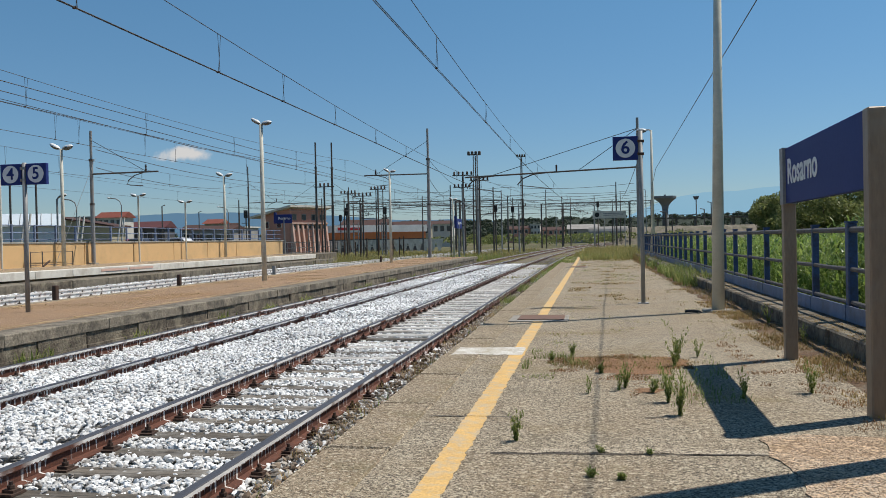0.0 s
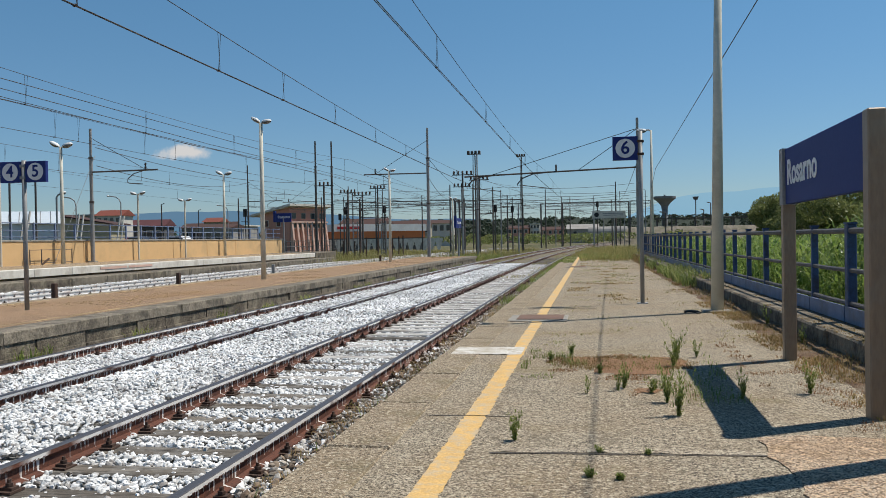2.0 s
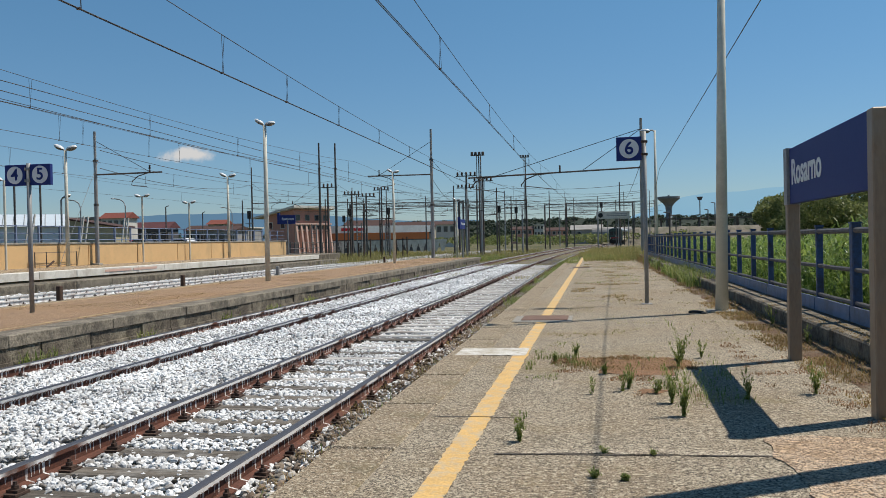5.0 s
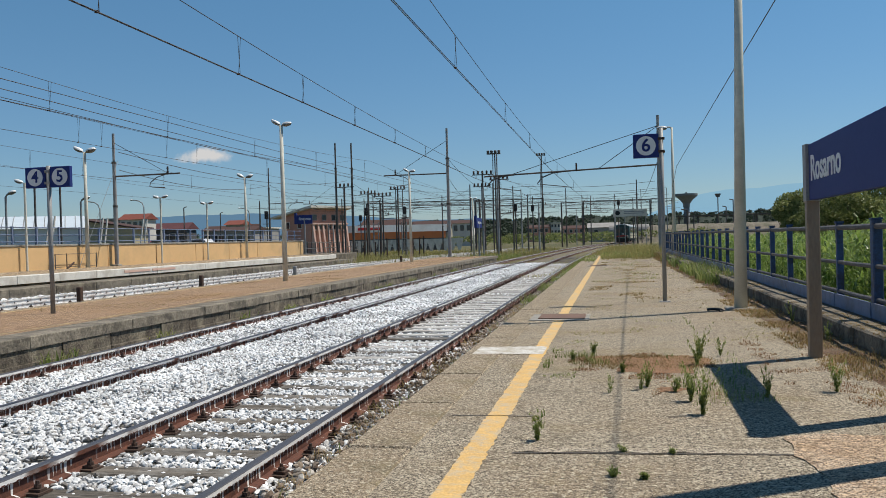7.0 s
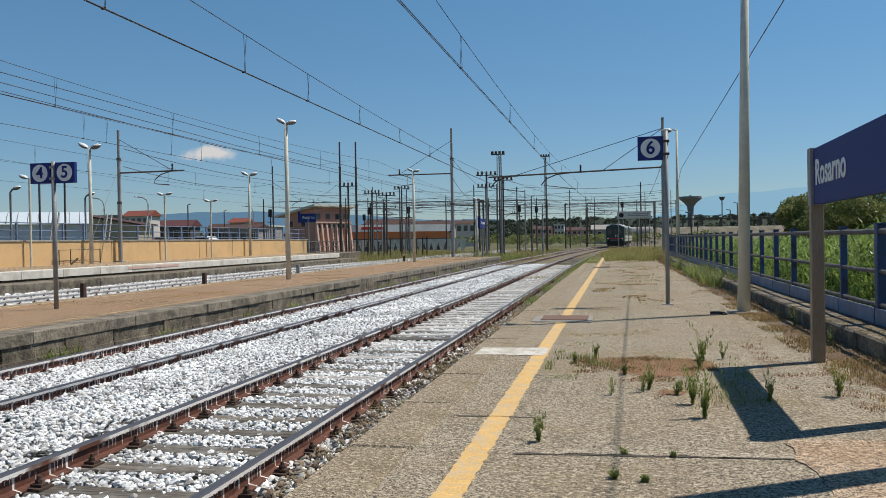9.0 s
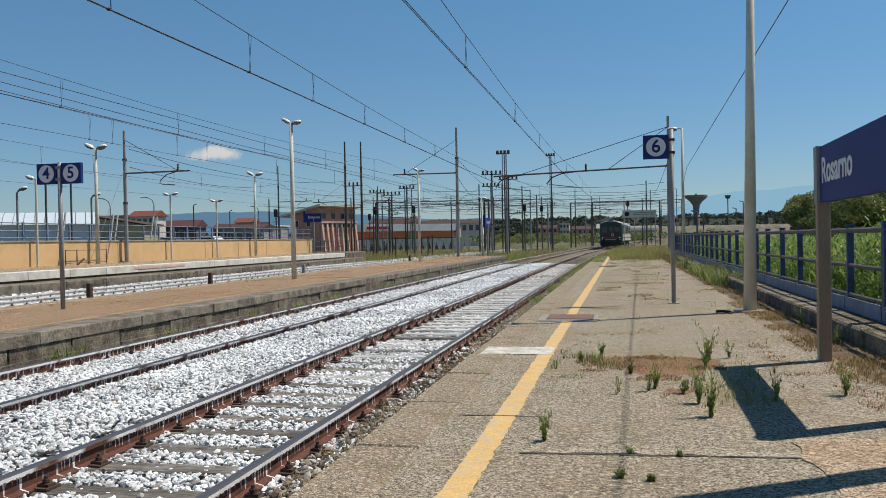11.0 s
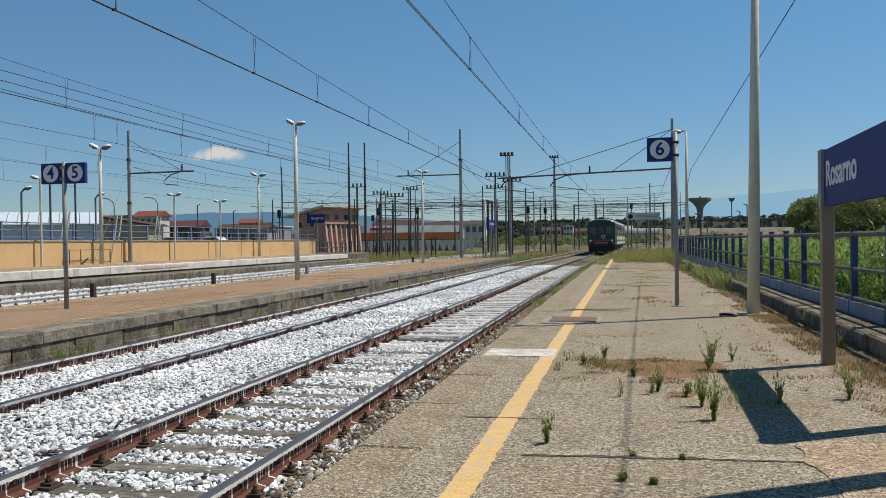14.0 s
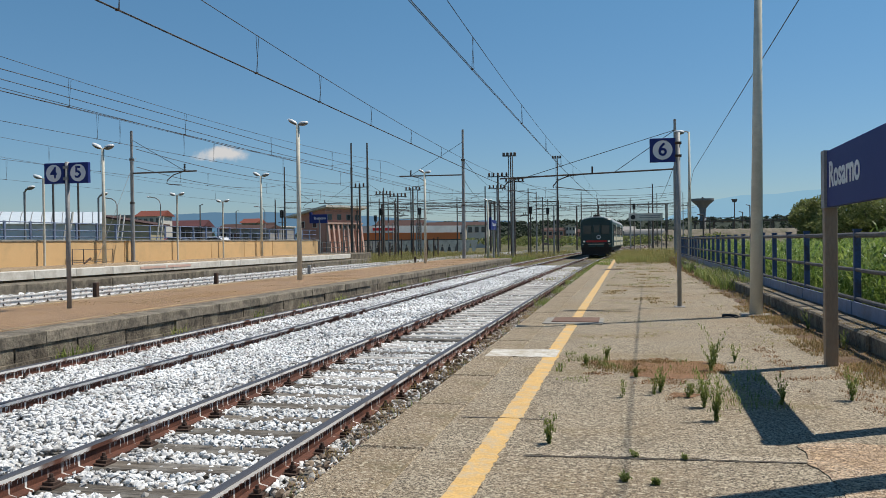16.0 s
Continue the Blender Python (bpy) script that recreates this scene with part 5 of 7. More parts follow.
def build_wires():
    wire_run("overhead_line", "dark contact wire hung from a carrier above the near line", -3.2, lambda y: 4.87 - 0.002 * min(y, 40), sag(33, 5.37, 5.80, 24.5), -16, 105, [8.4, 17.6, 26.0, 33.8, 41.5, 50, 66, 76, 86, 96])
    wire_run("overhead_line", "dark contact wire hung from a carrier above the second line", -6.58, lambda y: 4.34 - 0.004 * min(y, 40), sag(36, 4.57, 5.45, 32), -18, 105, [2.4, 9.95, 14.2, 17.4, 21.15, 25.3, 29.6, 34, 41, 50, 66, 76, 86])
    wire_run("overhead_line", "sagging contact and carrier wires over the hidden line", -13.8, lambda y: 4.72 - 0.001 * y, sag(26, 5.37, 5.95, 22), -10, 110, [8, 18.7, 24.4, 31, 38, 46, 55, 66, 78], False)
    wire_run("overhead_line", "contact and carrier wires over the limed line", -17.6, lambda y: 4.81, sag(36, 5.62, 5.9, 36), -10, 120, [16, 20.5, 25.3, 26.6, 31.0, 33.5, 41, 50, 62, 74], False)
    wire_run("overhead_line", "thin contact and carrier wires before the ochre wall", -23.5, lambda y: 4.56, sag(50, 5.25, 5.6, 34), -5, 122, [30.5, 34, 41, 44, 52, 62, 75, 90], False, False)
    wire_run("overhead_line", "thin wires over the side yard", -33.5, lambda y: 4.9, sag(75, 5.6, 6.2, 38), 10, 130, [40, 52, 64, 80, 95], False, False)
    for pts, lab in (([(2.33, -8, 5.30), (2.33, 5.7, 4.72), (2.33, 12.4, 4.45), (2.33, 16.3, 4.29), (2.37, 32.2, 3.69), (2.8, 41.0, 3.4)], "single dark cable strung along the platform lamp posts"),
                     ([(-15.4, -5, 5.78), (-15.4, 18.4, 5.67), (-15.4, 38, 5.58), (-16.4, 96, 6.2)], "dark feeder wire above the lines"),
                     ([(-16.2, -5, 5.84), (-16.2, 19.3, 5.63), (-16.2, 33.9, 5.46), (-18, 98, 6.0)], "dark feeder wire above the lines"),
                     ([(-30.4, 96, 11.0), (-22, 60, 7.0), (-20, 40, 6.2), (-19, 0, 6.4)], "thin feeder wire strung from a tall mast")):
        w = thing("feeder_wire", (0, 0, 0), lab, "wire", "feeder wires")
        v = [Vector(p) for p in pts]
        out = []
        for i in range(len(v) - 1):
            for k in range(8):
                t = k / 8
                out.append(v[i].lerp(v[i + 1], t))
        part("strand", Build().tube(out + [v[-1]], 0.008 if v[0].x > 0 else 0.012, 5), M_WIRE, w)
    # level feeder wires over the yard
    for k in range(12):
        y, z = 92 + 6.5 * k, 5.6 + 0.55 * (k * 5 % 7) * 0.6
        w = thing("yard_wire", (0, 0, 0), "thin level wire across the yard", "wire", "yard wires")
        x0, x1 = -42 + 2.0 * k, 4 + 0.8 * k
        part("strand", Build().tube([(x0 + (x1 - x0) * i / 24, y, z - 0.35 * abs(math.sin(math.pi * i / 8))) for i in range(25)], 0.02, 4), M_WIRE, w)
    # cross spans between the yard masts
    for k, (a, b, dip) in enumerate((((-9.0, 100, 6.2), (4.6, 165, 8.5), 1.4), ((-16.5, 98, 6.0), (-8.0, 190, 6.4), 0.8), ((-32, 96, 7.2), (-12, 104, 6.0), 0.7), ((-30, 96, 6.2), (-13, 120, 6.6), 0.7),
                                   ((-39, 92, 7.6), (-28, 128, 7.0), 0.6), ((-26, 130, 6.6), (-6, 160, 7.4), 0.9), ((-36, 124, 6.8), (-12, 130, 6.2), 0.7), ((-29, 104, 5.4), (-11, 112, 5.4), 0.6),
                                   ((-12, 104, 5.8), (11, 180, 8.0), 1.0), ((-31, 118, 7.4), (-5, 160, 7.8), 0.9), ((-12, 89, 7.8), (0.4, 150, 7.0), 0.8), ((-40, 92, 5.4), (-17, 98, 5.4), 0.5),
                                   ((-11.2, 57.4, 6.9), (-13.7, 100, 7.2), 0.9), ((-11.2, 57.4, 5.6), (-16.5, 98, 6.0), 0.5), ((2.95, 57.4, 5.9), (4.6, 165, 8.6), 1.2), ((-27, 42.4, 5.6), (-39, 92, 8.2), 0.8), ((-27, 42.4, 6.6), (-31, 96, 8.6), 1.0))):
        a, b = Vector(a), Vector(b)
        w = thing("cross_span", (0, 0, 0), "sagging span wire between yard masts", "wire", "cross spans")
        part("strand", Build().tube([a.lerp(b, i / 14) - Vector((0, 0, dip * 4 * (i / 14) * (1 - i / 14))) for i in range(15)], 0.018, 4), M_WIRE, w)


# ---------------------------------------------------------------- small things on the platforms
def build_small():
    h = thing("inspection_cover", (-0.78, 12.2, 0.0), "rust brown steel cover in a pale concrete frame", "manhole cover", "inspection covers")
    part("frame", Build().chamfer(-0.42, 0.42, -0.42, 0.48, -0.02, 0.014, 0.006), M_CONC, h)
    part("cover", Build().chamfer(-0.30, 0.36, -0.26, 0.40, 0.010, 0.026, 0.004), M_RUSTPLATE, h)
    copy_thing(h, pose(-0.62, 33.5, 0.0))
    b = thing("marker_post", (-12.05, 23.0, -0.01), "short dark rusty marker post at the platform edge", "post", "marker posts")
    part("stub", Build().chamfer(-0.055, 0.055, -0.06, 0.06, 0, 0.34, 0.015), M_IRON, b)
    copy_thing(b, pose(-12.05, 17.2, -0.01))
    copy_thing(b, pose(-12.05, 47.0, -0.01))
    b = thing("marker_post", (-12.05, 30.5, -0.01), "short grey marker post at the platform edge", "post", "marker posts")
    part("stub", Build().chamfer(-0.06, 0.06, -0.06, 0.06, 0, 0.34, 0.015), M_GALV, b)
    c = thing("cable_stub", (1.49, 13.05, 0.0), "dark bent cable end lying on the asphalt", "cable")
    part("sleeve", Build().tube([(0.05, 0, 0.022), (-0.02, 0.01, 0.03), (-0.08, 0.02, 0.03), (-0.14, 0.03, 0.022)], 0.02, 8), M_BLACK, c)
    part("wire_end", Build().tube([(0.05, 0, 0.035), (0.09, -0.05, 0.012), (0.02, -0.12, 0.012)], 0.012, 6), M_BLACK, c)
    g = thing("low_gate", (-27.3, 38.0, 0.25), "low mesh gate leaning against the ochre wall", "gate")
    for y in (-0.9, 0.0, 2.5):
        part("post", Build().tube([(0, y, 0), (0, y, 0.78)], 0.03, 6), M_MAST, g)
    for z in (0.1, 0.75):
        part("bar", Build().tube([(0, -0.9, z), (0, 2.5, z)], 0.015, 6), M_MAST, g)
    part("brace", Build().tube([(0.02, 0.0, 0.02), (0.02, 0.55, 0.3)], 0.05, 6), M_IRON, g)
    s = thing("guy_wire", (-27.1, 38.5, 0.25), "pale guy rod from the mast to the platform", "guy wire")
    part("rod", Build().tube([(0, 0.2, 0), (0, 4.0, 5.9)], 0.011, 6), M_GALV, s)
    # a heap of trackside posts by the yard
    for i in range(9):
        t = thing("yard_stake", (-26.5 + 0.9 * i + rng.uniform(-0.2, 0.2), 82 + rng.uniform(0, 6), -0.62), "thin dark stake beside the yard", "post", "yard stakes")
        part("shaft", Build().tube([(0, 0, 0), (0.02, 0, rng.uniform(1.7, 2.6))], 0.07, 6), M_IRON, t)
    e = thing("ladder_cabinet", (-28.6, 99.5, -0.62), "pale lattice cabinet beside a tall mast", "cabinet", "yard cabinets")
    for dx in (-0.3, 0.3):
        part("upright", Build().box(dx - 0.05, dx + 0.05, -0.05, 0.05, 0, 4.2), M_GALV, e)
    for k in range(9):
        part("rung", Build().box(-0.3, 0.3, -0.03, 0.03, 0.3 + 0.45 * k, 0.36 + 0.45 * k), M_GALV, e)
    copy_thing(e, pose(-25.4, 101, -0.62))
    copy_thing(e, pose(-33.9, 98, -0.62))


# ---------------------------------------------------------------- the railcar
RAILCAR_LENGTH = 23.4


def build_railcar():
    """Its origin lies at rail level under the front coupler; it runs towards -y."""
    car = thing("railcar", (0, 90, RAIL_Z), "dark teal diesel railcar with a red front band and cream sides", "railcar")
    n = 9
    def section(w, z0, z1, crown):
        """Half outline of the body: sides, rounded shoulder, flat crown."""
        pts = [(-w, z0), (-w * 1.0, z1)]
        for i in range(1, n):
            a = math.pi * i / n
            pts.append((-w * math.cos(a), z1 + crown * math.sin(a) ** 0.75))
        return pts + [(w, z1), (w, z0)]
    def hull(z0, z1, crown, y0, y1, nose):
        b = Build()
        ss = [(0.86, 0.0, 0.92), (0.96, 0.10, 0.98), (1.0, nose, 1.0)]
        st = [(y0 + d, k, q) for k, d, q in ss] + [(y1 - d, k, q) for k, d, q in reversed(ss)]
        rows = [[(x * k, y, z) for x, z in section(1.42, z0, z1, crown * q)] for y, k, q in st]
        m = len(rows[0])
        v = [p for r in rows for p in r]
        f = [(i * m + j, i * m + (j + 1) % m, (i + 1) * m + (j + 1) % m, (i + 1) * m + j) for i in range(len(rows) - 1) for j in range(m)]
        f += [tuple(range(m - 1, -1, -1)), tuple((len(rows) - 1) * m + j for j in range(m))]
        return b.add(v, f)
    part("body", hull(0.85, 3.05, 0.42, 0.0, RAILCAR_LENGTH, 0.5), M_GREEN, car, "dark teal painted body")
    part("roof", hull(3.06, 3.07, 0.50, 0.35, RAILCAR_LENGTH - 0.35, 0.5), M_ROOFGREY, car, "grey ribbed roof")
    for y in (2.5, 6.0, 9.5, 13, 16.5, 20):
        part("roof_vent", Build().chamfer(-0.35, 0.35, y - 0.4, y + 0.4, 3.5, 3.68, 0.06), M_ROOFGREY, car)
    part("roof_lamp_box", Build().chamfer(-0.28, 0.28, 0.45, 0.95, 3.36, 3.74, 0.07), M_UNDER, car, "dark lamp box on the roof")
    part("horn", Build().tube([(-0.5, 0.4, 3.52), (-0.5, 0.9, 3.52)], 0.06, 8), M_UNDER, car)
    # front
    for sx in (-1, 1):
        x0, x1 = sorted((sx * 0.44, sx * 1.12))
        part("front_window", Build().chamfer(x0, x1, -0.03, 0.05, 2.02, 2.78, 0.02), M_GLASS, car, "dark front window")
        part("headlight", Build().tube([(sx * 1.08, -0.08, 1.36), (sx * 1.08, 0.05, 1.36)], 0.09, 12), LIGHT_ON, car, "lit round headlight")
        part("tail_lamp", Build().tube([(sx * 0.86, -0.06, 1.36), (sx * 0.86, 0.05, 1.36)], 0.075, 10), M_RED, car)
        bf = part("buffer", Build().tube([(sx * 0.88, 0.05, 0.98), (sx * 0.88, -0.45, 0.98)], 0.09, 10), M_UNDER, car)
        part("buffer_disc", Build().tube([(sx * 0.88, -0.45, 0.98), (sx * 0.88, -0.50, 0.98)], 0.23, 14), M_UNDER, bf)
    part("gangway_door", Build().chamfer(-0.36, 0.36, -0.05, 0.05, 1.5, 3.0, 0.02), M_GREEN, car)
    part("door_window", Build().chamfer(-0.24, 0.24, -0.07, 0.0, 2.15, 2.78, 0.02), M_GLASS, car)
    part("red_band", Build().chamfer(-0.8, 0.8, -0.065, 0.05, 1.28, 1.45, 0.01), M_RED, car, "red band across the front")
    part("emblem", Build().prism([(0.2 + 0.19 * math.cos(2 * math.pi * j / 18), 1.74 + 0.19 * math.sin(2 * math.pi * j / 18)) for j in range(18)], "y", -0.075, -0.052), M_SIGNWHITE, car, "pale round emblem")
    part("emblem_centre", Build().prism([(0.2 + 0.13 * math.cos(2 * math.pi * j / 18), 1.74 + 0.13 * math.sin(2 * math.pi * j / 18)) for j in range(18)], "y", -0.085, -0.070), M_GREEN, car)
    part("front_stripe", Build().box(-1.26, 1.26, -0.03, 0.05, 1.08, 1.15), M_CREAM, car, "thin pale stripe")
    part("plough", Build().prism([(-1.28, 0.2), (1.28, 0.2), (1.32, 0.86), (-1.32, 0.86)], "y", 0.05, 0.35), M_UNDER, car)
    part("coupler", Build().tube([(0, 0.1, 0.98), (0, -0.35, 0.95)], 0.07, 8), M_UNDER, car)
    # sides
    for sx in (-1, 1):
        x0, x1 = sorted((sx * 1.435, sx * 1.452))
        part("side_band", Build().box(x0, x1, 0.9, RAILCAR_LENGTH - 0.9, 0.95, 1.78), M_CREAM, car, "cream lower side band")
        part("side_stripe", Build().box(*sorted((sx * 1.448, sx * 1.458)), 0.9, RAILCAR_LENGTH - 0.9, 1.28, 1.42), M_GREEN, car)
        for y in [2.0 + 1.52 * i for i in range(13)]:
            if abs(y - 6.56) < 0.8 or abs(y - 15.7) < 0.8:
                d = part("side_door", Build().chamfer(*sorted((sx * 1.44, sx * 1.47)), y - 0.62, y + 0.62, 0.95, 2.95, 0.004), M_CREAM, car, "pale folding side door")
                part("door_pane", Build().box(*sorted((sx * 1.45, sx * 1.478)), y - 0.45, y + 0.45, 1.95, 2.75), M_GLASS, d)
            else:
                part("side_window", Build().chamfer(*sorted((sx * 1.43, sx * 1.46)), y - 0.58, y + 0.58, 1.98, 2.8, 0.004), M_GLASS, car)
        part("cab_door", Build().chamfer(*sorted((sx * 1.43, sx * 1.465)), 0.85, 1.35, 0.95, 2.9, 0.004), M_GREEN, car)
    part("underframe", Build().box(-1.2, 1.2, 0.6, RAILCAR_LENGTH - 0.6, 0.55, 0.9), M_UNDER, car)
    for y in (7.5, 10.5, 13.5):
        part("engine_box", Build().chamfer(-1.25, 1.25, y - 1.1, y + 1.1, 0.28, 0.6, 0.06), M_UNDER, car)
    for y in (3.6, RAILCAR_LENGTH - 3.6):
        bo = part("bogie", Build().chamfer(-1.1, 1.1, y - 1.7, y + 1.7, 0.36, 0.62, 0.05), M_UNDER, car)
        for dy in (-1.2, 1.2):
            for sx in (-0.7525, 0.7525):
                part("wheel", Build().tube([(sx - 0.06, y + dy, 0.455), (sx + 0.06, y + dy, 0.455)], 0.455, 20), M_IRON, bo)
    return car


def emissive(name, col, power):
    m = mat(name, col, col, 5, 0.3, 0, 0)
    b = m.node_tree.nodes["Principled BSDF"]
    b.inputs["Emission Color"].default_value, b.inputs["Emission Strength"].default_value = rgba(col), power
    return m


LIGHT_ON = emissive("lit_headlight", (0.8, 0.74, 0.62), 0.15)



# ---------------------------------------------------------------- town
M_TOWER = mat("weathered_tower_concrete", (0.22, 0.225, 0.23), (0.16, 0.165, 0.17), 0.4, 0.95, 0, 0.2, 3)


def house(name, label, at, w, d, h, wall, roof, roof_h, floors, cols, eave=0.4, group="town houses", ridge="x"):
    """A walled block with recessed windows on the side towards the station and a pitched or flat roof."""
    o = thing(name, at, label, "house", group)
    part("wall", Build().box(-w / 2, w / 2, 0, d, 0, h), wall, o)
    if roof_h > 0:
        r = Build()
        if ridge == "x":
            r.prism([(-eave, h), (d + eave, h), (d / 2, h + roof_h)], "x", -w / 2 - eave, w / 2 + eave)
        else:
            r.prism([(-w / 2 - eave, h), (w / 2 + eave, h), (0, h + roof_h)], "y", -eave, d + eave)
        part("roof", r, roof, o)
    else:
        part("roof", Build().box(-w / 2 - eave, w / 2 + eave, -eave, d + eave, h, h + 0.3), roof, o)
    for i in range(floors):
        z = h * (i + 0.35) / floors
        for j in range(cols):
            x = -w / 2 + w * (j + 0.5) / cols
            ww, hh = min(0.55, w / cols * 0.3), h / floors * 0.24
            win = part("window", Build().box(x - ww - 0.1, x + ww + 0.1, -0.06, 0.02, z - 0.1, z + 2 * hh + 0.1), M_WHITEWALL, o)
            part("pane", Build().box(x - ww, x + ww, -0.08, 0.0, z, z + 2 * hh), M_GLASS, win)
    return o


def build_town():
    # shed with a milky arched roof
    s = thing("arched_shed", (-54.8, 80, -0.62), "long shed with a milky ribbed low arched roof", "shed", rz=35)
    part("wall", Build().box(-24, 0, 0, 9, 0, 4.2), M_SHEDWALL, s)
    arch = [(i, 4.2 + 1.42 * math.sin(math.pi * (i + 0.4) / 9.8) ** 0.8) for i in np.linspace(-0.35, 9.35, 13)]
    part("roof", Build().prism([(u, w) for u, w in arch] + [(9.4, 4.15), (-0.4, 4.15)], "x", -24.2, 0.1), M_POLY, s, "milky translucent sheet roof")
    for i in range(25):
        x = -24 + i * 0.99
        part("roof_rib", Build().tube([(x, u - 0.02, w + 0.02) for u, w in arch[:8]], 0.04, 4), M_GALV, s)
    for i in range(12):
        part("wall_panel", Build().box(-23.9 + 2.0 * i, -22.05 + 2.0 * i, -0.05, 0.0, 0.3, 4.1), M_SHEDWALL, s)
    # pale braces leaning on the railing
    for y in (40.3, 45.2, 49.6):
        q = thing("leaning_frame", (-30.2, y, -0.62), "pair of pale leaning props behind the wall", "prop", "leaning props")
        for d in (0.0, 0.45):
            part("prop", Build().tube([(0.0, d - 0.5, 0), (0.1, d + 0.25, 3.7)], 0.06, 6), M_PALECONC, q)
    # tan store with a mono roof
    t = thing("store_building", (-62.2, 95, -0.62), "olive tan plastered store with a dark sloping roof", "building")
    part("wall", Build().prism([(-3.9, 0), (3.6, 0), (3.6, 4.35), (-3.9, 5.5)], "y", 0, 3), M_OLIVEWALL, t)
    part("roof", Build().prism([(-4.3, 5.62), (4.2, 4.3), (4.2, 4.46), (-4.3, 5.82)], "y", -0.5, 3.5), M_BROWNROOF, t)
    house("apartment_house", "white plastered flats with a red hipped roof", (-86.8, 140, -0.62), 4.9, 4, 7.2, M_WHITEWALL, M_TERRA, 1.1, 3, 4)
    house("apartment_house", "grey flats with a flat roof behind the store", (-92.6, 142, -0.62), 6.0, 4, 7.3, M_GREYWALL, M_GREYWALL, 0, 3, 4)
    house("town_house", "low dark depot with a dark red roof", (-85.4, 150, -0.62), 8.0, 4, 5.4, M_SHEDDARK, M_DARKRED, 1.3, 1, 4)
    house("town_house", "long low house with a brown roof", (-77.4, 158, -0.62), 9.0, 5, 5.0, M_GREYWALL, M_BROWNROOF, 1.0, 1, 5)
    house("town_house", "pale house with a brown tiled roof", (-83.5, 180, -0.62), 5.5, 4, 5.6, M_WHITEWALL, M_BROWNROOF, 1.2, 2, 3)
    house("town_house", "tan house with a hipped red roof", (-71.6, 150, -0.62), 3.0, 4, 5.9, M_TANWALL, M_TERRA, 0.9, 2, 3)
    house("town_house", "grey block with a flat roof", (-88.5, 196, -0.62), 7, 9, 6.0, M_GREYWALL, M_PALECONC, 0, 2, 4)
    house("town_house", "dark roofed row beside the road", (-66.5, 140, -0.62), 7.0, 5, 4.6, M_GREYWALL, M_BROWNROOF, 0.7, 1, 4)
    house("town_house", "low brick house with a brown roof behind the shed", (-84.5, 115, -0.62), 6.2, 4, 6.4, M_PINK, M_BROWNROOF, 0.5, 2, 2)
    house("town_house", "dark flat roofed depot behind the shed", (-88.6, 112, -0.62), 7.5, 4, 5.9, M_SHEDDARK, M_BLACK, 0, 2, 4)
    # salmon station building with slanting buttresses
    p = thing("salmon_building", (-47.3, 127, -0.62), "salmon plastered building with pale slanting buttresses", "building", rz=66)
    part("wall", Build().prism([(0, 0), (6.6, 0), (6.6, 6.3), (0, 7.35)], "x", 0, 8.5), M_PINK, p)
    part("roof", Build().prism([(-1.0, 7.55), (8.3, 6.0), (8.3, 6.3), (-1.0, 7.92)], "x", -0.9, 9.2), M_PALECONC, p, "pale projecting roof slab")
    for i in range(8):
        x = 0.15 + 1.12 * i
        part("buttress", Build().prism([(-0.95, 0), (-0.03, 0), (-0.03, 4.9), (-0.3, 4.9)], "x", x, x + 0.36), M_PINKPALE, p, "pale pink slanting buttress")
        if i < 7:
            w = part("window", Build().box(x + 0.48, x + 1.06, -0.10, 0.02, 4.1, 4.8), M_GREYWALL, p)
            part("pane", Build().box(x + 0.54, x + 1.0, -0.13, -0.05, 4.18, 4.74), M_GLASS, w)
            part("sill", Build().box(x + 0.44, x + 1.1, -0.2, 0.02, 3.9, 4.02), M_PINKPALE, p)
    part("lintel", Build().box(0.0, 8.5, -0.42, 0.02, 4.9, 5.15), M_PINKPALE, p)
    for x in (0.9, 3.1, 5.3, 7.4):
        w = part("window", Build().box(x - 0.5, x + 0.5, -0.06, 0.02, 5.5, 6.5), M_GREYWALL, p)
        part("pane", Build().box(x - 0.42, x + 0.42, -0.09, -0.03, 5.58, 6.42), M_GLASS, w)
    for y in (2.4, 5.2):
        w = part("window", Build().box(-0.08, 0.02, y - 0.5, y + 0.5, 4.3, 5.4), M_PALECONC, p)
        part("pane", Build().box(-0.11, -0.04, y - 0.42, y + 0.42, 4.38, 5.32), M_GLASS, w)
    w = part("gate", Build().box(-0.10, 0.02, 1.0, 3.4, 0, 2.3), M_GREYWALL, p)
    # long low building, white band over orange, with a fence of triangular slabs
    b = thing("long_building", (-38.4, 150, -0.62), "long low building with a white band over an orange band", "building", rz=40)
    part("wall", Build().box(-9.4, 9.4, 0, 10, 0, 2.3), M_SHEDDARK, b)
    part("orange_band", Build().box(-9.4, 9.4, -0.05, 10, 2.3, 3.55), M_ORANGEPANEL, b, "orange wall band")
    part("white_band", Build().box(-9.6, 9.6, -0.25, 10.2, 3.55, 4.85), M_WHITEBAND, b, "white parapet band")
    part("text_bar", Build().box(-8.6, -4.2, -0.30, -0.24, 3.95, 4.45), M_RED, b, "red bar of writing")
    for i in range(7):
        w = part("window", Build().box(-8.2 + 2.5 * i, -6.6 + 2.5 * i, -0.08, 0.02, 0.9, 2.1), M_PALECONC, b)
        part("pane", Build().box(-8.05 + 2.5 * i, -6.75 + 2.5 * i, -0.12, -0.04, 1.0, 2.0), M_GLASS, w)
    f = thing("slab_fence", (-36.0, 139, -0.62), "fence of pale trapezoid concrete slabs", "fence", rz=25)
    sl = Build().prism([(-0.2, 0), (0.2, 0), (0.78, 2.1), (-0.78, 2.1)], "y", 0, 0.12).mesh("slab", M_PALECONC)
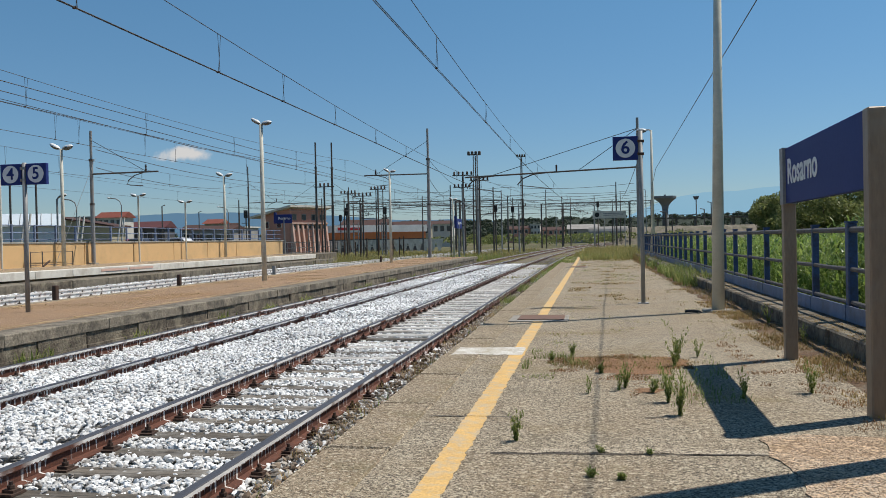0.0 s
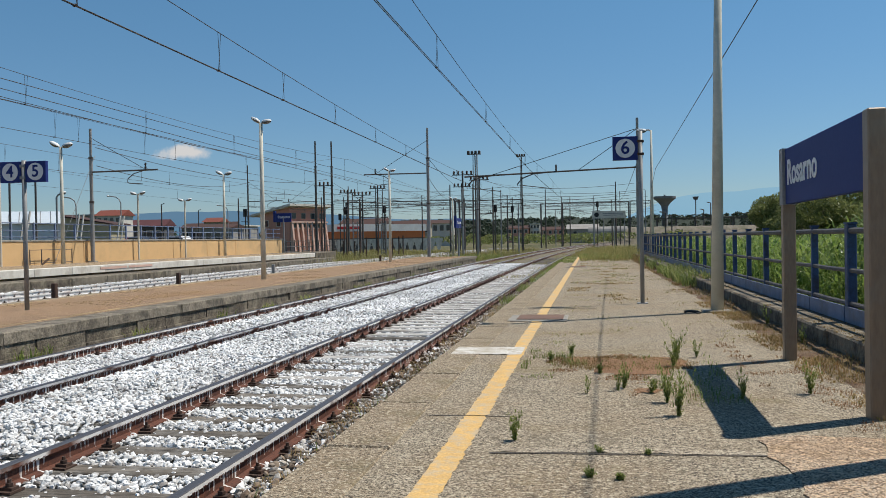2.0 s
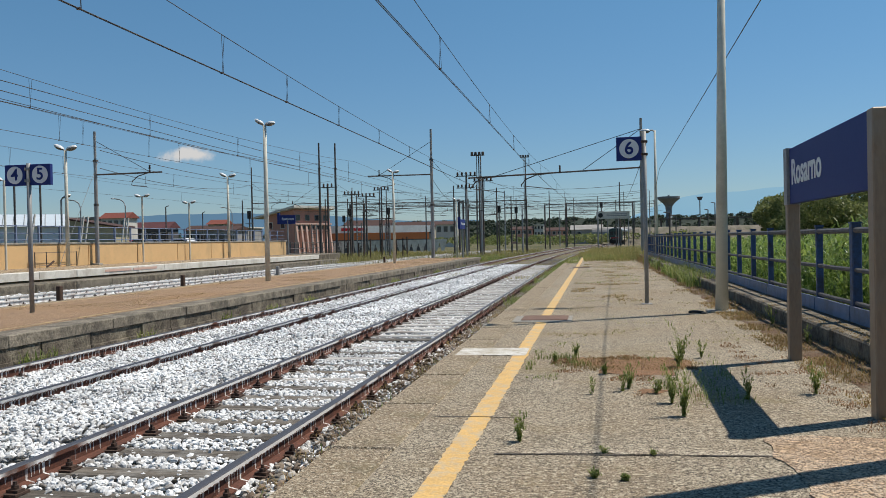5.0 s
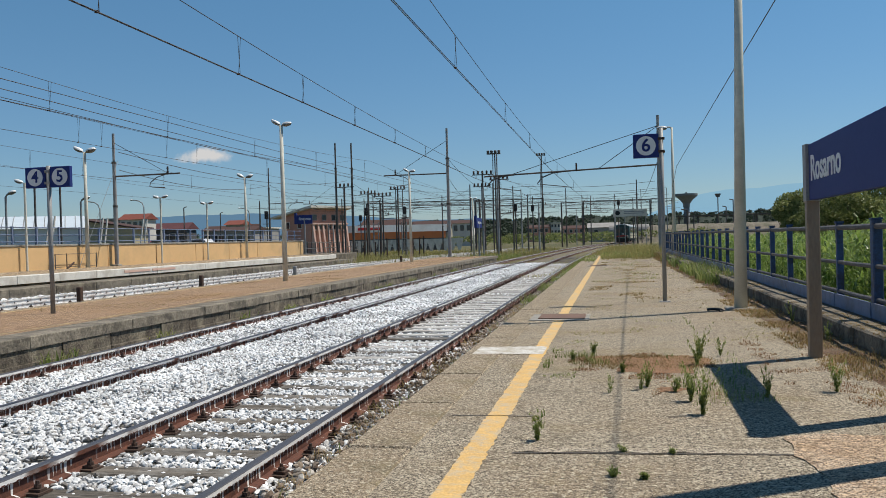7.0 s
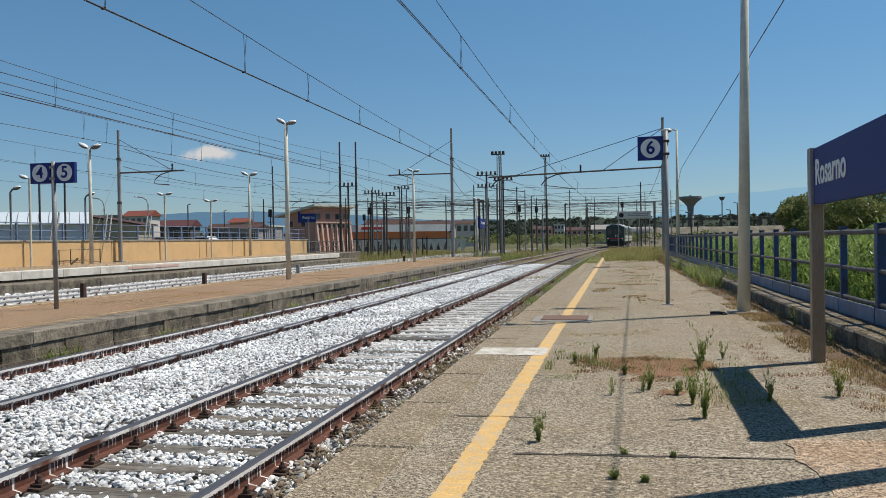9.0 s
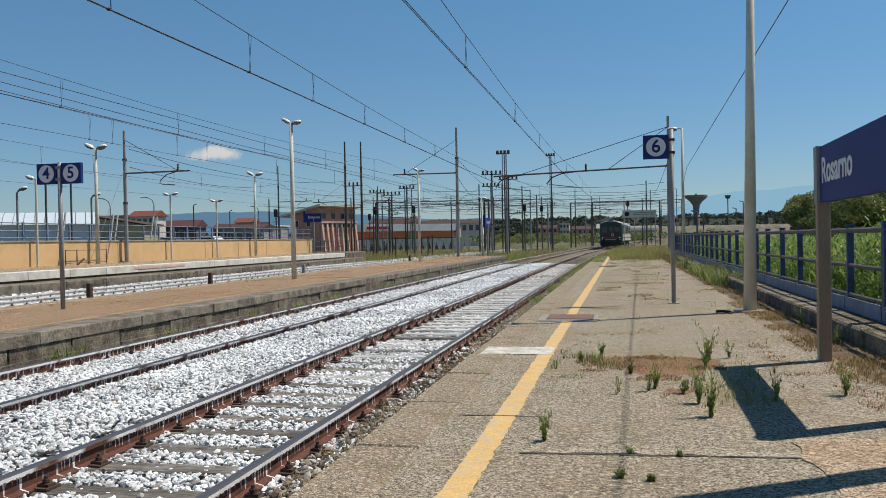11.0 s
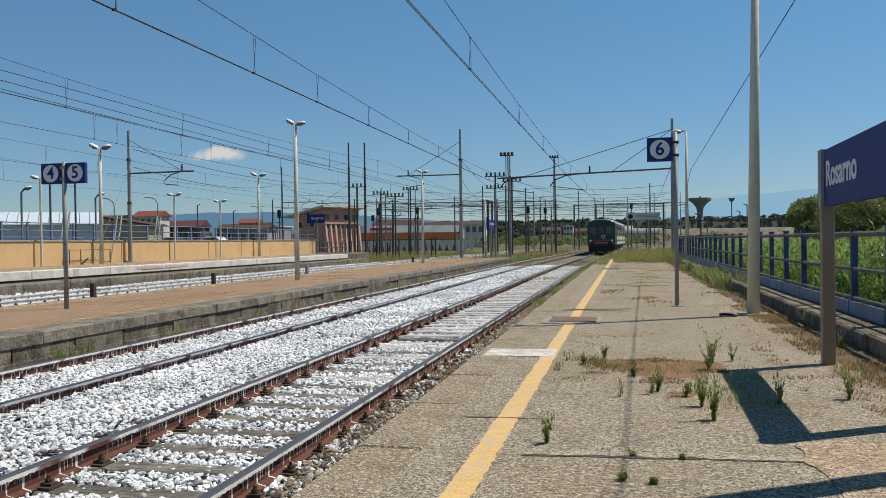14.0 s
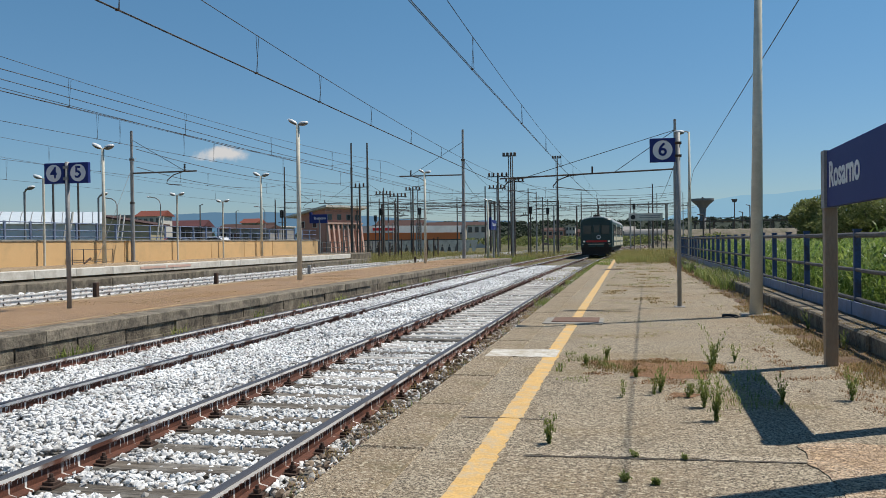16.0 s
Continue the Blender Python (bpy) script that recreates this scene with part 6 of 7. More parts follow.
    for i in range(4, 20):
        part("slab", sl, None, f, at=(-13 + 1.25 * i, 0, 0))
    q = thing("yard_railing", (-30.5, 0, -0.62), "dark grey yard railing before the salmon building", "railing")
    for k in range(20):
        part("post", Build().box(-0.04 - 0.28 * k, 0.04 - 0.28 * k, 77 + 2.0 * k, 77.08 + 2.0 * k, 0, 2.0), M_RAILTOP, q)
    for z in (0.8, 1.3, 1.9):
        part("bar", Build().tube([(0, 77, z), (-5.3, 115, z)], 0.04, 6), M_RAILTOP, q)
    # roofs behind
    house("town_house", "red brick coloured house with a tiled roof", (-61.5, 220, -0.62), 12.5, 10, 6.2, M_PINK, M_BROWNROOF, 1.8, 2, 6)
    house("town_house", "long house with a dull brown roof", (-52.5, 240, -0.62), 12, 10, 6.0, M_TANWALL, M_BROWNROOF, 1.7, 2, 5)
    house("town_house", "white house with balconies near the yard", (-41.2, 230, -0.62), 5.6, 8, 6.4, M_WHITEWALL, M_BROWNROOF, 1.0, 2, 3)
    house("town_house", "brown brick row far down the line", (-30.5, 350, -0.62), 9, 10, 6.0, M_PINK, M_BROWNROOF, 1.2, 2, 4)
    house("town_house", "pale block far down the line", (-23.5, 352, -0.62), 4, 8, 7.6, M_WHITEWALL, M_PALECONC, 0, 3, 3)
    house("town_house", "brown roofed row far down the line", (-16.0, 350, -0.62), 8.5, 10, 5.2, M_PINK, M_BROWNROOF, 1.3, 2, 4)
    house("barn", "grey barn with a white sheet roof", (-2.8, 260, -0.62), 9.2, 12, 4.4, M_GREYWALL, M_GREYWALL, 1.5, 1, 2, ridge="x")
    t = thing("storage_tank", (4.0, 220, -0.62), "long grey horizontal storage tank beyond the grass", "tank")
    part("shell", Build().tube([(-5.0, 0, 2.6), (-4.7, 0, 2.6), (4.7, 0, 2.6), (5.0, 0, 2.6)], 1.9, 18), M_GREYWALL, t)
    for x in (-3, 3):
        part("cradle", Build().box(x - 0.4, x + 0.4, -1.4, 1.4, 0, 1.3), M_CONC, t)
    r = thing("earth_bank", (26, 196, -0.62), "low bank of bare beige earth beyond the reeds", "bank")
    g = Build()
    g.grid(-22, 36, 0, 30, 58, 12, lambda x, y: (4.0 + 0.25 * noise.noise((x * 0.3, y * 0.2, 1)) + 0.2 * noise.noise((x * 0.9, 0, 4))) * max(0.0, min(1, y / 9, (30 - y) / 8, (x + 22) / 5, (36 - x) / 5)))
    part("earth", g, mat("bare_beige_earth", (0.23, 0.195, 0.15), (0.15, 0.125, 0.095), 0.8, 1.0, 0, 0.8, 6, c3=(0.09, 0.095, 0.05), stain=0.7, stain_size=0.35, bump_d=0.1), r)
    # water tower
    w = thing("water_tower", (40.0, 480, -0.62), "grey concrete water tower shaped like a mushroom", "water tower")
    part("stem", Build().lathe([(1.9, 0), (1.7, 6), (1.6, 16.5)], 20), M_TOWER, w, smooth=True)
    part("tank", Build().lathe([(1.6, 16.0), (2.0, 18.4), (3.4, 20.3), (5.7, 22.2), (6.1, 22.6), (6.1, 23.7), (0.6, 23.9), (0.5, 24.6)], 28), M_TOWER, w)
    # viaduct with a railing far behind the fence
    v = thing("viaduct", (80, 470, -0.62), "long low road viaduct with a railing", "viaduct")
    part("deck", Build().box(-48, 70, 0, 8, 10.9, 11.5), M_MAST, v)
    for i in range(12):
        part("pier", Build().box(-45 + 10 * i, -44.4 + 10 * i, 1, 7, 0, 10.9), M_MAST, v)
    part("handrail", Build().box(-48, 70, -0.1, 0, 12.9, 13.05), M_MAST, v)
    for i in range(40):
        part("baluster", Build().box(-48 + 3 * i, -47.8 + 3 * i, -0.1, 0, 11.5, 12.9), M_MAST, v)
    # masts over the reeds
    for x, y, h, hd in ((28.3, 240, 11.6, True), (29.4, 232, 8.6, False), (32, 238, 10.6, False), (39, 250, 6.8, False), (12.6, 150, 5.8, False), (18.2, 200, 6.4, False)):
        q = thing("yard_pole", (x, y, -0.62), "slim dark pole beyond the reeds", "pole", "far poles")
        part("shaft", Build().tube([(0, 0, 0), (0, 0, h)], 0.14, 6), M_MAST, q)
        if hd:
            part("head_frame", Build().prism([(-0.45, h), (0.45, h), (0.8, h + 0.9), (-0.8, h + 0.9)], "y", -0.4, 0.4), M_MAST, q)
        else:
            part("arm", Build().tube([(0, 0, h), (-1.0, 0, h + 0.2)], 0.12, 6), M_MAST, q)
    # parked cars on the road behind the wall
    for i, (x, y, m_) in enumerate(((-58.5, 112, M_CARWHITE), (-63.5, 110, M_CARDARK), (-61, 118, M_CARWHITE), (-66.5, 118, M_CARDARK), (-70, 116, M_CARRED), (-72, 122, M_CARWHITE), (-76, 118, M_CARDARK))):
        c = thing("parked_car", (x, y, 0.9), ("white", "dark", "white", "dark", "red", "white", "dark")[i] + " parked car on the road behind the railing", "car", "parked cars")
        part("body", Build().prism([(-2.1, 0.35), (2.1, 0.35), (2.1, 0.85), (1.3, 0.95), (0.7, 1.45), (-1.0, 1.45), (-1.8, 0.95), (-2.1, 0.85)], "y", -0.85, 0.85), m_, c, bevel=0.05)
        part("window", Build().prism([(1.1, 0.97), (0.62, 1.38), (-0.92, 1.38), (-1.5, 0.97)], "y", -0.87, 0.87), M_GLASS, c)
        for wx in (-1.3, 1.3):
            for wy in (-0.8, 0.8):
                part("wheel", Build().tube([(wx, wy - 0.1, 0.32), (wx, wy + 0.1, 0.32)], 0.32, 12), M_BLACK, c)
    structure("road_bank", Build().prism([(-54, -0.62), (-57, 0.9), (-110, 0.95), (-120, -0.62)], "y", 70, 135), M_GROUND, "raised bank that carries the road", "bank")


# ---------------------------------------------------------------- hills
def build_hills():
    def range_(name, y, x0, x1, top, material, label, step):
        b = Build()
        xs = np.arange(x0, x1, step)
        v = [(x, y, -60) for x in xs] + [(x, y, top(x)) for x in xs] + [(x, y + 300, -60) for x in xs]
        n = len(xs)
        b.add(v, [(i, i + 1, n + i + 1, n + i) for i in range(n - 1)] + [(n + i, n + i + 1, 2 * n + i + 1, 2 * n + i) for i in range(n - 1)])
        o = structure(name, b, material, label, "mountains")
    def n1(x, s, k):
        return noise.fractal((x / s, k, 0), 0.9, 2.1, 6)
    range_("backdrop_hills_west", 3800, -4300, 200, lambda x: 118 + 40 * math.exp(-((x + 2100) / 900) ** 2) + 26 * n1(x, 700, 1.0) - 70 * max(0, (x + 1200) / 1300), M_HILL_NEAR, "long hills on the horizon with blue haze painted in", 30)
    range_("backdrop_mountains", 4200, -900, 3400, lambda x: 30 + 135 * math.exp(-((x - 700) / 620) ** 2) + 60 * math.exp(-((x - 1500) / 700) ** 2) + 24 * n1(x, 420, 4.0) + 40 * max(0, min(1, (x - 100) / 300)), M_HILL_FAR, "far mountains with pale blue haze painted in", 25)


# ---------------------------------------------------------------- plants
def blades(pos, height, width, lean, seg=3, curl=0.6):
    """Tapering bent strips, one from each position; all arrays."""
    k = len(pos)
    az = rng.uniform(0, 2 * np.pi, k)
    d = np.stack([np.cos(az), np.sin(az), np.zeros(k)], 1)
    s = np.stack([-np.sin(az), np.cos(az), np.zeros(k)], 1)
    vs = []
    for i in range(seg + 1):
        t = i / seg
        c = pos + d * (lean * height * (t ** 1.7))[:, None] + np.array([0, 0, 1.0]) * (height * (t - curl * lean * t ** 3))[:, None]
        w = (width * (1 - 0.92 * t) if i else width)[:, None] * 0.5
        vs += [c - s * w, c + s * w]
    v = np.stack(vs, 1).reshape(-1, 3)
    n = 2 * (seg + 1)
    f = np.array([[2 * i, 2 * i + 1, 2 * i + 3, 2 * i + 2] for i in range(seg)])
    return v, (f[None] + (np.arange(k) * n)[:, None, None]).reshape(-1, 4)


def join(parts):
    vs, fs, o = [], [], 0
    for v, f in parts:
        vs.append(v); fs.append(f + o); o += len(v)
    return np.concatenate(vs), np.concatenate(fs)


def leaf_cloud(centres, radii, n, size):
    """Small folded leaves spread through ellipsoids, denser at the skin."""
    pick = rng.integers(0, len(centres), n)
    c, r = np.array(centres)[pick], np.array(radii)[pick]
    d = rng.normal(size=(n, 3)); d /= np.linalg.norm(d, axis=1)[:, None]
    p = c + d * r * (rng.uniform(0.55, 1.08, n) ** 0.6)[:, None]
    a = rng.normal(size=(n, 3)); a /= np.linalg.norm(a, axis=1)[:, None]
    b = np.cross(a, rng.normal(size=(n, 3))); b /= np.linalg.norm(b, axis=1)[:, None]
    s = rng.uniform(0.6, 1.4, n)[:, None] * size
    v = np.stack([p - a * s, p + b * s * 0.45, p + a * s, p - b * s * 0.45], 1).reshape(-1, 3)
    return v, np.arange(4 * n).reshape(-1, 4)


def tree(at, h, spread, n, leaf, material, label, blobs=9):
    """A tapered trunk with limbs and a ragged crown of small leaves."""
    t = thing("tree", at, label, "tree", "trees")
    k = Build()
    k.tube([(0, 0, 0), (0.05, 0, h * 0.2), (-0.03, 0.05, h * 0.45)], 0.05 * h ** 0.5 + 0.05, 8, 0.05)
    cs, rs = [], []
    for i in range(blobs):
        a = 2 * math.pi * i / blobs + rng.uniform(-0.3, 0.3)
        q = rng.uniform(0.25, 0.75) * spread if i else 0
        c = (q * math.cos(a), q * math.sin(a), h * rng.uniform(0.35, 0.8))
        cs.append(c)
        rr = spread * rng.uniform(0.28, 0.5)
        rs.append((rr, rr, rr * rng.uniform(0.6, 0.9)))
        k.tube([(0, 0, h * 0.22), (c[0] * 0.5, c[1] * 0.5, h * 0.22 + (c[2] - h * 0.22) * 0.6), c], 0.05, 5, 0.015)
    part("trunk", k, M_BARK, t)
    v, f = leaf_cloud(cs, rs, n, leaf)
    me = bpy.data.meshes.new("crown")
    me.from_pydata(v.tolist(), [], f.tolist())
    me.materials.append(material)
    part("crown", me, None, t, "ragged crown of small leaves")
    return t


def weed(at, h, n, material, label, spread=0.5):
    """A weed with several upright stems set with small leaves."""
    w = thing("weed", at, label, "weed", "weeds")
    parts_ = []
    for i in range(int(n * 1.5)):
        a, l = rng.uniform(0, 6.28), rng.uniform(0.1, spread)
        hh = h * rng.uniform(0.25, 0.95)
        m = 18
        t = rng.uniform(0.0, 1.0, m)
        base = np.stack([l * hh * t ** 1.5 * math.cos(a), l * hh * t ** 1.5 * math.sin(a), hh * t * 0.92], 1) + rng.normal(0, 0.006, (m, 3))
        base[:, 2] = np.maximum(base[:, 2], 0.0)
        parts_.append(blades(base, np.full(m, 0.018 + 0.07 * h) * rng.uniform(0.5, 1.4, m), np.full(m, 0.0085), rng.uniform(0.35, 1.1, m), 2))
        st = np.array([[0, 0, 0.0]])
        v, f = blades(st, np.array([hh]), np.array([0.005]), np.array([0.001]), 3)
        v[:, 0] += l * hh * (v[:, 2] / hh) ** 1.5 * math.cos(a); v[:, 1] += l * hh * (v[:, 2] / hh) ** 1.5 * math.sin(a)
        parts_.append((v, f))
    v, f = join(parts_)
    me = bpy.data.meshes.new("foliage")
    me.from_pydata(v.tolist(), [], f.tolist())
    me.materials.append(material)
    part("foliage", me, None, w)
    return w


def field(name, n, box, h0, h1, w0, w1, lean, z, material, label, category="grass", seg=3, keep=None, patch=0.0, bare=0.0):
    x0, x1, y0, y1 = box
    p = np.stack([rng.uniform(x0, x1, n), rng.uniform(y0, y1, n), np.full(n, z)], 1)
    if patch:
        q = np.array([noise.noise((a * patch, b * patch, 5.0)) for a, b, _ in p])
        p = p[q > bare]
    if keep is not None:
        p = p[keep(p[:, 0], p[:, 1])]
    k = len(p)
    v, f = blades(p, rng.uniform(h0, h1, k), rng.uniform(w0, w1, k), rng.uniform(lean * 0.3, lean, k), seg)
    return stuff(name, v, f, material, label, category)


def build_plants():
    # reeds behind the fence
    n = 5600
    y = 3.5 + 46 * rng.random(n) ** 1.25
    p = np.stack([3.2 + (1.3 + 0.16 * y) * rng.random(n), y, np.full(n, -0.62)], 1)
    near = np.clip((20 - y) / 8, 0, 1) * np.clip((p[:, 0] - 3.4) / 1.5, 0, 1)
    hgt = 1.5 + 0.45 * near + 0.3 * np.array([noise.noise((a * 0.6, b * 0.45, 2.0)) for a, b, _ in p]) + rng.uniform(-0.3, 0.22, n)
    pieces = [blades(p, hgt, np.full(n, 0.02), np.full(n, 0.08), 3)]
    for j in range(17):
        q = p.copy()
        q[:, 2] += hgt * (0.12 + 0.052 * j)
        q[:, :2] += rng.normal(0, 0.06, (n, 2))
        pieces.append(blades(q, rng.uniform(0.16, 0.34, n), rng.uniform(0.024, 0.05, n), rng.uniform(0.7, 1.5, n), 3, 0.7))
    v, f = join(pieces)
    stuff("reed_bed", v, f, M_REED, "dense bright green reeds with broad arching leaves", "reeds")
    tree((12.6, 60, -0.62), 4.7, 2.3, 16000, 0.10, M_LEAF, "rounded olive green tree beyond the reeds")
    tree((11.6, 44, -0.62), 4.4, 2.6, 18000, 0.085, M_LEAF, "bushy willow green tree behind the reeds")
    tree((13.6, 38.5, -0.62), 4.6, 2.8, 18000, 0.085, M_LEAF, "spreading green tree behind the reeds")
    tree((16.4, 37, -0.62), 4.8, 2.9, 14000, 0.09, M_LEAF, "dense green tree behind the fence")
    tree((18.6, 60, -0.62), 5.0, 3.0, 8000, 0.08, M_LEAF, "olive green tree at the edge of the reeds")
    # grass at the platform's end and along the lines
    field("tall_dry_grass", 19000, (-1.3, 4.2, 51.5, 92), 0.45, 1.15, 0.012, 0.03, 0.6, -0.55, M_YELLOWGRASS, "tall yellowing grass beyond the platform end", keep=lambda x, y: x > -2.3 + bend_np(y) + 0.9)
    field("platform_end_grass", 5200, (-0.6, 3.0, 41, 53), 0.08, 0.5, 0.01, 0.022, 0.7, 0.0, M_YELLOWGRASS, "patchy grass on the end of the platform", patch=0.9)
    field("platform_end_bush", 4000, (-0.7, 3.0, 44, 52), 0.1, 0.4, 0.015, 0.03, 0.8, 0.0, M_WEED, "green weeds on the end of the platform", patch=0.7)
    field("verge_grass", 26000, (-40, -7.5, 58, 130), 0.25, 0.9, 0.02, 0.05, 0.6, -0.62, M_YELLOWGRASS, "dry grass between the yard lines", patch=0.13)
    field("verge_green", 5000, (-12.5, -8.2, 57.5, 78), 0.2, 0.7, 0.02, 0.045, 0.7, -0.6, M_WEED, "green weeds beyond the middle platform", patch=0.5)
    field("track_side_grass", 7000, (-2.25, -1.56, 20, 56), 0.1, 0.32, 0.008, 0.018, 0.7, -0.42, M_WEED, "weeds growing between rail and platform edge", patch=0.6, bare=-0.15)
    field("near_side_weeds", 420, (-2.1, -1.6, 3.5, 22), 0.06, 0.2, 0.006, 0.013, 0.9, -0.40, M_WEED, "small weeds at the foot of the platform edge", patch=1.3)
    field("second_platform_weeds", 3600, (-7.86, -7.60, 9, 50), 0.10, 0.32, 0.012, 0.028, 0.8, -0.44, M_WEED, "weeds at the foot of the middle platform", patch=0.8, bare=0.25)
    field("middle_platform_tufts", 26000, (-11.8, -8.5, 9, 56), 0.008, 0.032, 0.008, 0.02, 1.6, -0.01, M_DRYGRASS, "dry tufts on the reddish platform", patch=0.55, bare=0.2)
    # strip along the kerb
    field("kerb_dry_grass", 12000, (1.86, 2.36, 4, 42), 0.03, 0.15, 0.004, 0.010, 1.0, 0.01, M_DRYGRASS, "dry orange grass along the kerb", patch=1.0)
    field("kerb_orange_grass", 9000, (1.72, 2.33, 5, 15), 0.015, 0.07, 0.005, 0.012, 1.6, 0.012, M_DRYGRASS, "matted orange dry grass against the kerb", patch=1.6, bare=-0.05)
    field("platform_tussocks", 22000, (-0.55, 2.0, 15, 50), 0.02, 0.08, 0.010, 0.024, 2.0, 0.0, M_DRYGRASS, "tussocks of low dry grass on the platform", patch=1.1, bare=0.36)
    field("platform_end_tall", 2600, (0.9, 3.2, 45, 58), 0.3, 0.95, 0.012, 0.025, 0.7, -0.05, M_YELLOWGRASS, "tall yellow grass round the lamp at the platform end", patch=0.5, bare=-0.1)
    field("kerb_litter", 7000, (2.31, 2.68, 5, 24), 0.006, 0.03, 0.006, 0.014, 2.2, 0.204, M_DRYGRASS, "brown leaf litter on the kerb stones", patch=2.2, bare=0.0)
    field("kerb_green", 3600, (2.0, 2.75, 19, 38), 0.15, 0.55, 0.012, 0.03, 0.8, 0.02, M_WEED, "green weeds climbing over the kerb", patch=0.55)
    field("kerb_red_grass", 1200, (1.95, 2.9, 34, 42), 0.15, 0.6, 0.01, 0.02, 0.6, 0.0, M_DRYGRASS, "reddish dry weeds by the far lamp post", patch=0.4)
    field("moss_grass", 9000, (-0.5, 1.0, 7.3, 8.5), 0.012, 0.05, 0.003, 0.007, 1.2, 0.0, M_DRYGRASS, "dead grass standing on the moss patch", keep=lambda x, y: ((x - 0.25) / 0.72) ** 2 + ((y - 7.88) / 0.5) ** 2 < 1 - 0.5 * rng.random(len(x)))
    field("rail_foot_dry_grass", 7000, (-2.3, -1.6, 3.0, 20), 0.02, 0.10, 0.003, 0.008, 1.8, -0.39, M_DRYGRASS, "dry grass between the rail and the platform edge", patch=1.4)
    field("platform_brown_tufts", 12000, (-0.4, 2.1, 13, 44), 0.012, 0.05, 0.005, 0.012, 1.6, 0.0, M_DRYGRASS, "dry brown tufts on the platform", patch=3.1, bare=0.34)
    field("crack_grass", 20000, (-0.6, 2.0, 9, 42), 0.012, 0.05, 0.004, 0.010, 1.6, 0.0, M_YELLOWGRASS, "thin grass rooted in the platform cracks", patch=1.5, bare=0.3)
    field("moss_green", 1500, (-0.65, -0.05, 7.5, 8.7), 0.03, 0.11, 0.004, 0.009, 0.9, 0.0, M_WEED, "small green tufts round the moss patch", patch=3.6, bare=0.12)
    field("shade_green", 900, (0.45, 1.1, 5.9, 8.4), 0.02, 0.09, 0.004, 0.008, 0.9, 0.0, M_WEED, "small green tufts beside the sign's shadow", patch=2.0)
    field("soil_tufts", 6000, (1.25, 1.95, 5.2, 9.5), 0.01, 0.04, 0.003, 0.007, 1.1, 0.0, M_REDMOSS, "thin reddish dry grass behind the name board", patch=3.3, bare=0.22)
    field("moss_red_tufts", 9000, (-0.45, 0.85, 6.95, 8.6), 0.006, 0.03, 0.004, 0.009, 1.5, 0.002, M_REDMOSS, "short reddish dead moss and grass", patch=2.3, bare=0.1)
    field("moss_red_edge", 900, (0.25, 0.75, 6.1, 6.9), 0.005, 0.022, 0.004, 0.008, 1.5, 0.0, M_REDMOSS, "short reddish dead moss and grass", patch=3.0, bare=0.05)
    field("green_ribbon", 1500, (-0.62, -0.34, 6.2, 9.6), 0.008, 0.04, 0.004, 0.008, 1.2, 0.0, M_WEED, "low green tufts in a ribbon along the asphalt", patch=2.6, bare=0.12)
    field("platform_far_green", 3200, (-0.5, 2.0, 20, 46), 0.02, 0.09, 0.008, 0.018, 1.2, 0.0, M_WEED, "scattered low weeds on the far platform", patch=0.7, bare=0.22)
    field("platform_corner_green", 1400, (-1.62, -0.85, 39, 50), 0.04, 0.22, 0.012, 0.026, 0.9, 0.0, M_WEED, "weeds over the far platform edge", patch=0.6, bare=0.05)
    field("track_far_weeds", 7000, (-7.0, -2.0, 34, 84), 0.05, 0.2, 0.012, 0.03, 1.0, -0.46, M_YELLOWGRASS, "dry weeds in the far ballast", patch=0.35, bare=0.05)
    # single weeds on the near platform
    for x, y_, h, k, lab in ((-0.46, 4.84, 0.20, 9, "small bushy green weed in the asphalt"), (0.54, 5.61, 0.40, 13, "tall ragged green weed in the asphalt"), (0.50, 6.05, 0.36, 9, "tall green weed in the asphalt"),
                             (0.23, 6.62, 0.26, 9, "spreading green weed on the platform"), (0.18, 6.5, 0.22, 4, "thin upright weed on the platform"), (0.77, 8.13, 0.44, 11, "tall thin weed on the dead moss"),
                             (0.70, 7.7, 0.34, 9, "tall thin weed on the dead moss"), (0.45, 6.51, 0.12, 6, "low weed on the platform"), (-0.05, 6.36, 0.16, 3, "single thin weed stalk"), (1.04, 6.22, 0.28, 7, "spreading weed in the board's shade"),
                             (1.55, 6.47, 0.30, 8, "spreading weed near the kerb"), (0.42, 6.4, 0.15, 5, "low weed on the platform"), (-0.03, 4.14, 0.035, 8, "tiny weed in the joint"), (0.12, 4.11, 0.03, 8, "tiny weed in the joint"),
                             (0.97, 8.32, 0.22, 5, "thin weed on the platform"), (-0.40, 8.0, 0.14, 9, "low weed at the moss edge"), (-0.22, 8.4, 0.16, 10, "low weed at the moss edge"), (0.05, 7.3, 0.12, 8, "low weed at the moss edge"), (0.02, 4.62, 0.05, 3, "tiny weed in the joint"), (0.28, 4.6, 0.03, 3, "tiny weed in the joint"),
                             (2.2, 11.3, 0.3, 6, "green weed by the kerb"), (2.15, 9.3, 0.25, 6, "green weed by the kerb"), (-1.75, 7.4, 0.2, 7, "weed between rail and platform")):
        weed((x, y_, 0.0 if x > -1.5 else -0.42), h, k, M_WEED, lab, 0.5 if h > 0.1 else 1.4)
    # vines and scrub beyond the yard, and far woods
    n = 9000
    v, f = leaf_cloud([(x, 205 + rng.uniform(-14, 14), 0.6 + rng.uniform(0, 0.9)) for x in np.linspace(-62, 30, 60)], [(2.2, 3.0, rng.uniform(0.7, 1.3)) for _ in range(60)], n, 0.32)
    stuff("vine_rows", v, f, M_LEAF, "green vines and scrub beyond the yard", "scrub")
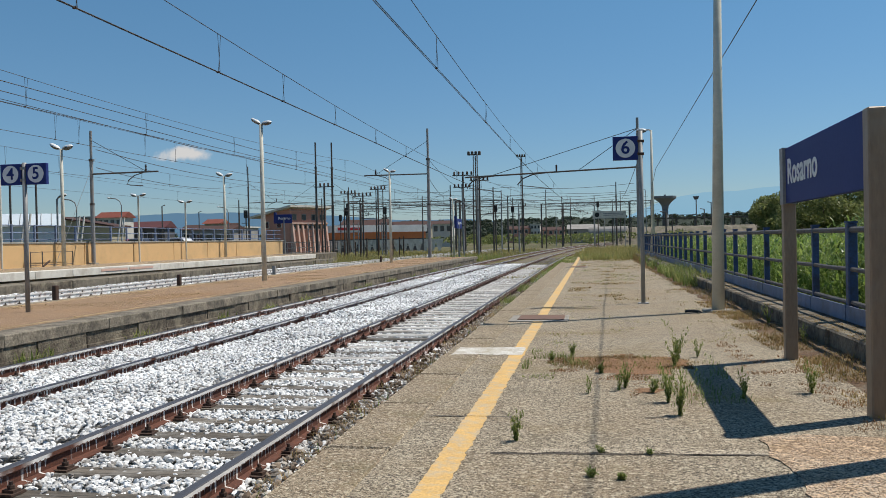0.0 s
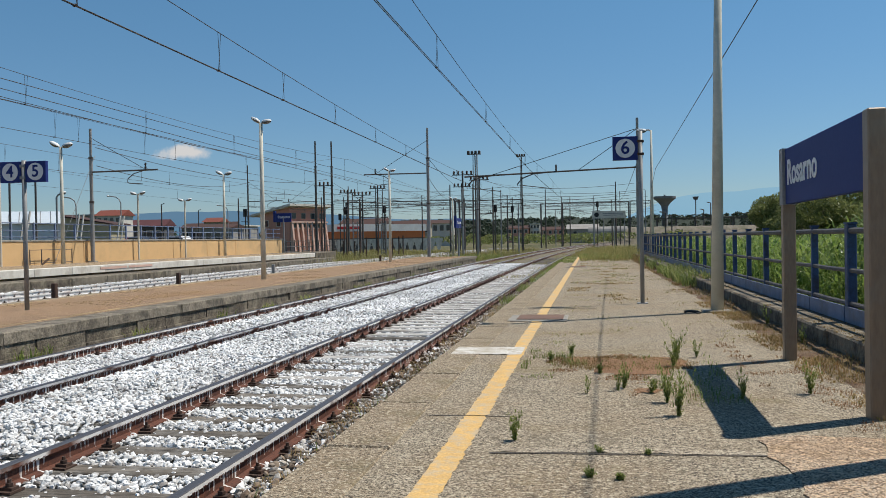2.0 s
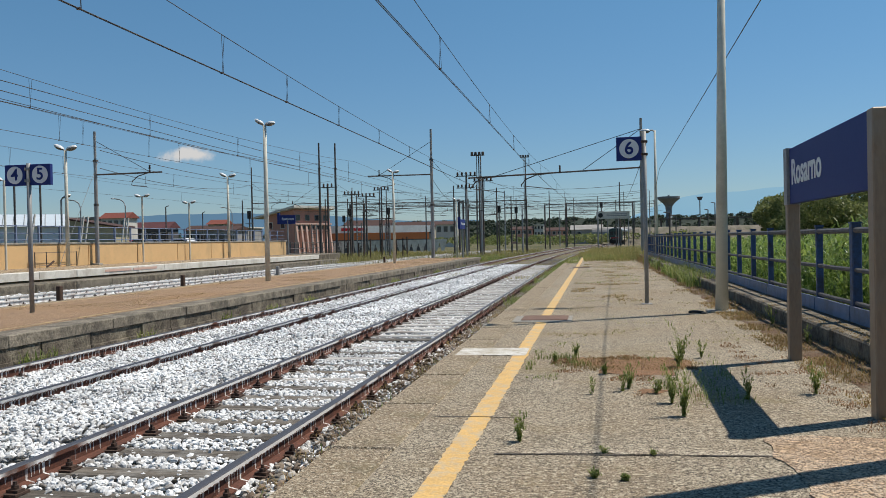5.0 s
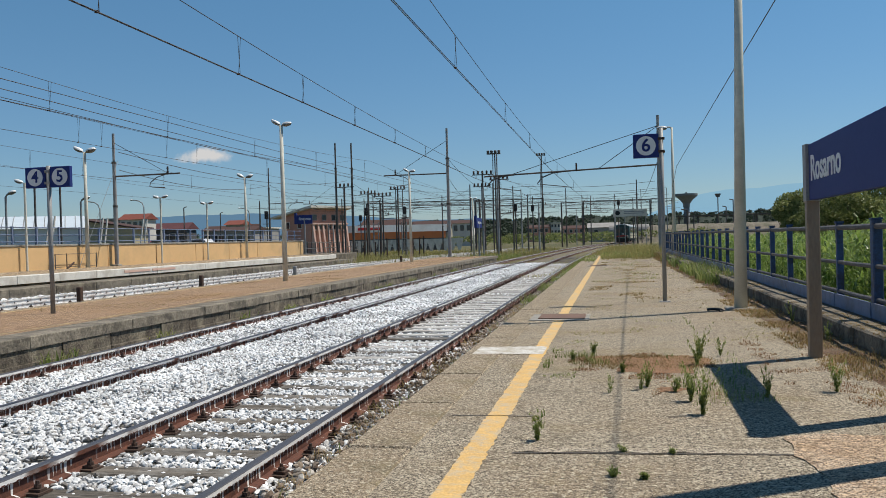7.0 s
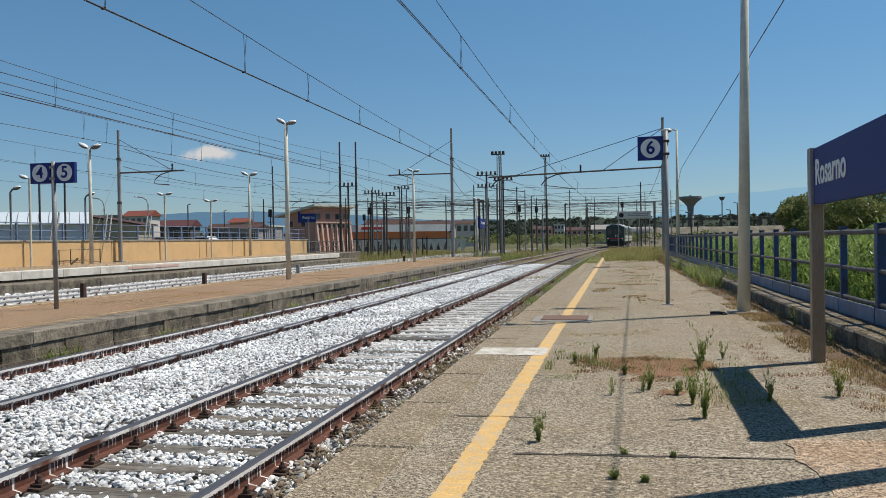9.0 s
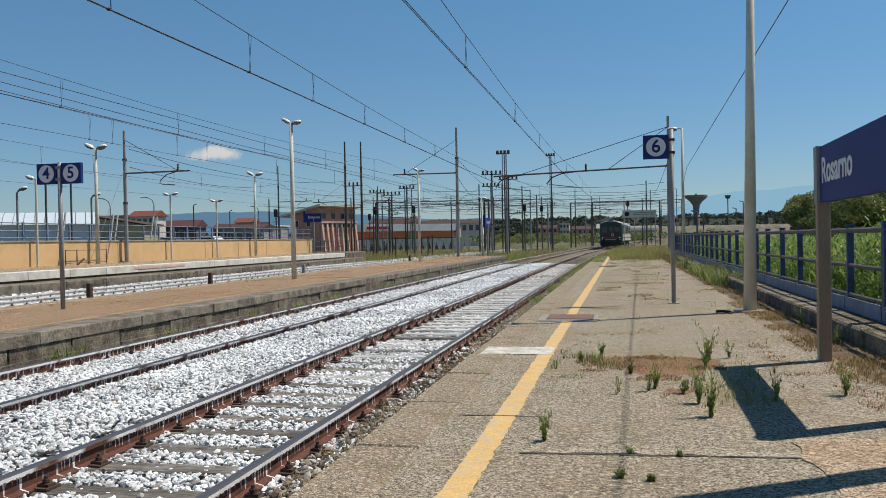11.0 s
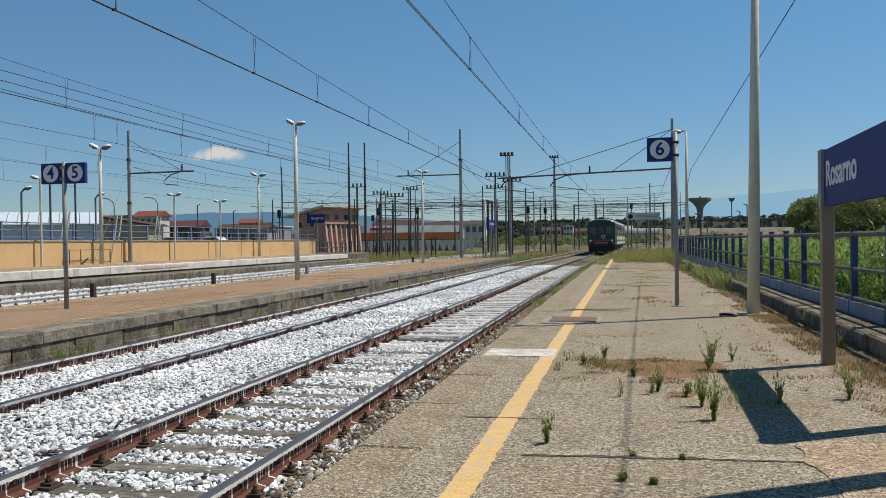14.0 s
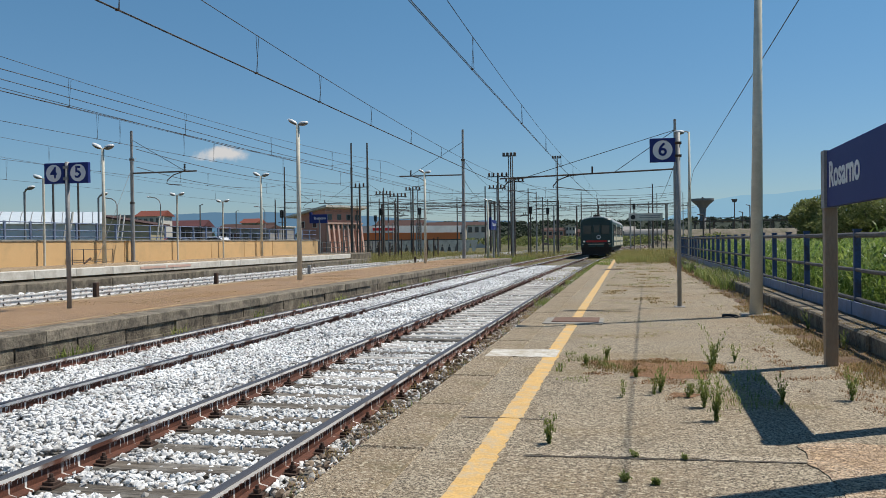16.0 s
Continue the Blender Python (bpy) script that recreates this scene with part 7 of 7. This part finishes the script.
    def woods(name, y, x0, x1, k, zlow, zhigh, r, n, size, lab):
        xs = rng.uniform(x0, x1, k)
        v, f = leaf_cloud([(x, y + rng.uniform(-25, 25), rng.uniform(zlow, zhigh) + 2.5 * noise.noise((x / 30, 3, y))) for x in xs], [(r * rng.uniform(0.7, 1.5), r, r * rng.uniform(0.5, 0.9)) for _ in range(k)], n, size)
        stuff(name, v, f, M_LEAFDARK, lab, "woods")
    def rise_z(x, y):
        return -0.7 + 15.5 * max(0, min(1, (y - 560) / 60)) * max(0.15, min(1, (x + 260) / 120)) + 1.5 * noise.noise((x / 60, y / 60, 0))
    k = 1700
    spots = [(x, y) for x, y in zip(rng.uniform(-200, 420, k), rng.uniform(562, 632, k))]
    v, f = leaf_cloud([(x, y, rise_z(x, y) + rng.uniform(0.0, 1.1)) for x, y in spots], [(q, q, q * 0.6) for q in rng.uniform(0.9, 3.0, k)], 75000, 0.8)
    stuff("woods_east", v, f, M_LEAFDARK, "grey-green scrub and trees on the rise beyond the yard", "woods")
    woods("woods_middle", 520, -150, 20, 110, 0, 8, 3.2, 14000, 0.8, "dark trees beyond the houses")
    woods("woods_west", 420, -330, -140, 110, 0, 6, 4.0, 12000, 0.9, "dark trees behind the town")
    b = Build()
    b.grid(-400, 700, 560, 900, 110, 34, rise_z)
    structure("rise", b, mat("wooded_rise", (0.042, 0.054, 0.036), (0.016, 0.024, 0.018), 0.12, 1.0, 0, 0.8, 0.9, bump_d=0.8), "gentle wooded rise on the horizon", "hill")


build_fence()
build_signs()
build_lamps()
build_masts()
build_wires()
build_small()
RAILCAR = build_railcar()
build_town()
build_hills()
build_plants()

# ---------------------------------------------------------------- movement
def railcar_pose(t):
    """The railcar runs in along the curve, slowing down."""
    left = 16.0 - t
    y = 75.0 + 4.7 * left + 0.5 * left ** 2
    x = -3.195 + bend(y)
    back = y + 19.5
    xb = -3.195 + bend(back)
    return pose(x, y, RAIL_Z, 0, 0, -math.degrees(math.atan2(xb - x, back - y)))


def motions():
    walk(RAILCAR, [(t * 0.5, railcar_pose(t * 0.5)) for t in range(33)])


motions()
